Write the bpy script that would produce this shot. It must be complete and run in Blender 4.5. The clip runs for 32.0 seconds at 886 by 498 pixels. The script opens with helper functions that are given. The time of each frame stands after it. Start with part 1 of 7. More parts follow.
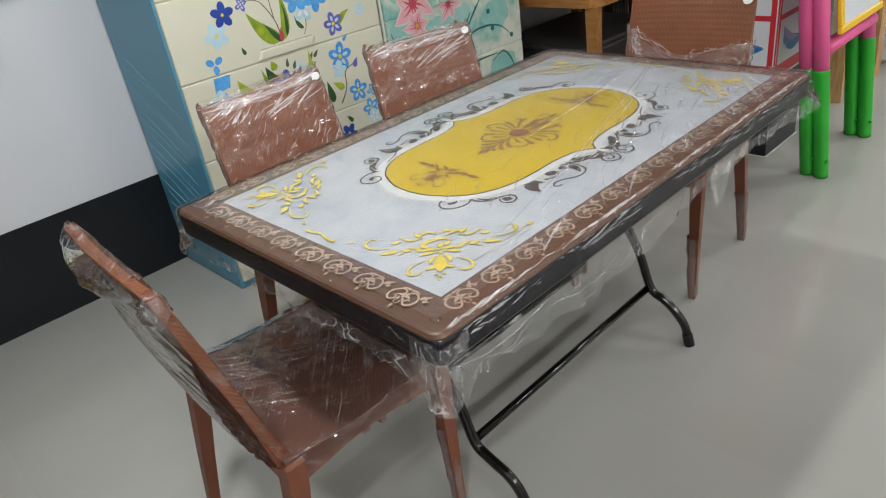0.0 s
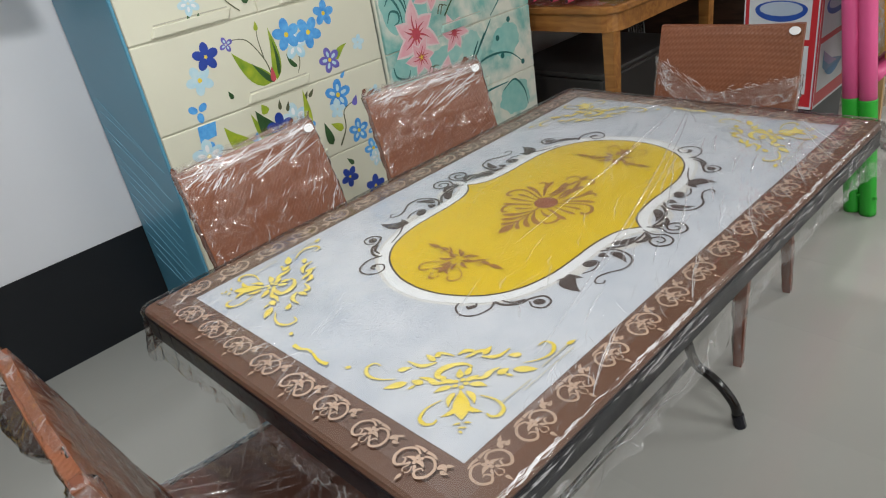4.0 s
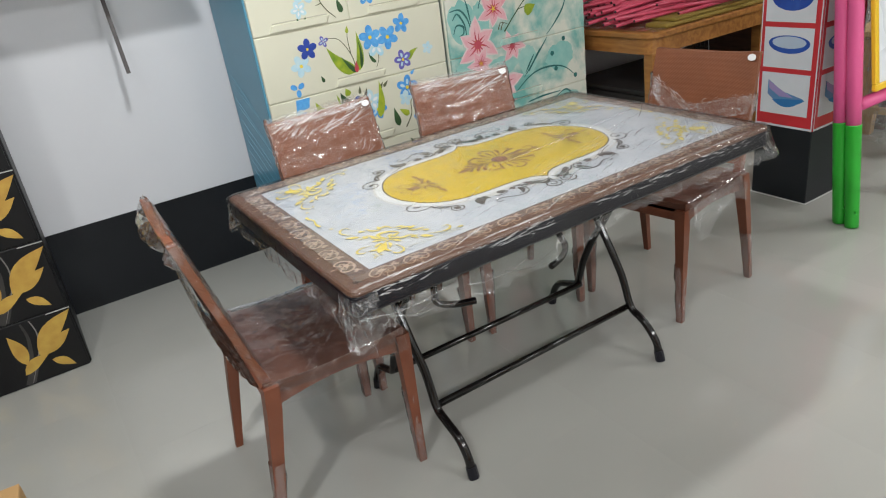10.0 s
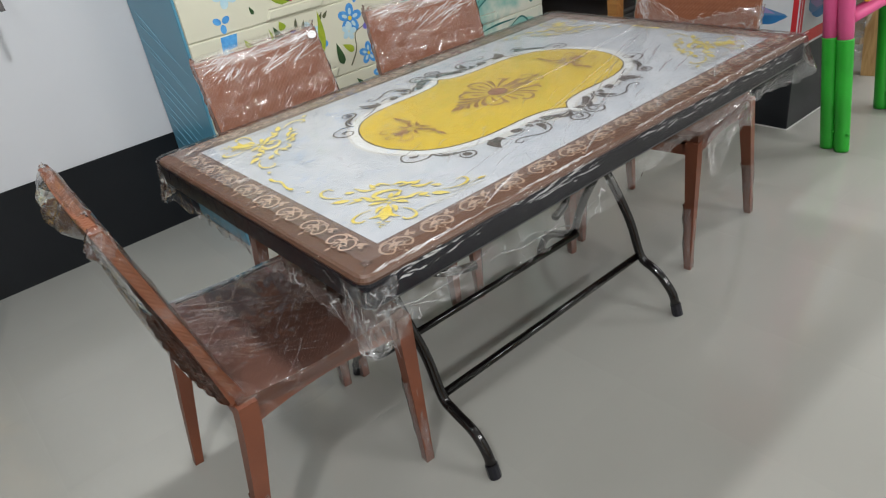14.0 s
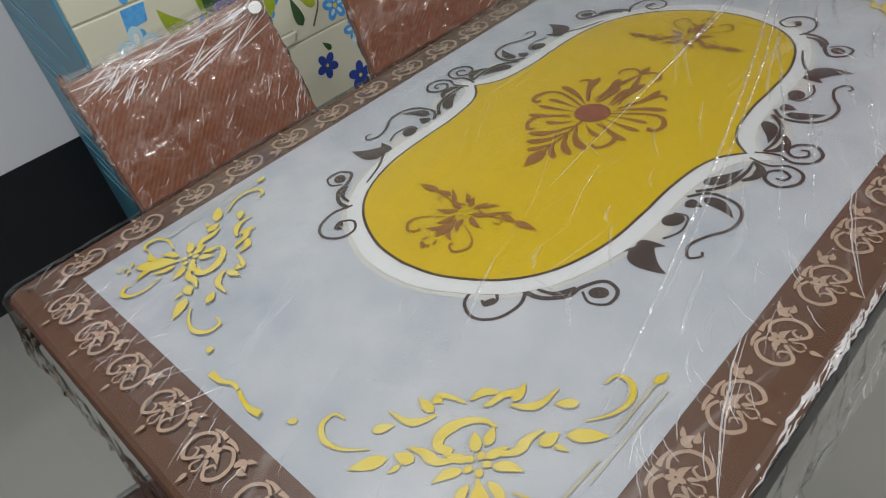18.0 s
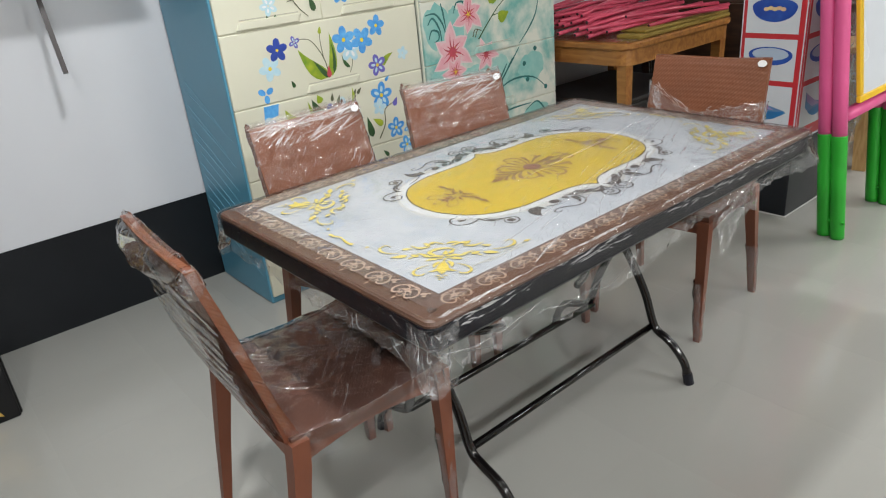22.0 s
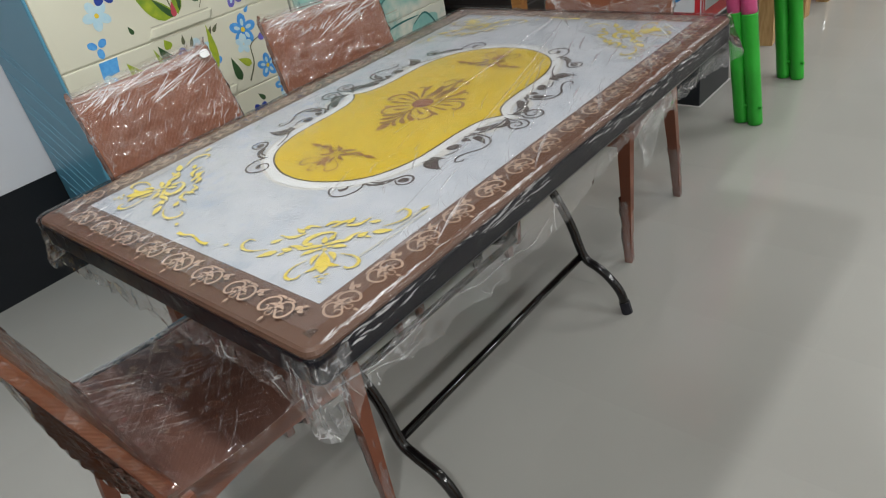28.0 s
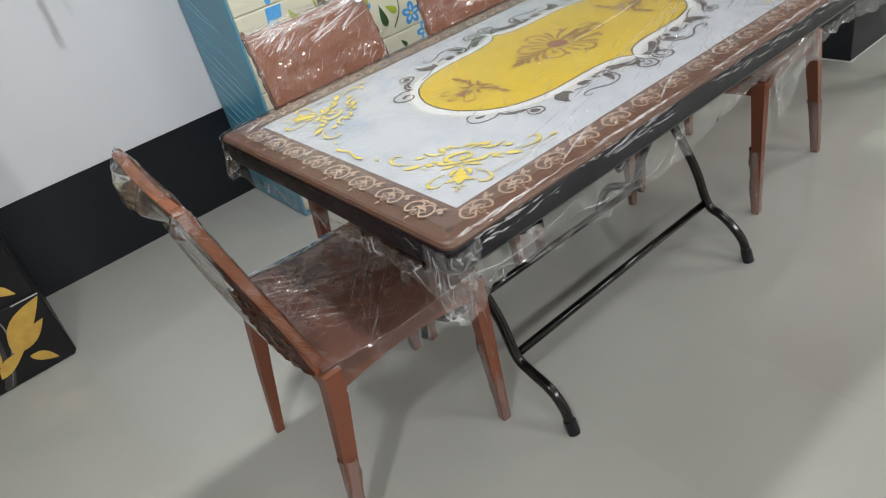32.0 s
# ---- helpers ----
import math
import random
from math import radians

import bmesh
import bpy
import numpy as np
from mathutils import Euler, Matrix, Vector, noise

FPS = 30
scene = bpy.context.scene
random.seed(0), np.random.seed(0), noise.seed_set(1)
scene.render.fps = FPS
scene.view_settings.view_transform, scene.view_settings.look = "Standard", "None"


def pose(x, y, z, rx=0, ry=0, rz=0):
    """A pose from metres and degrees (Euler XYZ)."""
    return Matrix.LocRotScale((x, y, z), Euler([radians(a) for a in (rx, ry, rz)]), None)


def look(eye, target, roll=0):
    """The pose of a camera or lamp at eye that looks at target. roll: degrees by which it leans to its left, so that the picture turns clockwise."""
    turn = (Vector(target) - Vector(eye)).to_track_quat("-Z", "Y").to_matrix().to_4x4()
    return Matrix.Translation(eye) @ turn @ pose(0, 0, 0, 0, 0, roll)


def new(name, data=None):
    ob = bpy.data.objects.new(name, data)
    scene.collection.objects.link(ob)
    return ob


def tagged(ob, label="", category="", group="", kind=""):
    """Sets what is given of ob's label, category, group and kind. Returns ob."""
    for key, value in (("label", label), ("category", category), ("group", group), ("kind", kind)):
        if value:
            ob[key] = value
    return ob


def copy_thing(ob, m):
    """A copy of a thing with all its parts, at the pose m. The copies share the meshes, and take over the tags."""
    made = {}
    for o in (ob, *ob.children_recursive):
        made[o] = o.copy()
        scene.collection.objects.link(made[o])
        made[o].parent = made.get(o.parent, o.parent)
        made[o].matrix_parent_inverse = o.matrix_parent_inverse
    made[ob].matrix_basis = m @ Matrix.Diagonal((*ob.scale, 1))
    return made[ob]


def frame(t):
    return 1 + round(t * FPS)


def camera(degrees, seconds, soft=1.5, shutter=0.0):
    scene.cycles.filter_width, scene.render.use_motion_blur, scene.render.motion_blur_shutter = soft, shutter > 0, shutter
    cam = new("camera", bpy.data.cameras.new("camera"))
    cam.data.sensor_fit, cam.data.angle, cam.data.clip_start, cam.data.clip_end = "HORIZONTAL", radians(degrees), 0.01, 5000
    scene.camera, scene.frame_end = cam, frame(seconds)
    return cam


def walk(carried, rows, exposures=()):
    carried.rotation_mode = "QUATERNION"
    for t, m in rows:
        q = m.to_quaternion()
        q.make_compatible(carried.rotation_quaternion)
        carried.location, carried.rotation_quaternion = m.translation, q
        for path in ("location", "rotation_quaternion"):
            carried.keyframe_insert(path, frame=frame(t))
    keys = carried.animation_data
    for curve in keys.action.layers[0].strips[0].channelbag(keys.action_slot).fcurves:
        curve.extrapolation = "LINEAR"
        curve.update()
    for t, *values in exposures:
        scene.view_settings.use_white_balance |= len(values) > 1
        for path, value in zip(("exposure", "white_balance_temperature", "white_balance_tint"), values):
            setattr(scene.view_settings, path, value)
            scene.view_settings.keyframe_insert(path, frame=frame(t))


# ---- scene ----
cam = camera(65.1, 32.0, soft=1.1)
PATH = [
    (0, (1.014, -1.166, 1.313), (-0.309, -0.015, 0.352), -8.7),
    (0.5, (1.182, -1.132, 1.317), (-0.29, -0.123, 0.414), -4.6),
    (1, (1.282, -1.152, 1.325), (-0.211, -0.205, 0.391), -5.9),
    (1.5, (1.322, -1.219, 1.337), (-0.102, -0.133, 0.447), -5.6),
    (2, (1.353, -1.227, 1.341), (-0.014, -0.068, 0.453), -8.4),
    (2.5, (1.259, -1.115, 1.352), (-0.237, -0.066, 0.538), -10.4),
    (4.5, (0.625, -0.896, 1.344), (-0.592, 0.319, 0.322), -8.4),
    (5, (0.449, -0.806, 1.354), (-0.616, 0.492, 0.266), -7.1),
    (5.5, (0.318, -0.835, 1.351), (-0.556, 0.646, 0.33), -8.4),
    (6, (0.264, -0.838, 1.354), (-0.399, 0.716, 0.284), -6.6),
    (6.5, (0.365, -0.835, 1.367), (-0.48, 0.658, 0.339), -9.5),
    (7, (0.578, -0.846, 1.366), (-0.469, 0.513, 0.338), -11.1),
    (7.5, (0.769, -0.997, 1.35), (-0.356, 0.305, 0.332), -12.6),
    (8, (0.922, -1.102, 1.355), (-0.339, 0.085, 0.355), -9.4),
    (8.5, (1.147, -1.056, 1.344), (-0.215, 0.02, 0.352), -8.9),
    (9, (1.31, -1.061, 1.349), (-0.182, -0.102, 0.425), -11.1),
    (9.5, (1.444, -1.144, 1.353), (-0.075, -0.17, 0.491), -7.4),
    (10, (1.541, -1.101, 1.375), (-0.032, -0.203, 0.528), -8.1),
    (10.5, (1.609, -0.985, 1.373), (-0.051, -0.186, 0.595), -4.6),
    (11, (1.691, -1.007, 1.381), (-0.012, -0.291, 0.614), -6.4),
    (11.5, (1.739, -1.094, 1.382), (0.117, -0.248, 0.572), -3.0),
    (12, (1.707, -1.113, 1.358), (0.108, -0.269, 0.503), -3.1),
    (12.5, (1.548, -1.037, 1.364), (-0.069, -0.223, 0.515), -4.6),
    (13, (1.421, -1.028, 1.344), (-0.121, -0.16, 0.411), -4.0),
    (13.5, (1.305, -1.08, 1.351), (-0.132, -0.039, 0.428), -8.0),
    (14, (1.149, -1.071, 1.264), (-0.242, -0.046, 0.257), -9.1),
    (14.5, (0.963, -1.007, 1.267), (-0.481, -0.022, 0.294), -8.4),
    (15, (0.783, -0.955, 1.258), (-0.403, 0.275, 0.218), -9.1),
    (15.5, (0.661, -0.894, 1.251), (-0.477, 0.378, 0.207), -13.0),
    (17.5, (0.315, -0.552, 1.205), (-0.365, 0.596, -0.285), -4.6),
    (18, (0.501, -0.681, 1.217), (-0.75, 0.279, -0.013), -13.6),
    (18.5, (0.628, -0.778, 1.247), (-0.719, 0.15, 0.097), -18.5),
    (19, (0.741, -0.98, 1.248), (-0.388, 0.287, 0.188), -14.6),
    (19.5, (0.887, -1.073, 1.288), (-0.392, 0.219, 0.453), -13.7),
    (20, (1.093, -1.077, 1.286), (-0.307, 0.056, 0.416), -11.8),
    (20.5, (1.185, -1.124, 1.281), (-0.256, -0.012, 0.451), -14.5),
    (21, (1.256, -1.245, 1.318), (-0.189, -0.167, 0.451), -9.8),
    (21.5, (1.264, -1.303, 1.307), (-0.171, -0.202, 0.454), -9.5),
    (22, (1.172, -1.235, 1.301), (-0.261, -0.105, 0.482), -5.7),
    (22.5, (1.014, -1.175, 1.297), (-0.425, -0.09, 0.429), -2.7),
    (23, (0.803, -1.162, 1.303), (-0.368, 0.166, 0.373), -7.7),
    (23.5, (0.676, -1.09, 1.296), (-0.493, 0.212, 0.327), -8.6),
    (24, (0.558, -0.915, 1.283), (-0.67, 0.249, 0.218), -9.6),
    (24.5, (0.492, -0.86, 1.278), (-0.686, 0.303, 0.156), -11.2),
    (25, (0.389, -0.791, 1.266), (-0.493, 0.573, 0.099), -11.2),
    (25.5, (0.365, -0.672, 1.252), (-0.542, 0.646, 0.052), -10.2),
    (27.5, (0.787, -0.935, 1.274), (-0.32, 0.414, 0.298), -10.0),
    (28, (0.999, -0.996, 1.263), (-0.217, 0.186, 0.203), -11.6),
    (28.5, (1.135, -1.137, 1.304), (-0.2, 0.076, 0.44), -9.7),
    (29, (1.283, -1.291, 1.349), (-0.127, -0.132, 0.531), -7.0),
    (29.5, (1.391, -1.233, 1.346), (-0.087, -0.104, 0.612), -8.2),
    (30, (1.511, -1.156, 1.333), (-0.002, -0.134, 0.516), -8.4),
    (30.5, (1.519, -1.197, 1.293), (-0.088, -0.445, 0.371), -7.8),
    (31, (1.389, -1.238, 1.301), (-0.045, -0.257, 0.309), -12.2),
    (31.5, (1.277, -1.239, 1.287), (-0.083, -0.234, 0.219), -12.6),
    (32, (1.1, -1.11, 1.274), (-0.329, -0.225, 0.19), -14.8),
]
walk(cam, [(t, look(eye, target, roll)) for t, eye, target, roll in PATH], exposures=[(0, -0.08), (1, 0.0), (2, 0.05), (4.5, -0.22), (5, -0.32), (6, -0.28), (7, -0.3), (8, -0.22), (9, -0.02), (10, 0.08), (11.5, 0.08), (13, 0.15), (14, 0.02), (15, -0.2), (16.5, -0.5), (18, -0.58), (19, -0.32), (20, -0.15), (21, 0.02), (22, 0.1), (23, -0.08), (24, -0.35), (25.5, -0.4), (27.5, -0.3), (28, -0.2), (29, 0.0), (30, 0.1), (31, 0.2), (32, 0.05)])

# ---------- light ----------
world = bpy.data.worlds.new("world")
world.use_nodes = True
scene.world = world
bg = world.node_tree.nodes["Background"]
bg.inputs[0].default_value = (0.75, 0.8, 0.85, 1)
bg.inputs[1].default_value = 0.05


def area_lamp(name, x, y, z, sx, sy, watts, color=(0.98, 0.995, 1.0)):
    d = bpy.data.lights.new(name, "AREA")
    d.shape, d.size, d.size_y, d.energy, d.color = "RECTANGLE", sx, sy, watts, color
    ob = new(name, d)
    ob.matrix_world = pose(x, y, z)
    return ob


CEIL = 2.79
HUNG = 2.48
LAMPS = [
    (-0.25, -0.48, HUNG, 0.14, 0.16, 28), (1.42, -1.91, CEIL - 0.075, 0.14, 0.2, 36),
    (1.22, 3.75, CEIL - 0.075, 0.9, 1.5, 36), (1.5, 9.2, CEIL - 0.075, 0.45, 3.0, 56),
    # Added fill from the east for walls and upright faces; no known source.
    (3.4, -1.3, CEIL - 0.075, 0.4, 1.2, 66), (3.4, 1.6, CEIL - 0.075, 0.4, 1.2, 70), (3.4, 5.0, CEIL - 0.075, 0.4, 1.2, 32),
]
for lx, ly, lz, sx, sy, watts in LAMPS:
    area_lamp("ceiling_lamp_light", lx, ly, lz, sx, sy, watts)

# ---------- materials ----------


def material(name, color, rough=0.5, metal=0.0, vary=0.0, scale=20.0, bump=0.0, bump_scale=80.0, color2=None, coat=0.0, island=0.0):
    m = bpy.data.materials.new(name)
    m.use_nodes = True
    nt = m.node_tree
    b = nt.nodes["Principled BSDF"]
    b.inputs["Base Color"].default_value = (*color, 1)
    b.inputs["Roughness"].default_value = rough
    b.inputs["Metallic"].default_value = metal
    b.inputs["Coat Weight"].default_value = coat
    b.inputs["Coat Roughness"].default_value = 0.08
    tc = nt.nodes.new("ShaderNodeTexCoord")
    if vary or color2:
        n1 = nt.nodes.new("ShaderNodeTexNoise")
        n1.inputs["Scale"].default_value = scale
        n1.inputs["Detail"].default_value = 6
        n2 = nt.nodes.new("ShaderNodeTexNoise")
        n2.inputs["Scale"].default_value = scale * 0.13
        nt.links.new(tc.outputs["Object"], n1.inputs["Vector"])
        nt.links.new(tc.outputs["Object"], n2.inputs["Vector"])
        mx = nt.nodes.new("ShaderNodeMath")
        mx.operation = "ADD"
        nt.links.new(n1.outputs[0], mx.inputs[0])
        nt.links.new(n2.outputs[0], mx.inputs[1])
        ramp = nt.nodes.new("ShaderNodeMapRange")
        ramp.inputs[1].default_value, ramp.inputs[2].default_value = 0.7, 1.3
        nt.links.new(mx.outputs[0], ramp.inputs[0])
        mix = nt.nodes.new("ShaderNodeMix")
        mix.data_type = "RGBA"
        mix.inputs[6].default_value = (*color, 1)
        mix.inputs[7].default_value = (*(color2 or [c * (1 - vary) for c in color]), 1)
        nt.links.new(ramp.outputs[0], mix.inputs[0])
        nt.links.new(mix.outputs[2], b.inputs["Base Color"])
        rr = nt.nodes.new("ShaderNodeMapRange")
        rr.inputs[3].default_value, rr.inputs[4].default_value = rough * 0.85, min(1, rough * 1.25)
        nt.links.new(n2.outputs[0], rr.inputs[0])
        nt.links.new(rr.outputs[0], b.inputs["Roughness"])
    if bump:
        n3 = nt.nodes.new("ShaderNodeTexNoise")
        n3.inputs["Scale"].default_value = bump_scale
        n3.inputs["Detail"].default_value = 4
        nt.links.new(tc.outputs["Object"], n3.inputs["Vector"])
        bp = nt.nodes.new("ShaderNodeBump")
        bp.inputs["Strength"].default_value = bump
        bp.inputs["Distance"].default_value = 0.002
        nt.links.new(n3.outputs[0], bp.inputs["Height"])
        nt.links.new(bp.outputs[0], b.inputs["Normal"])
    return m


def wood(name, dark, light, scale=14.0, rough=0.4, stretch=(8, 8, 0.6)):
    m = bpy.data.materials.new(name)
    m.use_nodes = True
    nt = m.node_tree
    b = nt.nodes["Principled BSDF"]
    tc = nt.nodes.new("ShaderNodeTexCoord")
    mp = nt.nodes.new("ShaderNodeMapping")
    mp.inputs["Scale"].default_value = stretch
    n = nt.nodes.new("ShaderNodeTexNoise")
    n.inputs["Scale"].default_value = scale
    n.inputs["Detail"].default_value = 8
    n.inputs["Distortion"].default_value = 0.6
    nt.links.new(tc.outputs["Object"], mp.inputs[0])
    nt.links.new(mp.outputs[0], n.inputs["Vector"])
    mr = nt.nodes.new("ShaderNodeMapRange")
    mr.inputs[1].default_value, mr.inputs[2].default_value = 0.35, 0.65
    nt.links.new(n.outputs[0], mr.inputs[0])
    mix = nt.nodes.new("ShaderNodeMix")
    mix.data_type = "RGBA"
    mix.inputs[6].default_value, mix.inputs[7].default_value = (*dark, 1), (*light, 1)
    nt.links.new(mr.outputs[0], mix.inputs[0])
    nt.links.new(mix.outputs[2], b.inputs["Base Color"])
    b.inputs["Roughness"].default_value = rough
    bp = nt.nodes.new("ShaderNodeBump")
    bp.inputs["Strength"].default_value = 0.15
    bp.inputs["Distance"].default_value = 0.001
    nt.links.new(n.outputs[0], bp.inputs["Height"])
    nt.links.new(bp.outputs[0], b.inputs["Normal"])
    return m


def film(name, scale, wave=0.002, crease=0.0015, clear=0.985, aniso=(1, 1, 1), gain=1.0, rough=0.06, milk=0.015, haze=0.25, thin=0.05, streaks=(), soft_gloss=0.0):
    """Clear packing film: see-through, with gloss on broad waves and thin creases, which whiten a little."""
    m = bpy.data.materials.new(name)
    m.use_nodes = True
    nt = m.node_tree
    nt.nodes.remove(nt.nodes["Principled BSDF"])
    out = nt.nodes["Material Output"]

    def node(kind, **values):
        n = nt.nodes.new("ShaderNode" + kind)
        for k, v in values.items():
            n.inputs[k.replace("_", " ")].default_value = v
        return n

    def calc(op, a, c, clamp=False):
        n = nt.nodes.new("ShaderNodeMath")
        n.operation, n.use_clamp = op, clamp
        for k, v in enumerate((a, c)):
            if isinstance(v, (int, float)):
                n.inputs[k].default_value = v
            else:
                nt.links.new(v, n.inputs[k])
        return n.outputs[0]

    tc = nt.nodes.new("ShaderNodeTexCoord")
    mp = node("Mapping", Scale=aniso)
    nt.links.new(tc.outputs["Object"], mp.inputs[0])
    bend = node("TexNoise", Scale=scale * 0.6, Detail=2)
    nt.links.new(mp.outputs[0], bend.inputs["Vector"])
    warp = nt.nodes.new("ShaderNodeVectorMath")
    warp.operation = "MULTIPLY_ADD"
    warp.inputs[1].default_value = (1.1 / scale,) * 3
    nt.links.new(bend.outputs["Color"], warp.inputs[0])
    nt.links.new(mp.outputs[0], warp.inputs[2])
    lines = None
    for turn, long in streaks:
        # long thin wrinkles, broken into glints
        ro = node("Mapping", Rotation=turn)
        nt.links.new(tc.outputs["Object"], ro.inputs[0])
        st = node("Mapping", Scale=long)
        nt.links.new(ro.outputs[0], st.inputs[0])
        no = node("TexNoise", Scale=scale * 1.6, Detail=1.2, Roughness=0.5, Distortion=0.1)
        nt.links.new(st.outputs[0], no.inputs["Vector"])
        mask = node("TexNoise", Scale=scale * 0.9, Detail=4, Roughness=0.75)
        nt.links.new(tc.outputs["Object"], mask.inputs["Vector"])
        on = calc("MULTIPLY", calc("SUBTRACT", mask.outputs[0], 0.46), 8.0, True)
        off = calc("ABSOLUTE", calc("SUBTRACT", no.outputs[0], 0.5), 0.0)
        one = calc("MULTIPLY", calc("SUBTRACT", 1.0, calc("DIVIDE", off, thin * 0.45), True), on)
        lines = one if lines is None else calc("MAXIMUM", lines, one)
    for mul, w in ((1.0, thin), (2.7, thin * 1.5)) if not streaks else ():
        vo = node("TexVoronoi", Scale=scale * mul)
        vo.feature = "DISTANCE_TO_EDGE"
        nt.links.new(warp.outputs[0], vo.inputs["Vector"])
        mask = node("TexNoise", Scale=scale * mul * 0.8, Detail=1)
        nt.links.new(mp.outputs[0], mask.inputs["Vector"])
        on = calc("MULTIPLY", calc("SUBTRACT", mask.outputs[0], 0.44), 6.0, True)
        ridge = calc("SUBTRACT", 1.0, calc("DIVIDE", vo.outputs["Distance"], w), True)
        one = calc("MULTIPLY", calc("MULTIPLY", ridge, on), 1.0 if mul == 1.0 else 0.6)
        lines = one if lines is None else calc("MAXIMUM", lines, one)
    broad = node("TexNoise", Scale=scale * 1.3, Detail=2, Distortion=0.6)
    nt.links.new(mp.outputs[0], broad.inputs["Vector"])
    height = calc("ADD", calc("MULTIPLY", broad.outputs[0], wave), calc("MULTIPLY", lines, crease))
    bp = node("Bump", Strength=1.0, Distance=1.0)
    nt.links.new(height, bp.inputs["Height"])
    gl = node("BsdfGlossy", Roughness=rough)
    nt.links.new(bp.outputs[0], gl.inputs["Normal"])
    df = node("BsdfDiffuse", Color=(0.85, 0.85, 0.86, 1))
    tr = node("BsdfTransparent", Color=(clear, clear, clear, 1))
    base = nt.nodes.new("ShaderNodeMixShader")
    # White along the wrinkles: crease whitening, and glints put into the colour.
    nt.links.new(calc("ADD", calc("MULTIPLY", lines, haze), milk), base.inputs[0])
    nt.links.new(tr.outputs[0], base.inputs[1])
    nt.links.new(df.outputs[0], base.inputs[2])
    fr = node("Fresnel", IOR=1.5)
    mix = nt.nodes.new("ShaderNodeMixShader")
    nt.links.new(calc("MULTIPLY", fr.outputs[0], gain, True), mix.inputs[0])
    nt.links.new(base.outputs[0], mix.inputs[1])
    gloss = gl
    if soft_gloss:
        wide = node("BsdfGlossy", Roughness=0.5)
        gloss = nt.nodes.new("ShaderNodeMixShader")
        gloss.inputs[0].default_value = soft_gloss
        nt.links.new(gl.outputs[0], gloss.inputs[1])
        nt.links.new(wide.outputs[0], gloss.inputs[2])
    nt.links.new(gloss.outputs[0], mix.inputs[2])
    nt.links.new(mix.outputs[0], out.inputs[0])
    return m


def glow(name, color, strength):
    m = bpy.data.materials.new(name)
    m.use_nodes = True
    b = m.node_tree.nodes["Principled BSDF"]
    b.inputs["Base Color"].default_value = (0.9, 0.9, 0.9, 1)
    b.inputs["Emission Color"].default_value = (*color, 1)
    b.inputs["Emission Strength"].default_value = strength
    return m


M_TILE = material("floor_tile", (0.36, 0.357, 0.33), 0.13, vary=0.05, scale=3)
M_GROUT = material("grout", (0.33, 0.327, 0.30), 0.4, vary=0.05)
M_WALL = material("white_wall", (0.64, 0.65, 0.68), 0.4, vary=0.05, scale=3, bump=0.05, bump_scale=30)
M_WALL2 = material("grey_wall", (0.62, 0.62, 0.6), 0.6, vary=0.1, scale=2)
M_BAND = material("black_wall_band", (0.012, 0.014, 0.017), 0.35, vary=0.3, scale=6, bump=0.03, bump_scale=20)
M_CEIL = material("ceiling_paint", (0.75, 0.75, 0.74), 0.8, vary=0.05)
M_CREAM = material("cream_plastic", (0.66, 0.65, 0.52), 0.32, vary=0.07, scale=4, bump=0.03, bump_scale=40)
M_CYAN = material("blue_plastic", (0.10, 0.315, 0.45), 0.33, vary=0.15, scale=3, bump=0.05, bump_scale=25)
M_CHAIR = material("brown_plastic", (0.165, 0.05, 0.023), 0.42, vary=0.22, scale=9, bump=0.12, bump_scale=160)


def weave(m, relief=0.2):
    """Adds the moulded herringbone weave to a plastic."""
    nt = m.node_tree
    b = nt.nodes["Principled BSDF"]
    tc = nt.nodes.new("ShaderNodeTexCoord")
    sp = nt.nodes.new("ShaderNodeSeparateXYZ")
    nt.links.new(tc.outputs["Object"], sp.inputs[0])

    def calc(op, a, c):
        n = nt.nodes.new("ShaderNodeMath")
        n.operation = op
        for k, v in enumerate((a, c)):
            if isinstance(v, (int, float)):
                n.inputs[k].default_value = v
            else:
                nt.links.new(v, n.inputs[k])
        return n.outputs[0]

    v = calc("ADD", sp.outputs[2], calc("MULTIPLY", sp.outputs[1], 0.9))
    u = calc("ADD", sp.outputs[0], calc("MULTIPLY", v, 0.5))
    s = calc("SINE", calc("MULTIPLY", v, 2 * math.pi / 0.013), 0.0)
    t = calc("SINE", calc("MULTIPLY", u, 2 * math.pi / 0.012), 0.0)
    h = calc("ADD", calc("MULTIPLY", s, t), calc("MULTIPLY", s, 0.5))
    bp = nt.nodes.new("ShaderNodeBump")
    bp.inputs["Strength"].default_value = relief
    bp.inputs["Distance"].default_value = 0.0015
    nt.links.new(h, bp.inputs["Height"])
    nt.links.new(bp.outputs[0], b.inputs["Normal"])
    return m


M_WEAVE = weave(material("brown_woven_plastic", (0.205, 0.069, 0.029), 0.40, vary=0.22, scale=9))
M_SEAT = weave(material("dark_brown_woven_plastic", (0.108, 0.040, 0.023), 0.36, vary=0.3, scale=9), 0.08)
M_BLACKP = material("black_plastic", (0.012, 0.012, 0.017), 0.3, vary=0.3, scale=10, bump=0.05)
M_BLACKCAB = material("black_cabinet_plastic", (0.008, 0.008, 0.009), 0.4, vary=0.3, scale=8, bump=0.04)
for m in (M_BAND, M_BLACKP, M_BLACKCAB):
    m.node_tree.nodes["Principled BSDF"].inputs["Specular IOR Level"].default_value = 0.28
M_TUBE = material("black_painted_steel", (0.006, 0.005, 0.005), 0.12, vary=0.3, scale=30)
M_TOP = material("brown_table_border", (0.115, 0.058, 0.036), 0.4, vary=0.2, scale=14, bump=0.08, bump_scale=140)
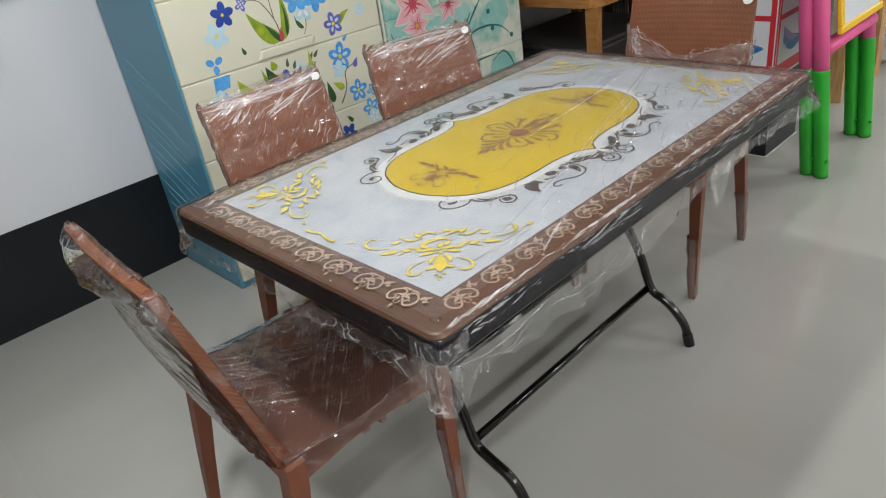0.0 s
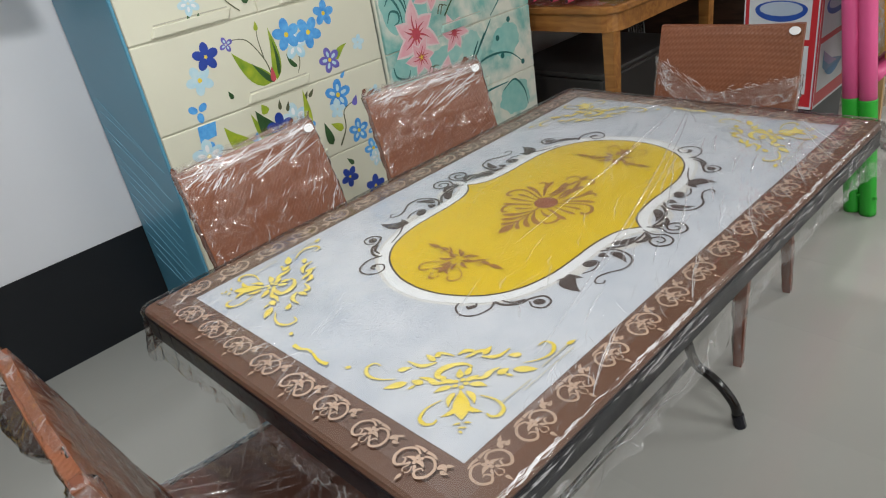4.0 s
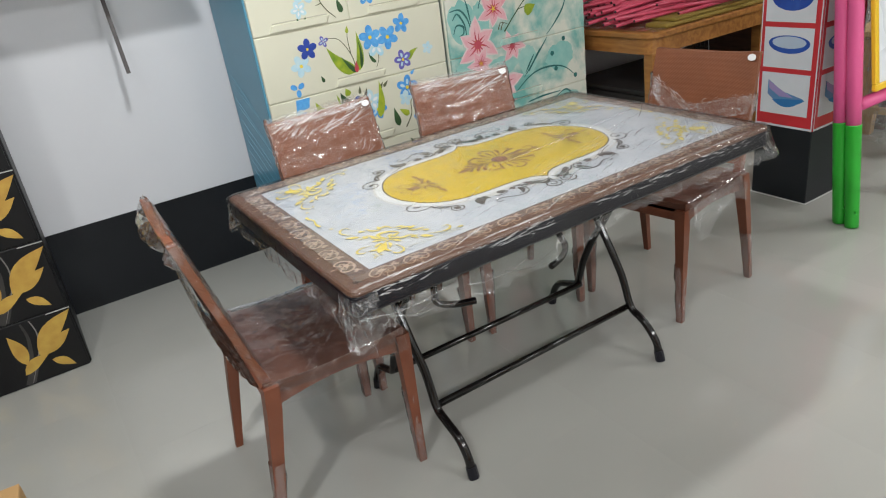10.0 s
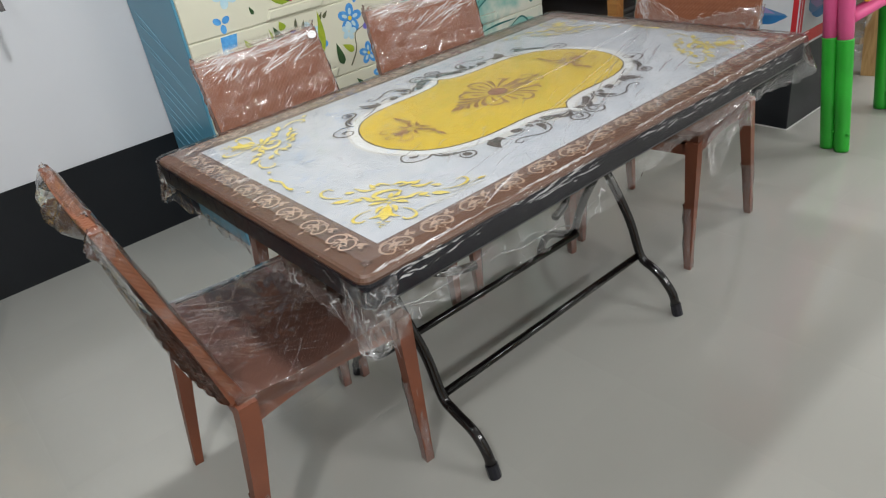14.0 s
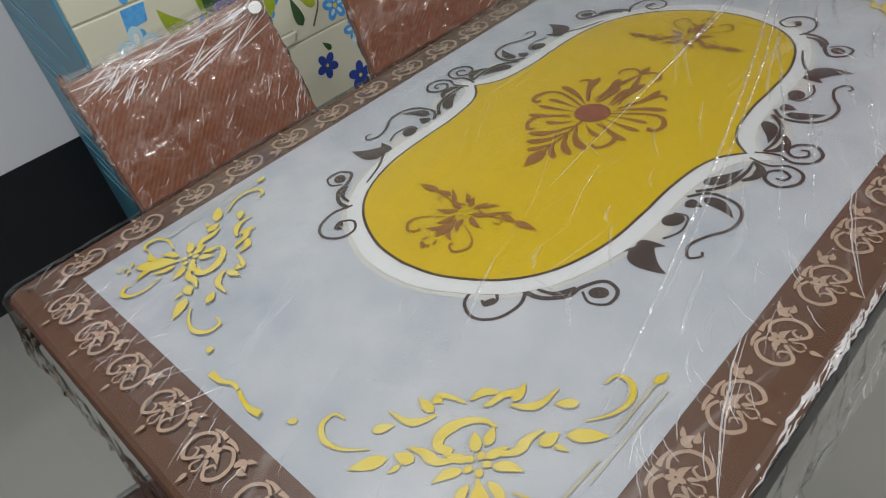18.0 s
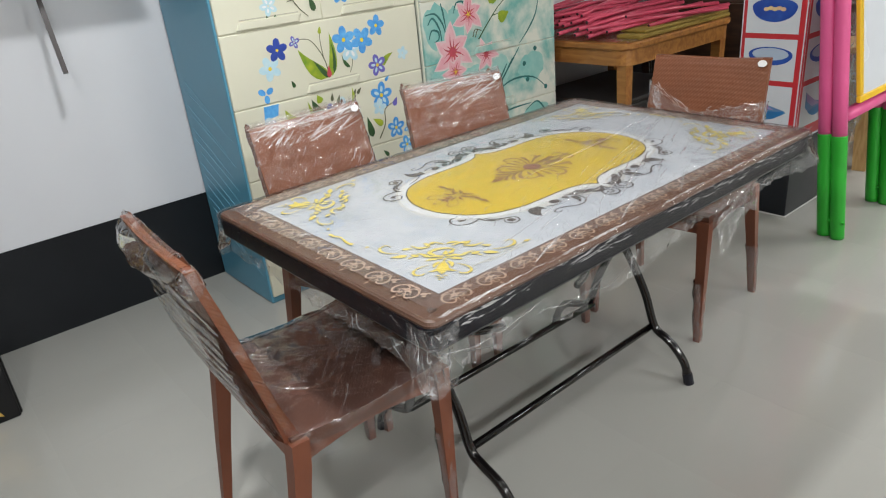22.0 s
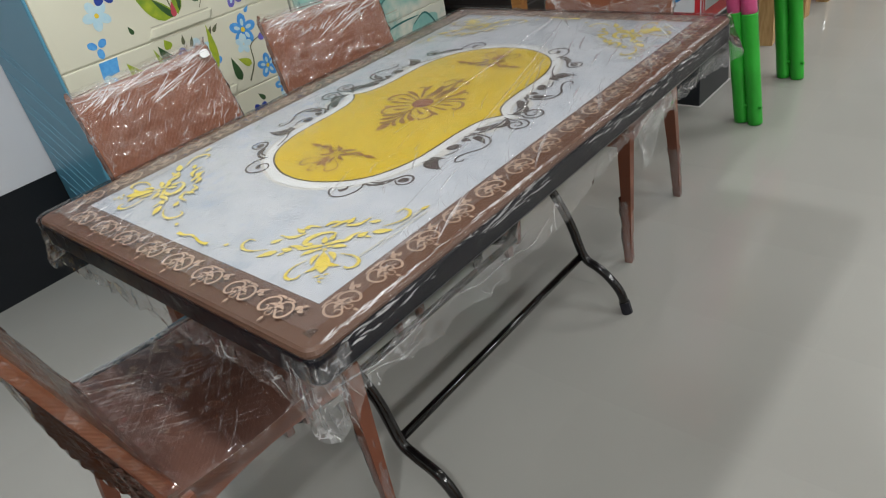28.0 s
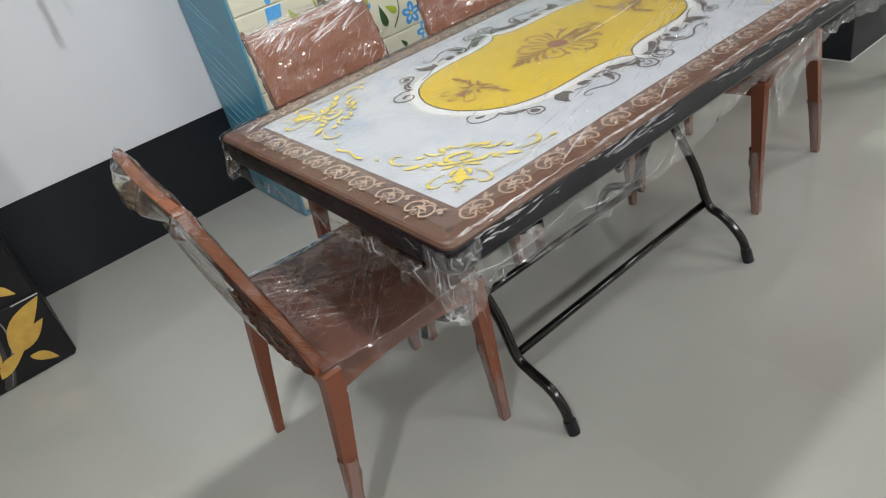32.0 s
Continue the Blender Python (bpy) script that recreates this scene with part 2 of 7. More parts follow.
M_MARBLE = material("white_marble_print", (0.45, 0.462, 0.482), 0.3, color2=(0.33, 0.355, 0.39), scale=17)
M_YELLOW = material("yellow_print", (0.50, 0.36, 0.002), 0.3, vary=0.06, scale=6)
M_FILM = film("table_film", 7, 0.004, 0.0004, milk=0.007, haze=0.10, gain=1.4, thin=0.016, rough=0.08, soft_gloss=0.35, streaks=(((0, 0, 0.12), (1, 0.07, 1)), ((0, 0, -0.5), (1, 0.1, 1))))
M_FILM_SKIRT = film("hanging_film", 12, 0.006, 0.0012, milk=0.04, haze=0.34, gain=1.4, thin=0.03, rough=0.05, streaks=(((0, 0, 0.2), (1, 1, 0.2)), ((0.5, 0.3, 0.2), (0.16, 1, 1)), ((0.2, -0.4, 1.4), (0.16, 1, 1))))
M_FILM_RIM = film("rim_film", 24, 0.004, 0.0004, milk=0.0, haze=0.04, gain=0.6, thin=0.02, rough=0.05, streaks=(((0, 0, 0.3), (1, 1, 0.4)), ((0.5, 0.5, 0), (1, 1, 0.3))))
M_FILM_BUNCH = film("bunched_film", 20, 0.012, 0.0009, milk=0.05, haze=0.42, gain=1.7, thin=0.045, streaks=(((0, 0.35, 0), (0.2, 1, 1)), ((0.3, -0.5, 0), (0.25, 1, 1)), ((0, 1.4, 0), (0.25, 1, 1))))
M_FILM_LEG = film("leg_film", 24, 0.012, 0.0008, milk=0.09, haze=0.3, gain=1.4, thin=0.05, streaks=(((0.2, 0.1, 0), (1, 1, 0.2)),))
# Milky white that paints reflections along the crests of the pleats.
M_FILM_CREST_GLARE = film("film_band", 20, 0.012, 0.0008, milk=0.36, haze=0.3, gain=1.4, thin=0.05, streaks=(((0, 0.1, 0), (0.15, 1, 1)),))
M_FILM_CHAIR = film("chair_film", 8, 0.018, 0.0009, milk=0.01, haze=0.13, gain=1.25, thin=0.019, rough=0.10, streaks=(((0, 0.55, 0), (0.05, 1, 1)), ((0, -0.95, 0), (0.05, 1, 1)), ((0, 1.05, 0), (0.06, 1, 1)), ((0, 0.8, 0), (0.08, 1, 2.2))))
M_FILM_SEAT = film("seat_film", 9, 0.014, 0.0016, milk=0.02, haze=0.2, gain=1.5, thin=0.028, rough=0.1, streaks=(((0, 0, -1.13), (0.06, 1, 1)), ((0, 0, -0.95), (0.08, 1, 1)), ((0, 0, 0.7), (0.08, 1, 1))))
M_FILM_PLEAT = film("pleated_film", 22, 0.010, 0.001, milk=0.008, haze=0.12, gain=0.9, thin=0.10, streaks=(((0, 0.18, 0), (0.12, 1, 1)), ((0, 0.4, 0), (0.1, 1, 1))))
# Mostly gloss, with a little white mixed in to brighten the creases.
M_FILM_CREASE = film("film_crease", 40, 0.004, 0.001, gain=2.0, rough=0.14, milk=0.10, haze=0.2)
# Flat white mixed into this film stands in for glints on the creases.
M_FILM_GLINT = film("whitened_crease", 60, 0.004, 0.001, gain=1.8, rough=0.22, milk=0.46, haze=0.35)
M_FILM_BAG = film("toy_bag_film", 26, 0.012, 0.0006, milk=0.003, haze=0.22, gain=0.7, thin=0.03, streaks=(((0, 0, 0.6), (0.3, 1, 1)), ((0, 0, -0.5), (0.25, 1, 1))))
M_GROOVE_SHADE = material("cream_shadow_groove", (0.46, 0.45, 0.36), 0.6, vary=0.1)
M_LAMP = glow("lamp_diffuser", (1, 0.97, 0.93), 3)
M_WHITEP = material("white_plastic", (0.75, 0.75, 0.75), 0.4)


def wash(name, base, teal):
    m = material(name, base, 0.32, bump=0.03, bump_scale=40)
    nt = m.node_tree
    b = nt.nodes["Principled BSDF"]
    tc = nt.nodes.new("ShaderNodeTexCoord")
    mp = nt.nodes.new("ShaderNodeMapping")
    mp.inputs["Location"].default_value = (0.3, 0.15, 0.4)
    nt.links.new(tc.outputs["Object"], mp.inputs[0])
    a = nt.nodes.new("ShaderNodeTexNoise")
    a.inputs["Scale"].default_value, a.inputs["Detail"].default_value, a.inputs["Distortion"].default_value = 4.5, 7, 0.9
    c = nt.nodes.new("ShaderNodeTexNoise")
    c.inputs["Scale"].default_value, c.inputs["Detail"].default_value = 26, 5
    nt.links.new(mp.outputs[0], a.inputs["Vector"])
    nt.links.new(mp.outputs[0], c.inputs["Vector"])
    ad = nt.nodes.new("ShaderNodeMath")
    ad.operation = "MULTIPLY_ADD"
    ad.inputs[1].default_value = 0.35
    nt.links.new(c.outputs[0], ad.inputs[0])
    nt.links.new(a.outputs[0], ad.inputs[2])
    r = nt.nodes.new("ShaderNodeValToRGB")
    r.color_ramp.elements[0].position, r.color_ramp.elements[0].color = 0.56, (*base, 1)
    r.color_ramp.elements[1].position, r.color_ramp.elements[1].color = 0.86, (*teal, 1)
    nt.links.new(ad.outputs[0], r.inputs[0])
    nt.links.new(r.outputs[0], b.inputs["Base Color"])
    return m


M_WASH = wash("cream_with_teal_wash", (0.66, 0.67, 0.58), (0.16, 0.42, 0.38))

# ---------- mesh helpers ----------


def part(name, bm, mat, parent=None, label="", smooth=False, mats=None):
    me = bpy.data.meshes.new(name)
    bmesh.ops.recalc_face_normals(bm, faces=bm.faces)
    bm.to_mesh(me)
    bm.free()
    for m in mats or [mat]:
        me.materials.append(m)
    if smooth:
        me.polygons.foreach_set("use_smooth", [True] * len(me.polygons))
    ob = new(name, me)
    if parent is not None:
        ob.parent = parent
    if label:
        tagged(ob, label)
    return ob


def thing(name, label, category, m=None, group=""):
    ob = new(name)
    ob.empty_display_size = 0.1
    if m is not None:
        ob.matrix_world = m
    return tagged(ob, label, category, group)


def box(x0, x1, y0, y1, z0, z1, bevel=0.0, seg=2, bm=None):
    own = bm if bm is not None else bmesh.new()
    r = bmesh.ops.create_cube(own, size=1)
    for v in r["verts"]:
        v.co = Vector(((x0 + x1) / 2 + v.co.x * (x1 - x0), (y0 + y1) / 2 + v.co.y * (y1 - y0), (z0 + z1) / 2 + v.co.z * (z1 - z0)))
    if bevel:
        edges = list({e for v in r["verts"] for e in v.link_edges})
        bmesh.ops.bevel(own, geom=edges, offset=bevel, segments=seg, affect="EDGES", profile=0.5)
    return own


def smooth_line(pts, n=6, closed=False):
    """Catmull-Rom through the points."""
    pts = [Vector(p) for p in pts]
    out, k = [], len(pts)
    for i in range(k if closed else k - 1):
        if closed:
            a, b, c, d = (pts[(i + j) % k] for j in (-1, 0, 1, 2))
        else:
            a, b, c, d = pts[max(i - 1, 0)], pts[i], pts[i + 1], pts[min(i + 2, k - 1)]
        for s in range(n):
            t = s / n
            out.append(0.5 * ((2 * b) + (c - a) * t + (2 * a - 5 * b + 4 * c - d) * t * t + (3 * b - a - 3 * c + d) * t**3))
    if not closed:
        out.append(pts[-1])
    return out


def tube(pts, r, sides=10, bm=None, r2=None, caps=True, flat=1.0):
    """A round bar swept along the points; r may taper to r2."""
    own = bm if bm is not None else bmesh.new()
    pts = [Vector(p) for p in pts]
    rings, up = [], Vector((0.123, 0.31, 0.94)).normalized()
    for i, p in enumerate(pts):
        d = (pts[min(i + 1, len(pts) - 1)] - pts[max(i - 1, 0)]).normalized()
        side = d.cross(up)
        side = (side if side.length > 1e-3 else d.cross(Vector((1, 0, 0)))).normalized()
        top = side.cross(d).normalized()
        up = top
        rr = r + ((r2 if r2 is not None else r) - r) * i / max(1, len(pts) - 1)
        rings.append([own.verts.new(p + rr * (math.cos(a) * side + flat * math.sin(a) * top)) for a in (2 * math.pi * k / sides for k in range(sides))])
    for a, b in zip(rings, rings[1:]):
        for k in range(sides):
            own.faces.new((a[k], a[(k + 1) % sides], b[(k + 1) % sides], b[k]))
    if caps:
        own.faces.new(rings[0][::-1])
        own.faces.new(rings[-1])
    return own


def loft(rings, bm=None, caps=True, closed=True):
    """Joins rings of equal count into a skin."""
    own = bm if bm is not None else bmesh.new()
    vs = [[own.verts.new(p) for p in ring] for ring in rings]
    n = len(vs[0])
    for a, b in zip(vs, vs[1:]):
        for k in range(n if closed else n - 1):
            own.faces.new((a[k], a[(k + 1) % n], b[(k + 1) % n], b[k]))
    if caps and closed:
        own.faces.new(vs[0][::-1])
        own.faces.new(vs[-1])
    return own


def round_rect(hx, hy, r, seg=6):
    pts = []
    for cx, cy, a0 in ((hx - r, hy - r, 0), (-hx + r, hy - r, 90), (-hx + r, -hy + r, 180), (hx - r, -hy + r, 270)):
        for k in range(seg + 1):
            a = radians(a0 + 90 * k / seg)
            pts.append((cx + r * math.cos(a), cy + r * math.sin(a)))
    return pts


def slab(hx, hy, r, levels, cx=0.0, cy=0.0, bm=None):
    """A rounded slab from levels of (inset, z)."""
    return loft([[(cx + x, cy + y, z) for x, y in round_rect(hx - i, hy - i, max(r - i, 0.004))] for i, z in levels], bm)


# ---------- the room ----------
X0, X1, Y0, Y1 = -1.72, 4.2, -4.2, 14.0
tagged(part("floor", box(X0 - 0.1, X1 + 0.1, Y0 - 0.1, Y1 + 0.1, -0.1, -0.00015), M_GROUT), "light grey polished tile floor of a shop", "floor", kind="structure")
tagged(part("wall_west", box(X0 - 0.15, X0, Y0, Y1, 0.385, CEIL), M_WALL), "white painted shop wall", "wall", kind="structure")
tagged(part("wall_band", box(X0 - 0.15, X0 + 0.004, Y0, Y1, -0.003, 0.385), M_BAND), "black painted band along the foot of the wall", "baseboard", kind="structure")
# East, south and north walls are unseen, added for enclosure and bounced light.
tagged(part("wall_east", box(X1, X1 + 0.15, Y0, Y1, -0.003, CEIL), M_WALL2), "plain grey wall closing the shop", "wall", kind="structure")
tagged(part("wall_south", box(X0, X1, Y0 - 0.15, Y0, -0.003, CEIL), M_WALL2), "plain grey wall closing the shop", "wall", kind="structure")
tagged(part("wall_north", box(X0, X1, Y1, Y1 + 0.15, -0.003, CEIL), M_WALL2), "plain grey wall at the far end of the shop", "wall", kind="structure")
tagged(part("ceiling", box(X0 - 0.15, X1 + 0.15, Y0 - 0.15, Y1 + 0.15, CEIL, CEIL + 0.12), M_CEIL), "plain white ceiling", "ceiling", kind="structure")

# ---------- drawer cabinets ----------
DRAW_Z = [0.03, 0.25, 0.52, 0.79, 1.055, 1.317]


def drawer_cabinet(name, label, y0, y1, xf, frame_mat, face_mat, splits, z_lines, x_back=-1.71, top=None, pulls=True):
    cab = thing(name, label, "cabinet", pose(0, 0, 0), "drawer cabinets along the wall")
    top = top or z_lines[-1] + 0.05
    bm = box(x_back, xf - 0.012, y0, y1, 0.0, top, 0.008)
    part("body", bm, frame_mat, cab)
    part("face_frame", box(xf - 0.013, xf - 0.0055, y0 + 0.009, y1 - 0.009, z_lines[0] + 0.005, z_lines[-1] - 0.005), M_CREAM if pulls else face_mat, cab)
    fronts = []
    for i, (z0, z1) in enumerate(zip(z_lines, z_lines[1:])):
        ys = [y0 + 0.006] + splits.get(i, []) + [y1 - 0.006]
        for a, b in zip(ys, ys[1:]):
            f = part("drawer_front", box(xf - 0.014, xf, a + 0.0015, b - 0.0015, z0 + 0.0015, z1 - 0.0015, 0.004), face_mat, cab)
            fronts.append((f, a, b, z0, z1))
            hw, c = (0.135, (a + b) / 2) if b - a > 0.6 else (0.145, (a + b) / 2)
            if pulls:
                grip = loft([[(xf - 0.004, c - hw * k, z0 + 0.008), (xf + p, c - hw * k + 0.004, z0 + 0.010), (xf + p, c - hw * k + 0.016, z0 + 0.034), (xf - 0.004, c - hw * k + 0.018, z0 + 0.038)] for k, p in ((1, 0.002), (0.97, 0.008), (0.9, 0.009), (-0.62, 0.009), (-0.69, 0.008), (-0.74, 0.002))])
                part("pull", grip, face_mat, f)
                # Flat strip in darker cream paints the shade of a groove.
                part("pull_groove", box(xf - 0.002, xf + 0.0012, c - hw * 0.86, c + hw * 0.78, z0 + 0.039, z0 + 0.0425), M_GROOVE_SHADE, f, "shadowed groove over the pull")
    return cab, fronts


cab1, fronts1 = drawer_cabinet("drawer_cabinet", "cream plastic drawer cabinet with blue sides and painted blue flowers", -0.235, 0.65, -1.235, M_CYAN, M_CREAM, {4: [0.195], 5: [0.195]}, DRAW_Z + [1.58])
cab2, fronts2 = drawer_cabinet("drawer_cabinet", "cream plastic drawer cabinet painted with pink lilies on green", 0.662, 1.515, -1.235, M_CREAM, M_WASH, {4: [1.17], 5: [1.17]}, DRAW_Z + [1.58])
cab3, fronts3 = drawer_cabinet("drawer_cabinet", "black plastic drawer cabinet with printed golden leaves", -1.95, -1.165, -1.21, M_BLACKCAB, M_BLACKCAB, {}, [0.0, 0.262, 0.535, 0.805, 1.07, 1.325], pulls=False)

side = bmesh.new()
for k in range(13):
    z = 0.12 + 0.05 * k + 0.008 * math.sin(3.1 * k)
    x0 = -1.66 + 0.02 * math.sin(2.3 * k)
    x1 = -1.27 - 0.10 * abs(math.sin(1.7 * k))
    tube([(x0, -0.2365, z + 0.16), ((x0 + x1) / 2, -0.2375, z + 0.085), (x1, -0.2365, z)], 0.0011, 4, side, 0.0006)
tagged(part("film_line", side, material("film_line", (0.19, 0.41, 0.53), 0.15, vary=0.2), cab1, "pale pulled lines of packing film"), kind="stuff")

# ---------- folding table ----------
TX, TY, TZ = 0.0, -0.01, 0.745
table = thing("folding_table", "folding table with yellow printed top, wrapped in clear film", "table")
part("rim", slab(0.405, 0.663, 0.022, [(0.022, 0.684), (0.004, 0.686), (0.0, 0.692), (0.0, 0.728), (0.002, 0.733)], TX, TY), M_BLACKP, table, "black plastic rim", smooth=False)
part("border", slab(0.405, 0.663, 0.022, [(0.001, 0.7325), (0.0, 0.737), (0.003, 0.7425), (0.008, 0.745)], TX, TY), M_TOP, table, "brown border printed with scrolls")
part("panel", box(-0.335, 0.335, -0.594, 0.594, 0.7446, 0.7456), M_MARBLE, table, "white marbled print")


def leg_frame(y, reach):
    """Two crossed bent tubes; reach gives how far the east and the west foot stand out."""
    r = 0.0125
    for a, q in ((1, reach[0]), (-1, reach[1])):
        path = [(q * a, y, 0.0), ((q - 0.013) * a, y, 0.06), ((q - 0.05) * a, y, 0.105), (0.165 * a, y, 0.128), (0.125 * a, y, 0.152), (0.09 * a, y, 0.25), (0.05 * a, y - 0.008 * a, 0.34), (-0.02 * a, y - 0.008 * a, 0.45), (-0.14 * a, y - 0.006 * a, 0.66), (-0.15 * a, y, 0.69)]
        leg = part("leg", tube(smooth_line(path, 5), r, 10), M_TUBE, table, smooth=True)
        part("rubber_foot", tube([((q + 0.004) * a, y, 0.0), ((q - 0.005) * a, y, 0.035)], 0.0155, 10), M_BLACKP, leg)


leg_frame(-0.385, (0.275, 0.275))
leg_frame(0.385, (0.248, 0.275))
for a in (1, -1):
    part("stretcher", tube([(0.118 * a, -0.385, 0.15), (0.112 * a, 0.385, 0.146)], 0.0105, 10), M_TUBE, table, smooth=True)
for y in (-0.21, 0.21):
    part("brace", tube(smooth_line([(-0.1, y, 0.69), (-0.05, y * 1.15, 0.43), (-0.03, y * 1.2, 0.375), (0.0, y, 0.36), (0.02, y * 0.7, 0.355)], 5), 0.011, 8), M_TUBE, table, smooth=True)

# ---------- chairs ----------


def dining_chair(name, label, m):
    """Faces +y; feet 0.45 wide behind, 0.385 in front."""
    ch = thing(name, label, "chair", m, "chairs round the table")
    seat = bmesh.new()
    rings = []
    for k in range(9):
        t = k / 8
        y = -0.165 + 0.375 * t
        hw = 0.2135 - 0.009 * t
        sag = 0.4375 + 0.012 * (2 * t - 1) ** 2 - 0.004
        up = [(hw * u, y, sag + 0.008 * u * u - 0.004) for u in (-1, -0.96, -0.6, 0, 0.6, 0.96, 1)]
        down = [(hw * u, y, sag - 0.028) for u in (1, 0.6, 0, -0.6, -1)]
        rings.append(up + down)
    loft(rings, seat)
    part("seat", seat, M_SEAT, ch, "darker brown seat", smooth=False)
    for a in (1, -1):
        ap = bmesh.new()
        rings = []
        for k in range(9):
            t = k / 8
            y = -0.16 + 0.36 * t
            x = a * (0.21 - 0.012 * t)
            low = 0.375 + 0.022 * math.sin(math.pi * t)
            rings.append([(x, y, low), (x - a * 0.014, y, low), (x - a * 0.014, y, 0.43), (x, y, 0.434)])
        loft(rings, ap)
        part("side_rail", ap, M_CHAIR, ch)
        part("leg", loft([[(a * (0.192 + dx * 0.5) + sx * w, 0.207 + sy * w - 0.002, z) for sx, sy in ((-1, -1), (1, -1), (1, 1), (-1, 1))] for z, w, dx in ((0, 0.0105, 0), (0.2, 0.014, 0), (0.37, 0.0175, 0), (0.428, 0.0185, 0))]), M_CHAIR, ch)
        part("leg", loft([[(a * (0.222 - dx) + sx * w, yy + sy * w, z) for sx, sy in ((-1, -1), (1, -1), (1, 1), (-1, 1))] for z, w, dx, yy in ((0, 0.0105, 0, -0.222), (0.2, 0.015, 0.006, -0.190), (0.38, 0.019, 0.012, -0.158), (0.44, 0.019, 0.014, -0.151))]), M_CHAIR, ch)
        stile = []
        for z, yy in BACK:
            x = a * (0.205 - 0.008 * (z - 0.4) / 0.45)
            d = max(0.0, (0.56 - z) / 0.14) * 0.009
            stile.append([(x, yy - 0.010 - d, z), (x, yy + 0.008 + d, z), (x - a * 0.024, yy + 0.008 + d, z), (x - a * 0.024, yy - 0.010 - d, z)])
        part("back_post", loft(stile), M_CHAIR, ch)
    panel = []
    for z, yy in BACK[1:]:
        hw = 0.2065 - 0.008 * (z - 0.4) / 0.45
        f = [(hw * u, yy + 0.010 - 0.004 * (1 - u * u), z - 0.006 * (1 - u * u) * (z > 0.83)) for u in (-1, -0.66, -0.33, 0, 0.33, 0.66, 1)]
        panel.append(f + [(x, y - 0.0195, q) for x, y, q in f[::-1]])
    part("backrest", loft(panel), M_WEAVE, ch)
    part("front_rail", box(-0.185, 0.185, 0.196, 0.21, 0.385, 0.43, 0.003), M_CHAIR, ch)
    part("back_rail", box(-0.19, 0.19, -0.168, -0.154, 0.385, 0.43, 0.003), M_CHAIR, ch)
    return ch


def back_at(z):
    """Middle of the raked back at a height."""
    return -0.150 - 0.112 * min(1, max(0, (z - 0.42) / 0.42))


BACK = [(z, back_at(z)) for z in (0.42, 0.47, 0.53, 0.59, 0.65, 0.71, 0.77, 0.815, 0.84)]
chair1 = dining_chair("dining_chair", "brown woven-pattern plastic chair in clear film", pose(-0.083, -0.649, 0, 0, 0, -3))
SPOTS = [(-0.475, -0.2, -86), (-0.445, 0.315, -99), (-0.078, 0.785, 188.7)]
for x, y, a in SPOTS:
    copy_thing(chair1, pose(x, y, 0, 0, 0, a))


# ---------- printed ornament ----------


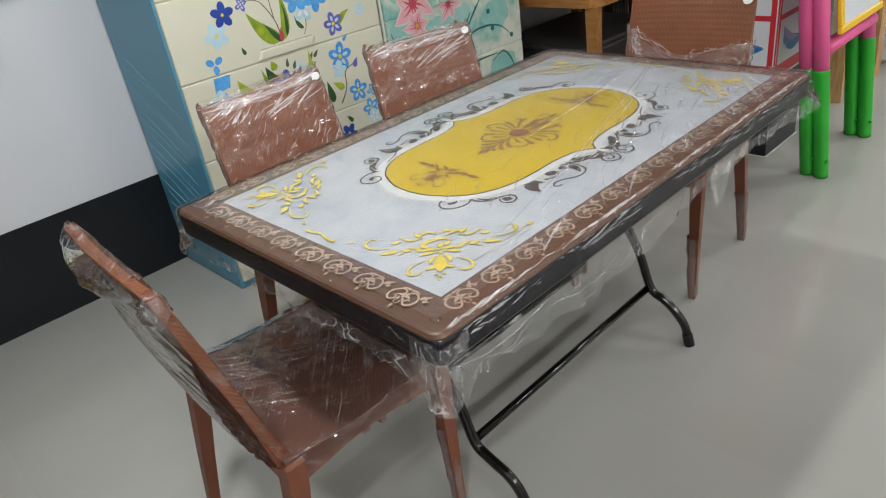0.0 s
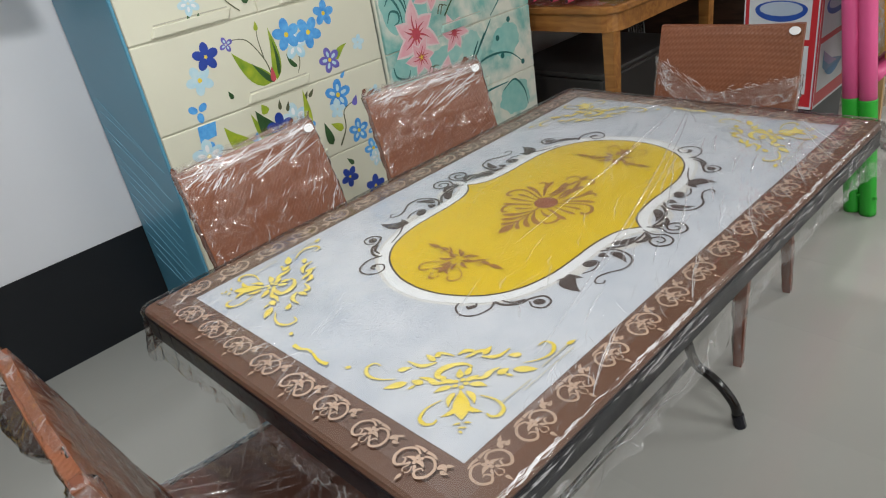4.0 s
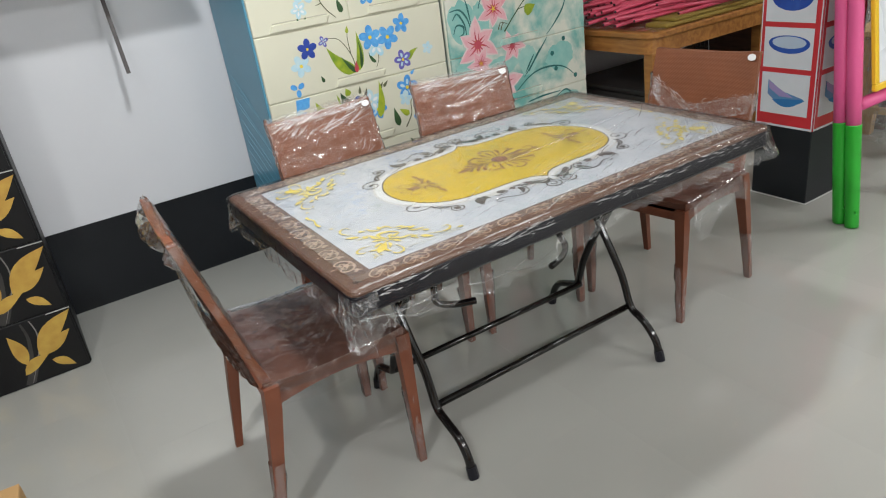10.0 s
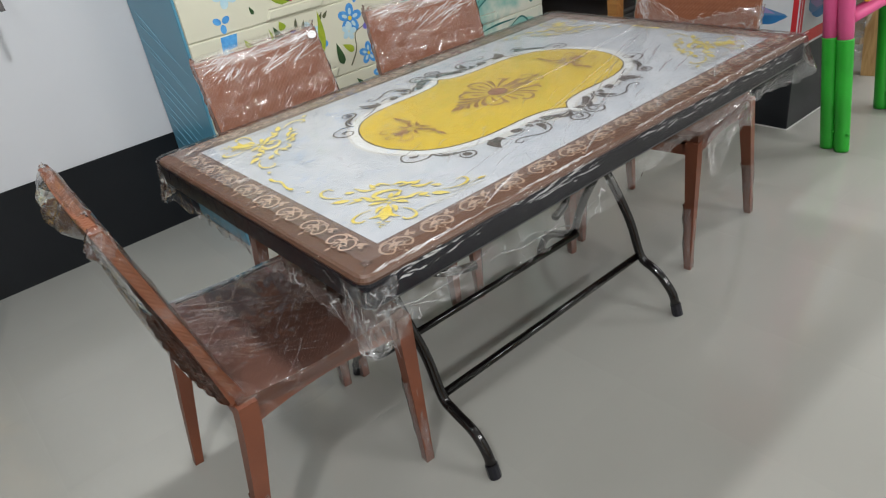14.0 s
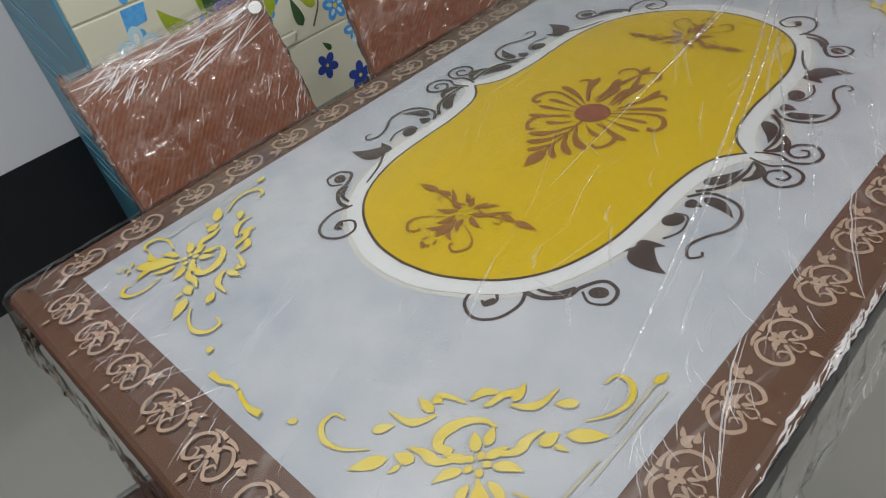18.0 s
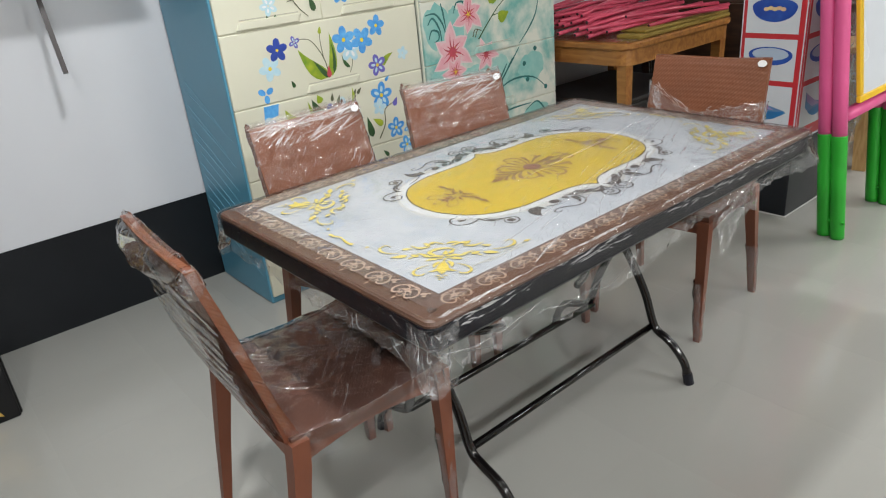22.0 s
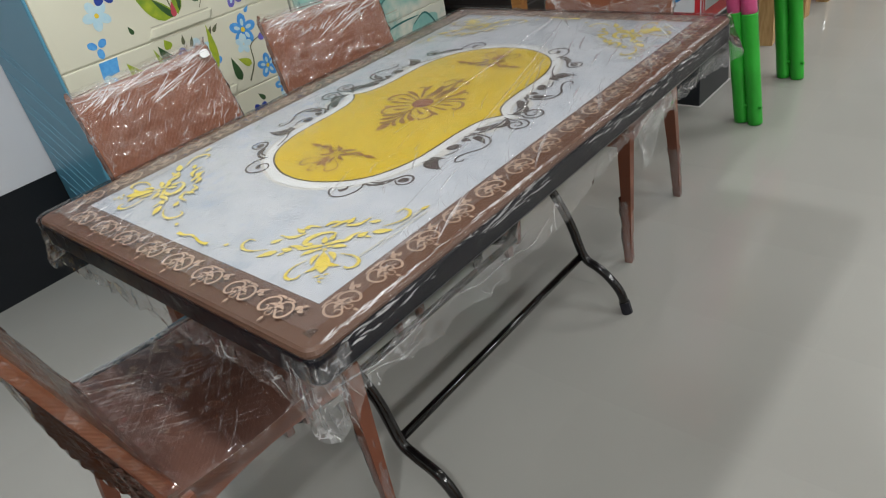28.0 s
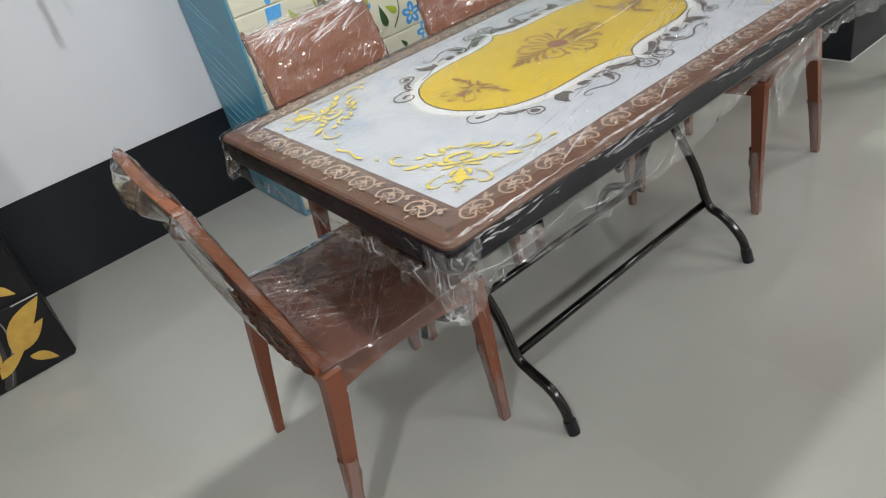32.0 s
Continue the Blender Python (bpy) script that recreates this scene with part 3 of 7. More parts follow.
class Ink:
    """Flat printed shapes on a surface: each shape lies a little over the one before."""

    def __init__(self, place, lift=0.0004, step=0.00002):
        self.place, self.h, self.step = place, lift, step
        self.verts, self.faces, self.m = [], [], Matrix.Identity(3)
        self.shapes = []

    def _p(self, x, y):
        v = self.m @ Vector((x, y, 1))
        return self.place(v.x, v.y, self.h)

    def poly(self, pts):
        i = len(self.verts)
        cx, cy = sum(p[0] for p in pts) / len(pts), sum(p[1] for p in pts) / len(pts)
        self.verts += [self._p(cx, cy)] + [self._p(*p) for p in pts]
        n = len(pts)
        self.shapes.append((i, len(self.verts), len(self.faces), len(self.faces) + n))
        self.faces += [(i, i + 1 + k, i + 1 + (k + 1) % n) for k in range(n)]
        self.h += self.step

    def stroke(self, pts, w0, w1=None, n=5, mid=None):
        line = [Vector((p[0], p[1], 0)) for p in pts]
        line = smooth_line(line, n)
        w1 = w0 if w1 is None else w1
        i, k = len(self.verts), len(line)
        for j, p in enumerate(line):
            d = (line[min(j + 1, k - 1)] - line[max(j - 1, 0)]).normalized()
            t = j / (k - 1)
            w = (w0 + (w1 - w0) * t if mid is None else (w0 * (1 - 2 * t) + mid * 2 * t if t < 0.5 else mid * (2 - 2 * t) + w1 * (2 * t - 1))) / 2
            self.verts += [self._p(p.x - d.y * w, p.y + d.x * w), self._p(p.x + d.y * w, p.y - d.x * w)]
        self.shapes.append((i, len(self.verts), len(self.faces), len(self.faces) + k - 1))
        self.faces += [(i + 2 * j, i + 2 * j + 1, i + 2 * j + 3, i + 2 * j + 2) for j in range(k - 1)]
        self.h += self.step

    def leaf(self, x, y, ang, length, wide, bend=0.0, tip=0.55):
        """A pointed leaf from its base at x, y."""
        a = radians(ang)
        mid, n = [], 9
        for k in range(n):
            t = k / (n - 1)
            s = math.sin(math.pi * t ** tip) * wide / 2
            mid.append((t * length, bend * length * math.sin(math.pi * t), s))
        pts = [(u, v + s) for u, v, s in mid] + [(u, v - s) for u, v, s in mid[-2:0:-1]]
        self.poly([(x + u * math.cos(a) - v * math.sin(a), y + u * math.sin(a) + v * math.cos(a)) for u, v in pts])

    def disc(self, x, y, rx, ry=None, ang=0.0, n=16):
        ry, a = ry or rx, radians(ang)
        pts = [(rx * math.cos(2 * math.pi * k / n), ry * math.sin(2 * math.pi * k / n)) for k in range(n)]
        self.poly([(x + u * math.cos(a) - v * math.sin(a), y + u * math.sin(a) + v * math.cos(a)) for u, v in pts])

    def spiral(self, x, y, r, turns, start, w0, w1, sense=1, r1=0.15):
        n = int(turns * 10) + 2
        pts = []
        for k in range(n):
            t = k / (n - 1)
            a = radians(start) + sense * 2 * math.pi * turns * t
            q = r * (1 + (r1 - 1) * t)
            pts.append((x + q * math.cos(a), y + q * math.sin(a)))
        self.stroke(pts, w0, w1, 2)

    def blossom(self, x, y, r, petals, turn=0.0, wide=0.75):
        for k in range(petals):
            a = turn + 360 * k / petals
            q = radians(a)
            self.disc(x + 0.56 * r * math.cos(q), y + 0.56 * r * math.sin(q), 0.46 * r, 0.46 * r * wide, a, 12)

    def make(self, name, mat, parent, label="", split=False, join=False):
        """One object for every group of shapes that touch."""
        boxes = []
        for v0, v1, f0, f1 in self.shapes:
            p = self.verts[v0:v1]
            boxes.append(([min(q[a] for q in p) for a in range(3)], [max(q[a] for q in p) for a in range(3)]))
        root = list(range(len(boxes)))

        def find(k):
            while root[k] != k:
                k = root[k]
            return k

        if join:
            root = [0] * len(boxes)
        for k, (lo, hi) in enumerate(boxes if not (split or join) else ()):
            for c in range(k):
                if find(k) != find(c) and all(lo[a] <= boxes[c][1][a] + 0.001 and boxes[c][0][a] <= hi[a] + 0.001 for a in range(3)):
                    p, q = (np.array(self.verts[self.shapes[n][0]:self.shapes[n][1]]) for n in (k, c))
                    if ((p[:, None] - q[None]) ** 2).sum(2).min() < 0.004 ** 2:
                        root[find(k)] = find(c)
        groups = {}
        for k in range(len(boxes)):
            groups.setdefault(find(k), []).append(k)
        ob = None
        for members in groups.values():
            verts, faces = [], []
            for k in members:
                v0, v1, f0, f1 = self.shapes[k]
                off = len(verts) - v0
                verts += self.verts[v0:v1]
                faces += [tuple(q + off for q in f) for f in self.faces[f0:f1]]
            me = bpy.data.meshes.new(name)
            me.from_pydata(verts, [], faces)
            me.materials.append(mat)
            ob = new(name, me)
            ob.parent = parent
            if label:
                tagged(ob, label)
        return ob


M_BAND_PRINT = material("white_print", (0.56, 0.57, 0.57), 0.3, vary=0.05, scale=12)
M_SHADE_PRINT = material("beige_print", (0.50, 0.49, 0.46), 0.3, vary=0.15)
M_DARK_PRINT = material("dark_brown_print", (0.062, 0.043, 0.037), 0.3, vary=0.2)
M_BROWN_PRINT = material("brown_print", (0.27, 0.12, 0.03), 0.3, vary=0.25, scale=30)
M_GOLD_PRINT = material("gold_print", (0.56, 0.42, 0.02), 0.3, color2=(0.60, 0.51, 0.15), scale=40)
M_GOLDSH_PRINT = material("ochre_print", (0.46, 0.42, 0.28), 0.3, vary=0.2)
M_TAN_PRINT = material("tan_print", (0.42, 0.30, 0.22), 0.35, vary=0.25, scale=40)


def on_table(x, y, h):
    return (x, y, 0.7457 + h)


QUAD = [Matrix(((a, 0, 0), (0, b, 0), (0, 0, 1))) for a in (1, -1) for b in (1, -1)]


def four_fold(quarter, n=5):
    """A closed outline from its quarter, which runs from the foot to the waist."""
    q = [(p.x, p.y) for p in smooth_line([(x, y, 0) for x, y in quarter], n)]
    right = q + [(x, -y) for x, y in q[-2::-1]]
    return right + [(-x, y) for x, y in right[-2:0:-1]]


def grown(quarter, d):
    out = []
    for i, (x, y) in enumerate(quarter):
        a, b = quarter[max(i - 1, 0)], quarter[min(i + 1, len(quarter) - 1)]
        t = Vector((b[0] - a[0], b[1] - a[1])).normalized()
        out.append((x + t.y * d if i else x, y - t.x * d if i < len(quarter) - 1 else y))
    out[-1] = (quarter[-1][0] + d * 1.35, 0)
    return out


LOBE = [(0, -0.353), (0.05, -0.346), (0.108, -0.318), (0.146, -0.276), (0.167, -0.215), (0.171, -0.15), (0.171, -0.10), (0.177, -0.05), (0.189, -0.02), (0.209, 0)]
BAND_Q = [(0, -0.378), (0.05, -0.371), (0.12, -0.337), (0.164, -0.289), (0.19, -0.215), (0.194, -0.15), (0.193, -0.11), (0.199, -0.058), (0.214, -0.02), (0.243, 0)]

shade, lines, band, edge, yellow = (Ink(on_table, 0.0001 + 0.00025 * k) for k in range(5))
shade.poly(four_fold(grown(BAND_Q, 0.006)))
band.poly(four_fold(BAND_Q))
edge.poly(four_fold(grown(LOBE, 0.0035)))
yellow.poly(four_fold(LOBE))
for q in QUAD:
    shade.m = lines.m = q
    # curls below the foot
    lines.stroke([(0.139, -0.312), (0.149, -0.335), (0.142, -0.362), (0.122, -0.374), (0.101, -0.364), (0.097, -0.345), (0.112, -0.333), (0.126, -0.343), (0.121, -0.355), (0.113, -0.351)], 0.004, 0.003)
    lines.leaf(0.126, -0.343, 230, 0.016, 0.009)
    lines.stroke([(0.14, -0.318), (0.16, -0.317), (0.18, -0.302), (0.185, -0.283), (0.199, -0.264), (0.217, -0.270), (0.219, -0.289), (0.203, -0.297), (0.189, -0.288)], 0.006, 0.0025, mid=0.0045)
    lines.stroke([(0.15, -0.309), (0.168, -0.305), (0.182, -0.288)], 0.003, 0.008)
    lines.disc(0.203, -0.281, 0.010, 0.008, 30)
    # brown leaf with its stem
    lines.stroke([(0.162, -0.268), (0.178, -0.232), (0.197, -0.206)], 0.0025, 0.004)
    lines.leaf(0.196, -0.196, -32, 0.056, 0.03, -0.18)
    lines.leaf(0.193, -0.2, 22, 0.03, 0.014)
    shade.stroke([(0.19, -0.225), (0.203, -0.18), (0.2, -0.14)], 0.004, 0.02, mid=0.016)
    lines.disc(0.205, -0.148, 0.0125, 0.010, 60)
    lines.stroke([(0.199, -0.137), (0.215, -0.136), (0.221, -0.16), (0.212, -0.18)], 0.002, 0.003)
    # the curl with two leaves
    lines.stroke([(0.197, -0.105), (0.215, -0.088), (0.243, -0.091), (0.259, -0.106), (0.261, -0.133), (0.246, -0.157), (0.239, -0.178), (0.247, -0.193), (0.257, -0.186), (0.254, -0.179)], 0.0045, 0.0025, mid=0.004)
    lines.leaf(0.213, -0.098, -24, 0.046, 0.016, 0.1)
    lines.leaf(0.2, -0.114, 0, 0.02, 0.016)
    lines.leaf(0.199, -0.075, 62, 0.052, 0.017, -0.1)
    lines.stroke([(0.2, -0.092), (0.222, -0.069), (0.229, -0.035), (0.226, -0.012)], 0.005, 0.002, mid=0.006)
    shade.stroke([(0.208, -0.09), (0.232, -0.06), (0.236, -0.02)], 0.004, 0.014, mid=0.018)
    # waist curls
    lines.stroke([(0.219, -0.006), (0.243, -0.012), (0.262, -0.004), (0.28, -0.012), (0.284, -0.03), (0.27, -0.045), (0.253, -0.04), (0.248, -0.025), (0.259, -0.015), (0.271, -0.022), (0.268, -0.032), (0.26, -0.031)], 0.003, 0.003, mid=0.0045)
    lines.stroke([(0.226, -0.012), (0.239, -0.022), (0.241, -0.038), (0.232, -0.052)], 0.002, 0.004, mid=0.013)
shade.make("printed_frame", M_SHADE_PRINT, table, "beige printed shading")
lines.make("printed_scroll", M_DARK_PRINT, table, "dark brown printed scrolls")
band.make("printed_frame", M_BAND_PRINT, table, "white printed band")
edge.make("printed_frame", M_DARK_PRINT, table, "thin dark outline")
yellow.make("printed_medallion", M_YELLOW, table, "bright yellow printed medallion")

bloom = Ink(on_table, 0.0016)


def club(ink, x0, y0, x1, y1, wide, bend=0.0):
    """A petal that swells from its base to a rounded end."""
    d = Vector((x1 - x0, y1 - y0))
    n = Vector((-d.y, d.x))
    left, right = [], []
    for k in range(12):
        t = k / 11
        w = (0.12 + 0.88 * (t / 0.74) ** 1.15 if t < 0.74 else math.sqrt(max(0.0, 1 - ((t - 0.74) / 0.26) ** 2))) * wide / 2
        c = Vector((x0, y0)) + d * t + n * bend * math.sin(math.pi * t)
        q = n.normalized() * w
        left.append(tuple(c + q))
        right.append(tuple(c - q))
    ink.poly(left + right[-2::-1])


def between(ink, x0, y0, x1, y1, wide, bend=0.0, tip=0.7):
    """A pointed leaf from one point to another."""
    ink.leaf(x0, y0, math.degrees(math.atan2(y1 - y0, x1 - x0)), math.hypot(x1 - x0, y1 - y0), wide, bend, tip)


def palmette(ink, a):
    """One side of the fan-shaped flower."""
    for x0, y0, x1, y1, wide, bend in ((0.022, 0.018, 0.085, 0.049, 0.0125, 0.07), (0.026, 0.005, 0.079, 0.0105, 0.0085, 0.03), (0.026, -0.004, 0.081, -0.0115, 0.0095, -0.02), (0.024, -0.013, 0.078, -0.038, 0.0115, -0.06), (0.010, -0.026, 0.043, -0.044, 0.010, -0.08), (0.002, -0.035, 0.046, -0.078, 0.0145, -0.12), (0.001, -0.052, 0.035, -0.096, 0.0135, -0.12), (0.0, -0.080, 0.022, -0.111, 0.0115, -0.1), (0.019, 0.034, 0.0205, 0.101, 0.0145, 0.07), (0.008, 0.028, 0.007, 0.080, 0.0125, 0.03), (0.023, 0.028, 0.049, 0.094, 0.0125, -0.10)):
        club(ink, a * x0, y0, a * x1, y1, 0.86 * wide, a * bend)
    ink.stroke([(0.022 * a, 0.011), (0.063 * a, 0.029), (0.086 * a, 0.030), (0.099 * a, 0.015), (0.098 * a, 0.0), (0.089 * a, -0.004), (0.086 * a, 0.002)], 0.003, 0.005, mid=0.0075)
    ink.stroke([(0.020 * a, -0.018), (0.046 * a, -0.026), (0.062 * a, -0.038), (0.063 * a, -0.056), (0.053 * a, -0.068), (0.045 * a, -0.063)], 0.003, 0.004, mid=0.007)
    ink.stroke([(0.024 * a, 0.026), (0.042 * a, 0.054), (0.054 * a, 0.077), (0.065 * a, 0.078), (0.069 * a, 0.070)], 0.003, 0.003, mid=0.0075)
    ink.stroke([(0.012 * a, 0.030), (0.0135 * a, 0.072), (0.006 * a, 0.104), (0.001 * a, 0.120)], 0.003, 0.002, mid=0.0085)
    ink.stroke([(0.001 * a, 0.122), (0.012 * a, 0.133), (0.025 * a, 0.131), (0.032 * a, 0.118), (0.026 * a, 0.111)], 0.003, 0.003, mid=0.005)


for a in (1, -1):
    palmette(bloom, a)
between(bloom, 0, 0.122, 0, 0.149, 0.011)
bloom.stroke([(0, -0.02), (0.001, -0.06), (0, -0.105)], 0.004, 0.003)
between(bloom, 0, -0.099, 0, -0.143, 0.019, 0.0, 0.9)


def spray(ink, a):
    """One side of the small flower; its heart lies at the origin, its bell towards -y."""
    between(ink, 0.061 * a, 0.016, 0.094 * a, 0.016, 0.0105, 0.0, 0.6)
    between(ink, 0.040 * a, 0.018, 0.064 * a, 0.015, 0.0095)
    ink.stroke([(0.010 * a, 0.012), (0.024 * a, 0.008), (0.036 * a, 0.019), (0.048 * a, 0.028)], 0.002, 0.001, mid=0.007)
    between(ink, 0.012 * a, 0.016, 0.027 * a, 0.031, 0.006, 0.1 * a)
    between(ink, 0.003 * a, 0.010, 0.012 * a, 0.029, 0.0075)
    between(ink, 0.010 * a, -0.002, 0.037 * a, -0.013, 0.0075, -0.1 * a)
    between(ink, 0.008 * a, 0.003, 0.026 * a, 0.004, 0.007)
    between(ink, 0.006 * a, -0.010, 0.017 * a, -0.034, 0.0075, -0.1 * a)
    between(ink, 0.002 * a, -0.030, 0.022 * a, -0.047, 0.0065, -0.12 * a)
    ink.stroke([(0.016 * a, -0.019), (0.039 * a, -0.032), (0.047 * a, -0.047), (0.037 * a, -0.060), (0.026 * a, -0.055), (0.026 * a, -0.049)], 0.0012, 0.0022, mid=0.0032)
    ink.stroke([(0.031 * a, 0.008), (0.044 * a, 0.012), (0.049 * a, 0.005), (0.041 * a, 0.001)], 0.0015, 0.0015)
    between(ink, 0.009 * a, -0.064, 0.006 * a, -0.054, 0.003)
    ink.disc(0.005 * a, -0.068, 0.002, 0.0028)


for b in (1, -1):
    bloom.m = Matrix(((1, 0, 0), (0, b, -0.252 * b), (0, 0, 1)))
    for a in (1, -1):
        spray(bloom, a)
    between(bloom, 0, -0.014, 0, -0.052, 0.015, 0.0, 1.1)
    bloom.disc(0, -0.071, 0.0025, 0.004)
bloom.m = Matrix.Identity(3)
bloom.make("printed_flower", M_BROWN_PRINT, table, "brown printed flower")
core = Ink(on_table, 0.0026)
core.disc(0, 0.003, 0.0245, 0.0235, 0, 28)
core.make("printed_flower", material("rust_print", (0.25, 0.085, 0.04), 0.3, vary=0.2, scale=60), table, "rust-brown flower centre")
core = Ink(on_table, 0.0027)
for b in (1, -1):
    for k in range(5):
        q = radians(72 * k + 18)
        core.disc(0.0068 * math.cos(q), -0.252 * b + 0.0068 * math.sin(q), 0.0034, 0.0026, 72 * k + 18, 8)
core.make("printed_flower", M_YELLOW, table, "yellow heart of a small flower", join=True)

gold, gshade = Ink(on_table, 0.0006), Ink(on_table, 0.0002)


def corner_half(ink, long_side):
    """Half of a corner spray; u runs in from the long edge's end, v from the other edge."""
    def leaf(x0, y0, x1, y1, wide, bend=0.0, tip=0.7):
        between(ink, x0, y0, x1, y1, wide * 0.78, bend, tip)

    leaf(0.163, 0.060, 0.182, 0.032, 0.0165, 0.0, 0.75)
    leaf(0.143, 0.071, 0.162, 0.066, 0.015)
    leaf(0.150, 0.062, 0.152, 0.050, 0.006)
    leaf(0.072, 0.064, 0.077, 0.038, 0.010, -0.12)
    leaf(0.094, 0.083, 0.081, 0.057, 0.0105, 0.12)
    leaf(0.106, 0.089, 0.117, 0.066, 0.0125, 0.08)
    leaf(0.108, 0.098, 0.128, 0.090, 0.011)
    ink.stroke([(0.098, 0.062), (0.103, 0.039), (0.097, 0.021), (0.084, 0.017), (0.076, 0.024), (0.077, 0.032)], 0.001, 0.002, mid=0.0055)
    ink.stroke([(0.117, 0.092), (0.128, 0.082), (0.143, 0.082), (0.157, 0.077)], 0.003, 0.001, mid=0.0095)
    ink.stroke([(0.197, 0.093), (0.176, 0.095), (0.166, 0.103), (0.160, 0.115)], 0.001, 0.002, mid=0.0085)
    leaf(0.164, 0.115, 0.186, 0.119, 0.0115)
    ink.stroke([(0.223, 0.064), (0.236, 0.061), (0.236, 0.047), (0.221, 0.038), (0.201, 0.042), (0.182, 0.056)], 0.0012, 0.001, mid=0.0055)
    leaf(0.194, 0.070, 0.182, 0.086, 0.0125)
    leaf(0.048, 0.045, 0.054, 0.036, 0.004)
    leaf(0.041, 0.040, 0.036, 0.044, 0.004)
    if long_side:
        leaf(0.117, 0.105, 0.135, 0.112, 0.0115)
        ink.stroke([(0.172, 0.120), (0.164, 0.127), (0.150, 0.130), (0.146, 0.133)], 0.008, 0.002, mid=0.006)
        leaf(0.246, 0.032, 0.262, 0.028, 0.0095)
    else:
        ink.stroke([(0.124, 0.096), (0.136, 0.093), (0.142, 0.101), (0.141, 0.113), (0.134, 0.126), (0.122, 0.135), (0.110, 0.136)], 0.007, 0.0015, mid=0.0105)
        ink.stroke([(0.168, 0.124), (0.172, 0.131), (0.163, 0.136), (0.148, 0.139)], 0.009, 0.0015, mid=0.006)
        ink.stroke([(0.146, 0.144), (0.143, 0.157), (0.132, 0.164)], 0.002, 0.004, mid=0.009)
        leaf(0.258, 0.036, 0.266, 0.030, 0.009)
        leaf(0.092, 0.092, 0.050, 0.050, 0.029, 0.0, 1.25)
        leaf(0.108, 0.108, 0.122, 0.122, 0.0125)
        leaf(0.040, 0.034, 0.033, 0.033, 0.004)
        for k in range(5):
            q = radians(72 * k)
            ink.disc(0.100 + 0.008 * math.cos(q), 0.100 + 0.008 * math.sin(q), 0.004, 0.0032, 72 * k, 8)


for sx in (1, -1):
    for sy in (1, -1):
        for swap in (0, 1):
            m = Matrix(((0, -sx, 0.335 * sx), (-sy, 0, 0.594 * sy), (0, 0, 1))) if swap else Matrix(((-sx, 0, 0.335 * sx), (0, -sy, 0.594 * sy), (0, 0, 1)))
            gold.m = m
            corner_half(gold, swap)
            off = m.copy()
            off[0][2] -= 0.0012
            off[1][2] -= 0.0012
            gshade.m = off
            corner_half(gshade, swap)
            gshade.m = m
            if swap:
                gshade.stroke([(0.250, 0.031), (0.188, 0.031)], 0.0022, 0.0018)
                gshade.stroke([(0.160, 0.027), (0.100, 0.030)], 0.0018, 0.0022)
                gshade.stroke([(0.246, 0.020), (0.190, 0.021), (0.138, 0.021)], 0.0014, 0.001)
for sy in (1, -1):
    for sx in (1, -1):
        gold.m = Matrix(((sx * sy, 0, 0), (0, sy, -0.594 * sy), (0, 0, 1)))
        gold.stroke([(0.002, 0.022), (0.014, 0.018), (0.030, 0.016), (0.043, 0.019)] if sx > 0 else [(0.0, 0.022), (0.012, 0.023), (0.026, 0.017), (0.043, 0.017)], 0.004, 0.008, mid=0.0045)
tagged(gshade.make("printed_shading", M_GOLDSH_PRINT, table, "ochre printed shading", join=True), kind="stuff")
gold.make("printed_leaf", M_GOLD_PRINT, table, "golden printed leaf", split=True)

tan = Ink(lambda x, y, h: (x, y, 0.7453 + h), 0.0002, 0.000004)


def border_motif(ink):
    for q in (1, -1):
        ink.stroke([(-0.011, 0.003 * q), (-0.015, 0.014 * q), (-0.006, 0.026 * q), (0.008, 0.027 * q), (0.017, 0.018 * q), (0.012, 0.010 * q), (0.004, 0.013 * q), (0.005, 0.018 * q)], 0.003, 0.0016, 3, mid=0.0042)
        ink.stroke([(-0.018, 0.001 * q), (-0.019, 0.010 * q), (-0.017, 0.019 * q)], 0.005, 0.002, 3)
        ink.leaf(-0.004, 0.004 * q, 62 * q, 0.013, 0.005)
        ink.leaf(0.004, 0.003 * q, 35 * q, 0.012, 0.004)
        ink.stroke([(0.008, 0.002 * q), (0.016, 0.005 * q), (0.020, 0.001 * q)], 0.0015, 0.002, 3)
    ink.blossom(-0.003, 0, 0.008, 5)
    ink.leaf(0.023, 0.0, 0, 0.012, 0.005)
    ink.leaf(-0.013, 0.027, 75, 0.015, 0.008, 0.1)
    ink.leaf(-0.006, 0.034, 105, 0.012, 0.006, -0.1)
    ink.disc(-0.010, 0.030, 0.004, 0.003)
    ink.leaf(-0.016, 0.034, 120, 0.011, 0.005)


for side in range(4):
    n, run = ((15, 1.24), (8, 0.66))[side % 2]
    for k in range(n):
        s = (k + 0.5) / n * run - run / 2
        d = (0.362, 0.618)[side % 2]
        r = Matrix.Rotation(radians((0, 90, 180, 270)[side]), 3, "Z")
        base = Vector((d, s, 0))
        base = r @ base
        scale = 0.95 + 0.08 * random.random()
        m = Matrix(((r[0][0] * scale, r[0][1] * scale, base.x), (r[1][0] * scale, r[1][1] * scale, base.y + TY * (side % 2)), (0, 0, 1)))
        tan.m = m
        border_motif(tan)
tan.make("printed_border", M_TAN_PRINT, table, "pale tan printed scroll border")

# ---------- clear film round the table ----------


def ridge(x, y, z):
    """Sharp-crested noise: 1 on the crests, falling off to both sides."""
    return 1 - min(1.0, abs(noise.noise(Vector((x, y, z)))) * 3.2)


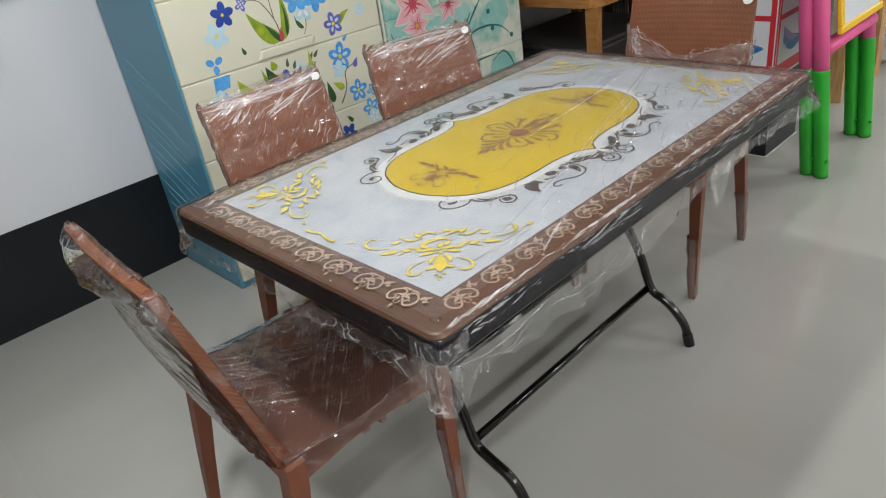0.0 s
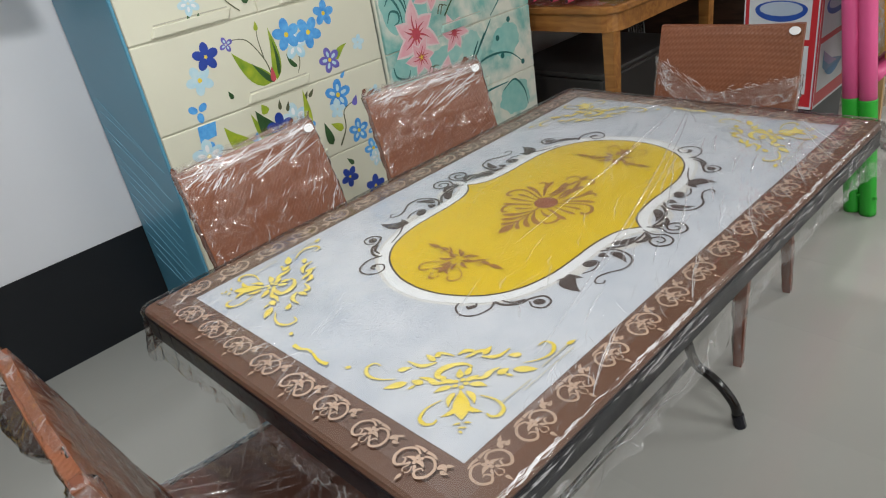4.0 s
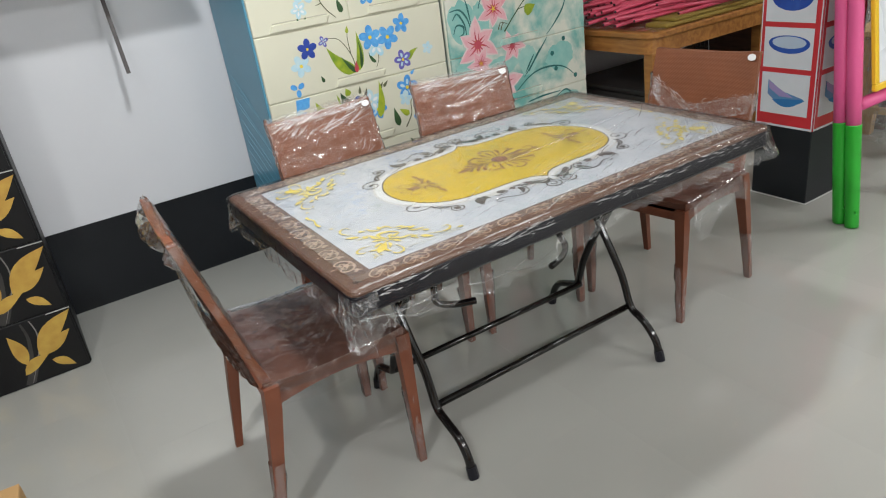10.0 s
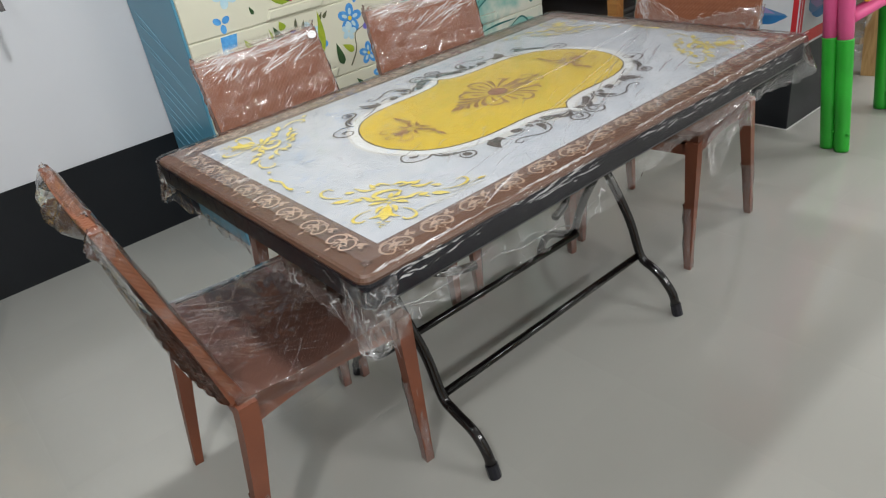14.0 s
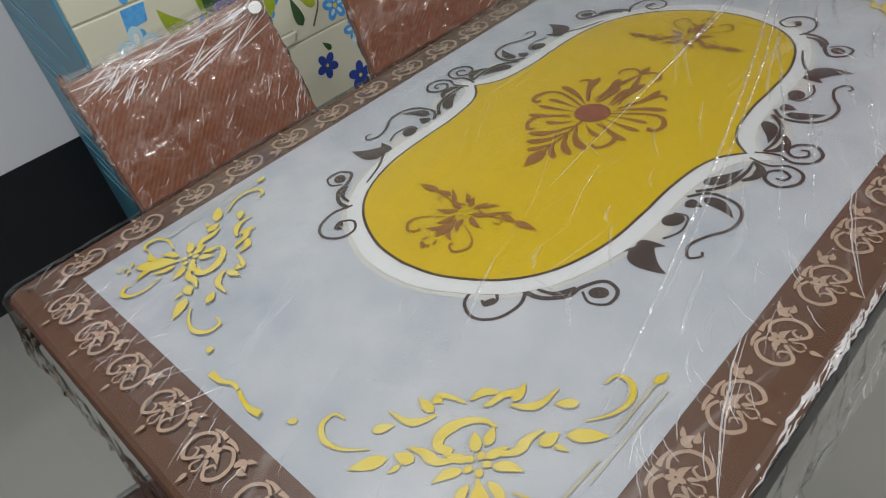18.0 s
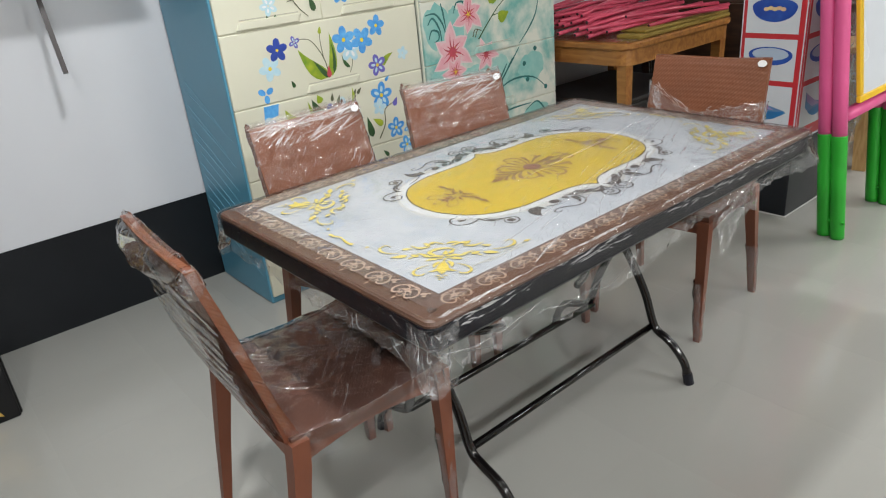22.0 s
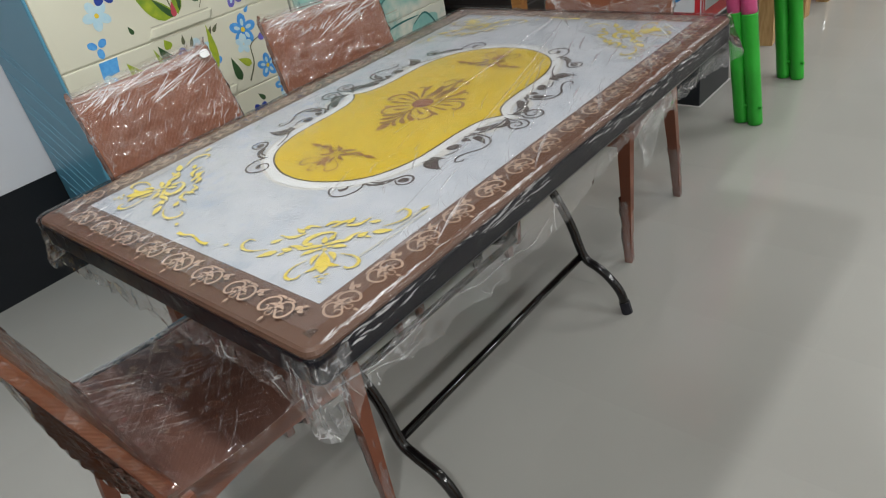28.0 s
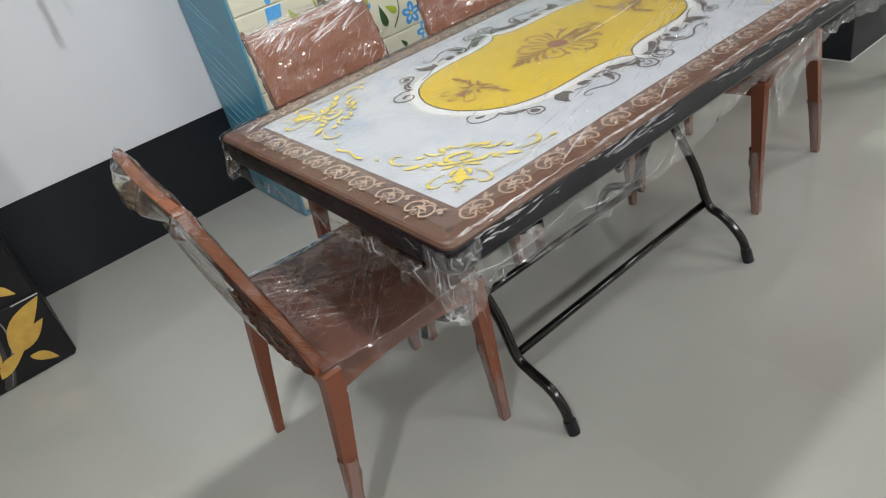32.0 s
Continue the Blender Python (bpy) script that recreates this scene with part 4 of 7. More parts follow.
def hem(x, y):
    """How far the film hangs below the table's face, all round the rim."""
    def along(v, stops):
        for (v0, d0), (v1, d1) in zip(stops, stops[1:]):
            if v <= v1:
                t = max(0.0, (v - v0) / (v1 - v0))
                return d0 + (d1 - d0) * t * t * (3 - 2 * t)
        return stops[-1][1]

    east = along(y, ((-0.66, 0.105), (-0.56, 0.100), (-0.45, 0.112), (-0.28, 0.120), (-0.12, 0.112), (0.02, 0.082), (0.2, 0.074), (0.45, 0.08), (0.66, 0.085)))
    south = along(x, ((-0.4, 0.10), (-0.33, 0.078), (0.0, 0.088), (0.24, 0.082), (0.34, 0.085), (0.4, 0.10)))
    if x > 0.385 and y > -0.64:
        return east
    if y < -0.64:
        return south
    return 0.085


def table_film():
    rng = random.Random(5)
    loop = round_rect(0.407, 0.665, 0.024, 8)
    dense = []
    for i, p in enumerate(loop):
        q = loop[(i + 1) % len(loop)]
        d = math.dist(p, q)
        k = max(1, int(d / 0.0065))
        dense += [((p[0] + (q[0] - p[0]) * j / k), (p[1] + (q[1] - p[1]) * j / k)) for j in range(k)]
    n = len(dense)
    rows = []
    for f, (x, y) in enumerate(dense):
        a, b = dense[f - 1], dense[(f + 1) % n]
        t = Vector((b[0] - a[0], b[1] - a[1], 0)).normalized()
        out = Vector((t.y, -t.x, 0))
        if out.dot(Vector((x, y, 0))) < 0:
            out = -out
        tail = max(0.0, 1 - math.hypot(0.405 - x, -0.663 - y) / 0.06)
        flare = max(0.0, 1 - math.hypot(0.405 - x, 0.663 - y) / 0.13) + 0.5 * max(0.0, 1 - math.hypot(-0.405 - x, -0.663 - y) / 0.07)
        drop = hem(x, y) + 0.034 * tail ** 1.5 + 0.010 * noise.noise(Vector((x * 14, y * 14, 2.0))) + 0.005 * noise.noise(Vector((x * 60, y * 60, 9.0)))
        bulge = 0.0022 * noise.noise(Vector((x * 45, y * 45, 7.7))) + 0.0016 * ridge(x * 26, y * 26, 3.1)
        col = []
        for s in (0.0, 0.5, 1.0):
            col.append((x - out.x * (0.036 * (1 - s) + 0.006), y + TY - out.y * (0.036 * (1 - s) + 0.006), 0.7487 + 0.0006 * s * bulge / 0.002))
        for s in (0.25, 0.5, 0.75):
            q = s * math.pi / 2
            p = -0.006 + 0.0075 * math.sin(q) + bulge * s
            col.append((x + out.x * p, y + TY + out.y * p, 0.7425 + 0.0065 * math.cos(q) + 0.3 * bulge))
        for r in range(11):
            s = r / 10
            z = 0.742 - drop * s
            slack = max(0.0, (0.69 - z) / 0.05)
            crush = ridge(x * 17 + 5, y * 17, s * 2.2 + 0.8) * 0.006 * min(1, slack + 0.25) + ridge(x * 44, y * 44, s * 5) * 0.003 + tail * 0.014 * noise.noise(Vector((x * 60, y * 60, s * 4)))
            p = 0.0015 + bulge + crush + s * (0.004 + 0.024 * flare) + tail * 0.010 * s
            if slack > 0:
                p += 0.006 * noise.noise(Vector((x * 30 + 2, y * 30, s * 6)))
            z += 0.004 * s * ridge(x * 30, y * 30, s * 4 + 1)
            col.append((x + out.x * p, y + TY + out.y * p, z))
        rows.append(col)
    bm = bmesh.new()
    vs = [[bm.verts.new(p) for p in col] for col in rows]
    for i in range(n):
        for r in range(len(vs[0]) - 1):
            bm.faces.new((vs[i][r], vs[(i + 1) % n][r], vs[(i + 1) % n][r + 1], vs[i][r + 1]))
    for f in bm.faces:
        c = f.calc_center_median()
        f.material_index = 1 if c.z > 0.69 and math.hypot(c.x - 0.4, c.y + 0.67) > 0.05 else 1 if c.z > 0.735 else 2 if math.hypot(c.x - 0.4, c.y + 0.67) < 0.09 else 0
    part("film_skirt", bm, M_FILM_SKIRT, table, "crumpled clear film hanging over the rim", smooth=True, mats=[M_FILM_SKIRT, M_FILM_RIM, M_FILM_BUNCH])
    bm = bmesh.new()
    nx, ny = 60, 100
    grid = [[bm.verts.new((-0.376 + 0.752 * i / nx, TY - 0.634 + 1.268 * j / ny, 0.7494 + 0.0010 * noise.noise(Vector((i * 0.23, j * 0.05, 1))) + 0.0004 * noise.noise(Vector((i * 0.7, j * 0.3, 4))))) for j in range(ny + 1)] for i in range(nx + 1)]
    for i in range(nx):
        for j in range(ny):
            bm.faces.new((grid[i][j], grid[i + 1][j], grid[i + 1][j + 1], grid[i][j + 1]))
    part("film_top", bm, M_FILM, table, "clear film stretched over the top", smooth=True)
    bm = bmesh.new()

    sharp = bmesh.new()

    def crease(x0, y0, x1, y1, w, h, bow=0.02, into=bm):
        d = Vector((x1 - x0, y1 - y0, 0))
        s = Vector((-d.y, d.x, 0)).normalized()
        prev = None
        k = max(6, int(d.length / 0.02))
        for j in range(k + 1):
            t = j / k
            c = Vector((x0, y0, 0.7499)) + d * t + s * bow * math.sin(math.pi * t) + s * 0.002 * noise.noise(Vector((x0 * 9, t * 9, w * 900)))
            q = math.sin(math.pi * min(1, max(0, t))) ** 0.5 * (0.6 + 0.4 * noise.noise(Vector((t * 25, x0 * 3, y0 * 5))))
            e = w * (0.25 + 0.75 * q)
            row = [into.verts.new(c - s * e), into.verts.new(c + Vector((0, 0, h * q))), into.verts.new(c + s * e)]
            if prev:
                for a in (0, 1):
                    into.faces.new((prev[a], prev[a + 1], row[a + 1], row[a]))
            prev = row

    # the long pulls that start from the knot at the far end
    crease(-0.05, 0.64, 0.055, -0.16, 0.0028, 0.0026, 0.010)
    crease(-0.044, 0.64, 0.030, 0.02, 0.0020, 0.0016, 0.014)
    crease(0.0, 0.565, 0.288, -0.40, 0.0030, 0.0024, 0.014)
    crease(0.012, 0.56, 0.262, -0.27, 0.0020, 0.0016, 0.016)
    crease(0.105, 0.315, 0.297, -0.11, 0.0026, 0.0022, 0.006)
    crease(0.175, 0.24, 0.307, -0.055, 0.0024, 0.0020, 0.004)
    crease(0.01, -0.05, 0.075, -0.085, 0.0012, 0.0012, 0.0)
    crease(0.13, -0.30, 0.21, -0.31, 0.0010, 0.0010, 0.0)
    for ex, ey in ((-0.188, 0.41), (-0.018, 0.47), (-0.283, 0.535), (-0.12, 0.50), (0.06, 0.50), (-0.24, 0.48), (0.16, 0.53)):
        crease(-0.06, 0.645, ex, ey, rng.uniform(0.0014, 0.0026), 0.002, rng.uniform(-0.008, 0.008))
    # long border: bundles of short creases that lean back from the edge, glints painted white
    for k in range(46):
        y0 = -0.56 + 1.2 * (k + rng.random()) / 46
        for j in range(rng.choice((1, 2, 4, 6))):
            x, y = rng.uniform(0.318, 0.398), y0 + rng.uniform(-0.018, 0.018)
            l, a, w = rng.uniform(0.008, 0.07) * (0.5 + 0.5 * rng.random()), radians(rng.uniform(104, 150)), rng.uniform(0.0003, 0.0009)
            crease(x, y, max(0.30, x + l * math.cos(a)), y + l * math.sin(a), w, 1.2 * w, 0.002, sharp if rng.random() < 0.7 else bm)
    for x0, y0, x1, y1 in ((0.39, 0.27, 0.316, 0.41), (0.396, 0.05, 0.31, 0.21), (0.398, -0.17, 0.33, -0.01), (0.395, -0.42, 0.335, -0.26), (0.39, 0.47, 0.25, 0.60), (0.392, 0.40, 0.27, 0.56)):
        crease(x0, y0, x1, y1, 0.0012, 0.0014, 0.006, sharp)
        crease(x0 - 0.006, y0 + 0.012, x1 + 0.002, y1 + 0.004, 0.0006, 0.0008, 0.004, sharp)
    # broad shallow folds over the pale panel
    for k in range(26):
        x, y = rng.uniform(0.10, 0.33), rng.uniform(-0.45, 0.5)
        l, a = rng.uniform(0.03, 0.12), radians(rng.uniform(105, 125))
        crease(x, y, x + l * math.cos(a), y + l * math.sin(a), rng.uniform(0.0015, 0.004), 0.0012, 0.003)
    for k in range(16):
        x, y = rng.uniform(0.2, 0.31), rng.uniform(0.2, 0.55)
        l, a = rng.uniform(0.01, 0.05), radians(rng.uniform(120, 160))
        crease(x, y, x + l * math.cos(a), y + l * math.sin(a), 0.0006, 0.0009, 0.002, sharp)
    # short border at the chair's end
    for k in range(70):
        x, y = rng.uniform(-0.385, 0.12), rng.uniform(-0.655, -0.60)
        l, a, w = rng.uniform(0.012, 0.06), radians(rng.choice((115, 120, 60)) + rng.uniform(-14, 14)), rng.uniform(0.0003, 0.0009)
        crease(x, y, x + l * math.cos(a), min(y + l * math.sin(a), -0.575), w, 1.2 * w, 0.002, sharp if k % 3 else bm)
    for x0, y0, x1, y1 in ((0.022, -0.659, -0.014, -0.579), (0.06, -0.66, 0.03, -0.60), (-0.05, -0.655, -0.085, -0.585)):
        crease(x0, y0, x1, y1, 0.0018, 0.0016, 0.003)
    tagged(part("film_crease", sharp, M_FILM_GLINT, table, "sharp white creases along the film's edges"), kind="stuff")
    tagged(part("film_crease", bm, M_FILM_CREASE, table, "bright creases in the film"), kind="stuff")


def table_folds():
    """Pulled folds and painted glints of the film: along the edge of the top, and in the flap that hangs from the long
    side.
    """
    rng = random.Random(9)
    bm = bmesh.new()
    glint = bmesh.new()

    def fleck(p, along, up, l, w):
        """A short pointed ribbon in the film, its white standing in for a glint."""
        prev = None
        for j in range(5):
            t = j / 4
            e = w * math.sin(math.pi * (0.06 + 0.88 * t)) * rng.uniform(0.7, 1.2)
            c = p + along * l * t + up * 0.003 * noise.noise(p * 40 + Vector((t * 3, 0, 0)))
            row = [glint.verts.new(c - up * e), glint.verts.new(c + up * e)]
            if prev:
                glint.faces.new((prev[0], prev[1], row[1], row[0]))
            prev = row

    for k in range(90):
        y0 = -0.63 + 1.27 * (k + rng.random()) / 90
        strong = max(0.0, 0.45 + 0.9 * noise.noise(Vector((y0 * 6, 1, 3))))
        lean = 0.25 * noise.noise(Vector((y0 * 9, 7, 3)))
        for j in range(int(9 * strong)):
            top = rng.random() < 0.55
            z = 0.7405 - 0.022 * rng.random() ** 1.5
            p = Vector((0.4135, TY + y0 + rng.uniform(-0.014, 0.014), z)) if not top else Vector((rng.uniform(0.401, 0.408), TY + y0 + rng.uniform(-0.02, 0.02), 0.7500))
            way = Vector((0, 1, lean + rng.uniform(-0.08, 0.08))) if not top else Vector((rng.uniform(-0.12, 0.06), 1, 0))
            fleck(p, way.normalized(), Vector((0, 0, 1)) if not top else Vector((1, 0, 0)), rng.uniform(0.006, 0.04), rng.uniform(0.0004, 0.0016))
    for k in range(16):
        x = rng.uniform(0.22, 0.40)
        p = Vector((x, TY - 0.6715, 0.739 - 0.03 * rng.random()))
        fleck(p, Vector((1, 0, rng.uniform(-1.5, 1.5))).normalized(), Vector((0, 0, 1)), rng.uniform(0.004, 0.016), rng.uniform(0.0003, 0.0008))
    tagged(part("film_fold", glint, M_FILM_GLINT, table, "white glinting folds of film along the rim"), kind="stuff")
    for y0, y1, z0, r in ((-0.655, -0.43, 0.688, 0.0016), (-0.60, -0.47, 0.672, 0.0009), (-0.40, -0.22, 0.668, 0.0013), (-0.30, -0.16, 0.660, 0.0010)):
        line = []
        for k in range(13):
            t = k / 12
            line.append((0.4165 + 0.004 * noise.noise(Vector((t * 4, y0 * 9, 2))), TY + y0 + (y1 - y0) * t, z0 - 0.016 * math.sin(math.pi * t) + 0.006 * noise.noise(Vector((t * 4, y0 * 8, 5)))))
        tube(line, r, 5, bm, r * 0.4)
    for k in range(26):
        a = rng.uniform(0, 1)
        x, y = 0.413 + 0.006 * rng.random() - 0.05 * a * (k % 2), -0.675 + TY + 0.05 * (1 - a) * (1 - k % 2)
        z = rng.uniform(0.64, 0.735)
        tube([(x, y, z), (x + rng.uniform(-0.006, 0.010), y + rng.uniform(-0.008, 0.008), z - rng.uniform(0.008, 0.03)), (x + rng.uniform(-0.008, 0.012), y + rng.uniform(-0.012, 0.012), z - rng.uniform(0.02, 0.045))], rng.uniform(0.0005, 0.0012), 5, bm, 0.0004)
    tagged(part("film_fold", bm, M_FILM_CREASE, table, "bright folds in the film", smooth=True), kind="stuff")


table_film()
table_folds()

# ---------- clear film round the chairs ----------


def wrap_back(ch, seed, low=0.47, high=0.858, loose=0.006, pleat=0.0, edge=None, gather=0.0, n=64, rows=34, mat=None, label="crumpled clear film round the backrest"):
    bm = bmesh.new()
    rings = []
    for iz in range(rows + 1):
        ring = []
        for k in range(n):
            a = 2 * math.pi * k / n
            c, s = math.cos(a), math.sin(a)
            side = (abs(c) ** 0.35) * (1 if c > 0 else -1)
            top = (edge(side) if edge else high) + 0.006 * noise.noise(Vector((side * 6, seed, 3.3)))
            start = top - gather if gather else low
            z = start + (top - start) * iz / rows
            t = min(1, max(0, (z - 0.42) / 0.42))
            hw, hd = 0.209 - 0.006 * t, 0.0128
            if z > 0.842:
                hw, hd = hw * 0.985, hd * 0.55
            x = hw * side
            y = back_at(z) + hd * (abs(s) ** 0.5) * (1 if s > 0 else -1)
            f = loose * noise.noise(Vector((x * 26 + seed, z * 30, s * 2))) + loose * 0.6 * noise.noise(Vector((x * 60 + seed, z * 70 + x * 50, s)))
            if pleat and z < 0.72:
                w = z + 0.25 * x + 0.012 * noise.noise(Vector((x * 9, z * 20, seed)))
                f += pleat * abs(math.sin(math.pi * w / 0.02)) * min(1, (0.72 - z) / 0.05) * (s < 0.4)
            ring.append((x + c * (f + loose * 0.3), y + s * (f + loose * 0.5), z))
        rings.append(ring)
    loft(rings, bm, caps=False)
    if mat is None:
        for f in bm.faces:
            c = f.calc_center_median()
            f.material_index = 1 if abs(c.x) > 0.196 + 0.008 * noise.noise(Vector((c.z * 20, seed, c.x * 9))) else 0
    return part("plastic_wrap", bm, mat, ch, label, smooth=True, mats=[mat] if mat else [M_FILM_CHAIR, M_FILM_BUNCH])


def clump(ch, x, y, z, size, seed, mat=None, tall=1.0, name="plastic_wrap", label="loose bunched film"):
    """A loose bunch of film: a crumpled open pocket."""
    bm = bmesh.new()
    rings = []
    for i in range(11):
        t = i / 10
        r = size * (0.35 + 0.75 * math.sin(math.pi * min(t * 0.9 + 0.08, 1)))
        ring = []
        for k in range(26):
            a = 2 * math.pi * k / 26
            f = 1 + 0.45 * noise.noise(Vector((math.cos(a) * 2.2 + seed, math.sin(a) * 2.2, t * 4))) + 0.25 * noise.noise(Vector((math.cos(a) * 6, math.sin(a) * 6 + seed, t * 9)))
            ring.append((x + r * f * math.cos(a), y + 0.7 * r * f * math.sin(a), z + tall * size * (t - 0.5) * 2.2 + 0.2 * size * noise.noise(Vector((a, t * 3, seed)))))
        rings.append(ring)
    loft(rings, bm, caps=False)
    return part(name, bm, mat or M_FILM_SKIRT, ch, label, smooth=True)


def wrap_seat(ch, seed):
    bm = bmesh.new()
    n = 24
    rows = []
    for i in range(n + 1):
        row = []
        u = -1 + 2 * i / n
        for j in range(21):
            t = j / 20
            y = -0.165 + 0.376 * t
            x = u * (0.216 - 0.005 * t)
            z = 0.4495 + 0.012 * (2 * t - 1) ** 2 + 0.004 * noise.noise(Vector((x * 22 + seed, y * 22, 0)))
            row.append((x, y, z))
        rows.append(row)
    for side in (-1, 1):
        e = rows[0] if side < 0 else rows[-1]
        for d in range(1, 6):
            new_row = []
            for x, y, z in e:
                k = d / 5
                new_row.append((x + side * (0.004 + 0.006 * k + 0.006 * k * noise.noise(Vector((y * 30, seed, d)))), y, z - k * (0.075 + 0.02 * noise.noise(Vector((y * 8, seed, side))))))
            rows.insert(0, new_row) if side < 0 else rows.append(new_row)
    loft(rows, bm, caps=False, closed=False)
    return part("plastic_wrap", bm, M_FILM_SEAT, ch, "clear film over the seat", smooth=True)


chairs = [o for o in scene.objects if o.name.startswith("dining_chair") and o.parent is None]
chairs.sort(key=lambda o: o.name)
CH1, CH2, CH3, CH4 = chairs
wrap_back(CH1, 1.0, low=0.44, high=0.846, loose=0.0035, pleat=0.004, mat=M_FILM_PLEAT)
bm = bmesh.new()
pleats = []
for i in range(101):
    z = 0.445 + 0.275 * i / 100
    bulge = math.sin(math.pi * (i / 100) ** 0.8) ** 0.6
    row = []
    for k in range(25):
        u = -1 + 2 * k / 24
        w = z - 0.010 * u + 0.006 * noise.noise(Vector((u * 2.5, z * 16, 3)))
        fold = abs(math.sin(math.pi * w / 0.026))
        y = back_at(z) - 0.0165 - 0.022 * bulge * (1 - 0.2 * u * u) - 0.006 * fold * bulge
        row.append((0.214 * u, y, z))
    pleats.append(row)
loft(pleats, bm, caps=False, closed=False)
for f in bm.faces:
    c = f.calc_center_median()
    u = c.x / 0.214
    w = c.z - 0.010 * u + 0.006 * noise.noise(Vector((u * 2.5, c.z * 16, 3)))
    # Crests take the painted reflection, valleys stay clear.
    f.material_index = 1 if abs(math.sin(math.pi * w / 0.026)) > 0.62 + 0.25 * noise.noise(Vector((u * 3, c.z * 30, 8))) else 0
part("plastic_wrap", bm, M_FILM_PLEAT, CH1, "pleated film stretched behind the backrest", smooth=True, mats=[M_FILM_PLEAT, M_FILM_CREST_GLARE])
wrap_back(CH2, 7.0, loose=0.007)
wrap_back(CH3, 13.0, loose=0.007)


def slipped(side):
    """Upper edge of the film that has slid down the far chair: high at one post, sagging in the middle."""
    if side > 0.2:
        t = (side - 0.2) / 0.8
        return 0.652 + 0.105 * t ** 1.3
    t = (0.2 - side) / 1.2
    return 0.652 + 0.056 * t


wrap_back(CH4, 19.0, low=0.47, edge=slipped, loose=0.007, label="film slipped halfway down the backrest")
for ch, seed, low in ((CH2, 8.0, 0.815), (CH3, 14.0, 0.815)):
    wrap_back(ch, seed, low=low, high=0.852, loose=0.006, mat=M_FILM_BUNCH, label="gathered film over the top edge")
wrap_back(CH4, 23.0, edge=slipped, gather=0.06, loose=0.012, rows=14, mat=M_FILM_BUNCH, label="gathered edge of the slipped film")
for k, ch in enumerate(chairs):
    wrap_seat(ch, 3.1 * k)


def back_creases(ch, seed, clusters):
    """Pulled wrinkles standing proud of the film over the front of a backrest, most painted white as glints.

    A cluster is a line from (u0, z0) to (u1, z1) with its spread, count, longest length, angle, thickest width."""
    rng = random.Random(seed)
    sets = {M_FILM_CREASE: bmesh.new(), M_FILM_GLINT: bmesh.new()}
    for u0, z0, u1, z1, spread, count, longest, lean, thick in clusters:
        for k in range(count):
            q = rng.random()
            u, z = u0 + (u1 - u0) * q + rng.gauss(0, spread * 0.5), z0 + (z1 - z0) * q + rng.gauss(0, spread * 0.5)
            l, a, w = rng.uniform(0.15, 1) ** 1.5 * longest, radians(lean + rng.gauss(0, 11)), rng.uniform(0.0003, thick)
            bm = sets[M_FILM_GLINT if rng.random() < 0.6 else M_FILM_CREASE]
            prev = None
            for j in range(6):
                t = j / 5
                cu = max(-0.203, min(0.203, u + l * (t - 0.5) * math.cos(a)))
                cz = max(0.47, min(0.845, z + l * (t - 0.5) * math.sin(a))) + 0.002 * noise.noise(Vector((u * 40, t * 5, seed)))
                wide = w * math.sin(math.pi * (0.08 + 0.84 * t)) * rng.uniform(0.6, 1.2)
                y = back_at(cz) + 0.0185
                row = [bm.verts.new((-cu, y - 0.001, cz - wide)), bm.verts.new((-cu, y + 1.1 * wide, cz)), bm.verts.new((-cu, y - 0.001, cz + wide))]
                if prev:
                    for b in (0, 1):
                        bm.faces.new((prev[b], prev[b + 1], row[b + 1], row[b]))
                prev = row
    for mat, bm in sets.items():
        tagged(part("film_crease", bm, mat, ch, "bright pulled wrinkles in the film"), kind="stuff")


# Dense strokes along the top edge paint the film's sheen there.
TOP_BAND = ((-0.17, 0.828, 0.17, 0.828, 0.014, 80, 0.12, 3, 0.0016), (-0.18, 0.79, 0.12, 0.775, 0.012, 60, 0.03, 30, 0.0014),
            (0.0, 0.78, 0.16, 0.80, 0.03, 34, 0.11, 16, 0.0022), (-0.17, 0.83, -0.08, 0.80, 0.03, 46, 0.05, 20, 0.0017))
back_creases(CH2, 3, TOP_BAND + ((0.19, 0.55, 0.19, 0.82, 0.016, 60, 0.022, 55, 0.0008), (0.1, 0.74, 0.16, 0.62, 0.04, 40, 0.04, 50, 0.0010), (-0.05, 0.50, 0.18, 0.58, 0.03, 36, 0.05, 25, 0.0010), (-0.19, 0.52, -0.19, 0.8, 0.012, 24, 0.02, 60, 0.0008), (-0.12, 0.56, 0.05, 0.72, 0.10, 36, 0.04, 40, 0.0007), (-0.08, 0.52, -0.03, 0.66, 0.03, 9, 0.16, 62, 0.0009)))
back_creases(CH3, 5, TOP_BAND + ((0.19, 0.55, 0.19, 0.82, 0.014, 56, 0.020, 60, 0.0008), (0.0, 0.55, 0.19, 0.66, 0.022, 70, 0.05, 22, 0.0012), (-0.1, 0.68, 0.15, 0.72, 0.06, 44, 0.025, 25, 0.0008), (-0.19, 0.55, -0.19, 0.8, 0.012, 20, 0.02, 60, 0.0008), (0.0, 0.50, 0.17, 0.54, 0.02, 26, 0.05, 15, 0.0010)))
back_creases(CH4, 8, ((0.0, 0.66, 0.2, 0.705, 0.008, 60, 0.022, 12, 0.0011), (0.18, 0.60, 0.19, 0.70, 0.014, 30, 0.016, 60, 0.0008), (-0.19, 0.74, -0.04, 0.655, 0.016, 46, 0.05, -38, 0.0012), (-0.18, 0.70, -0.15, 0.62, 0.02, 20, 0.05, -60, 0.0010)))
bm = bmesh.new()
flap = []
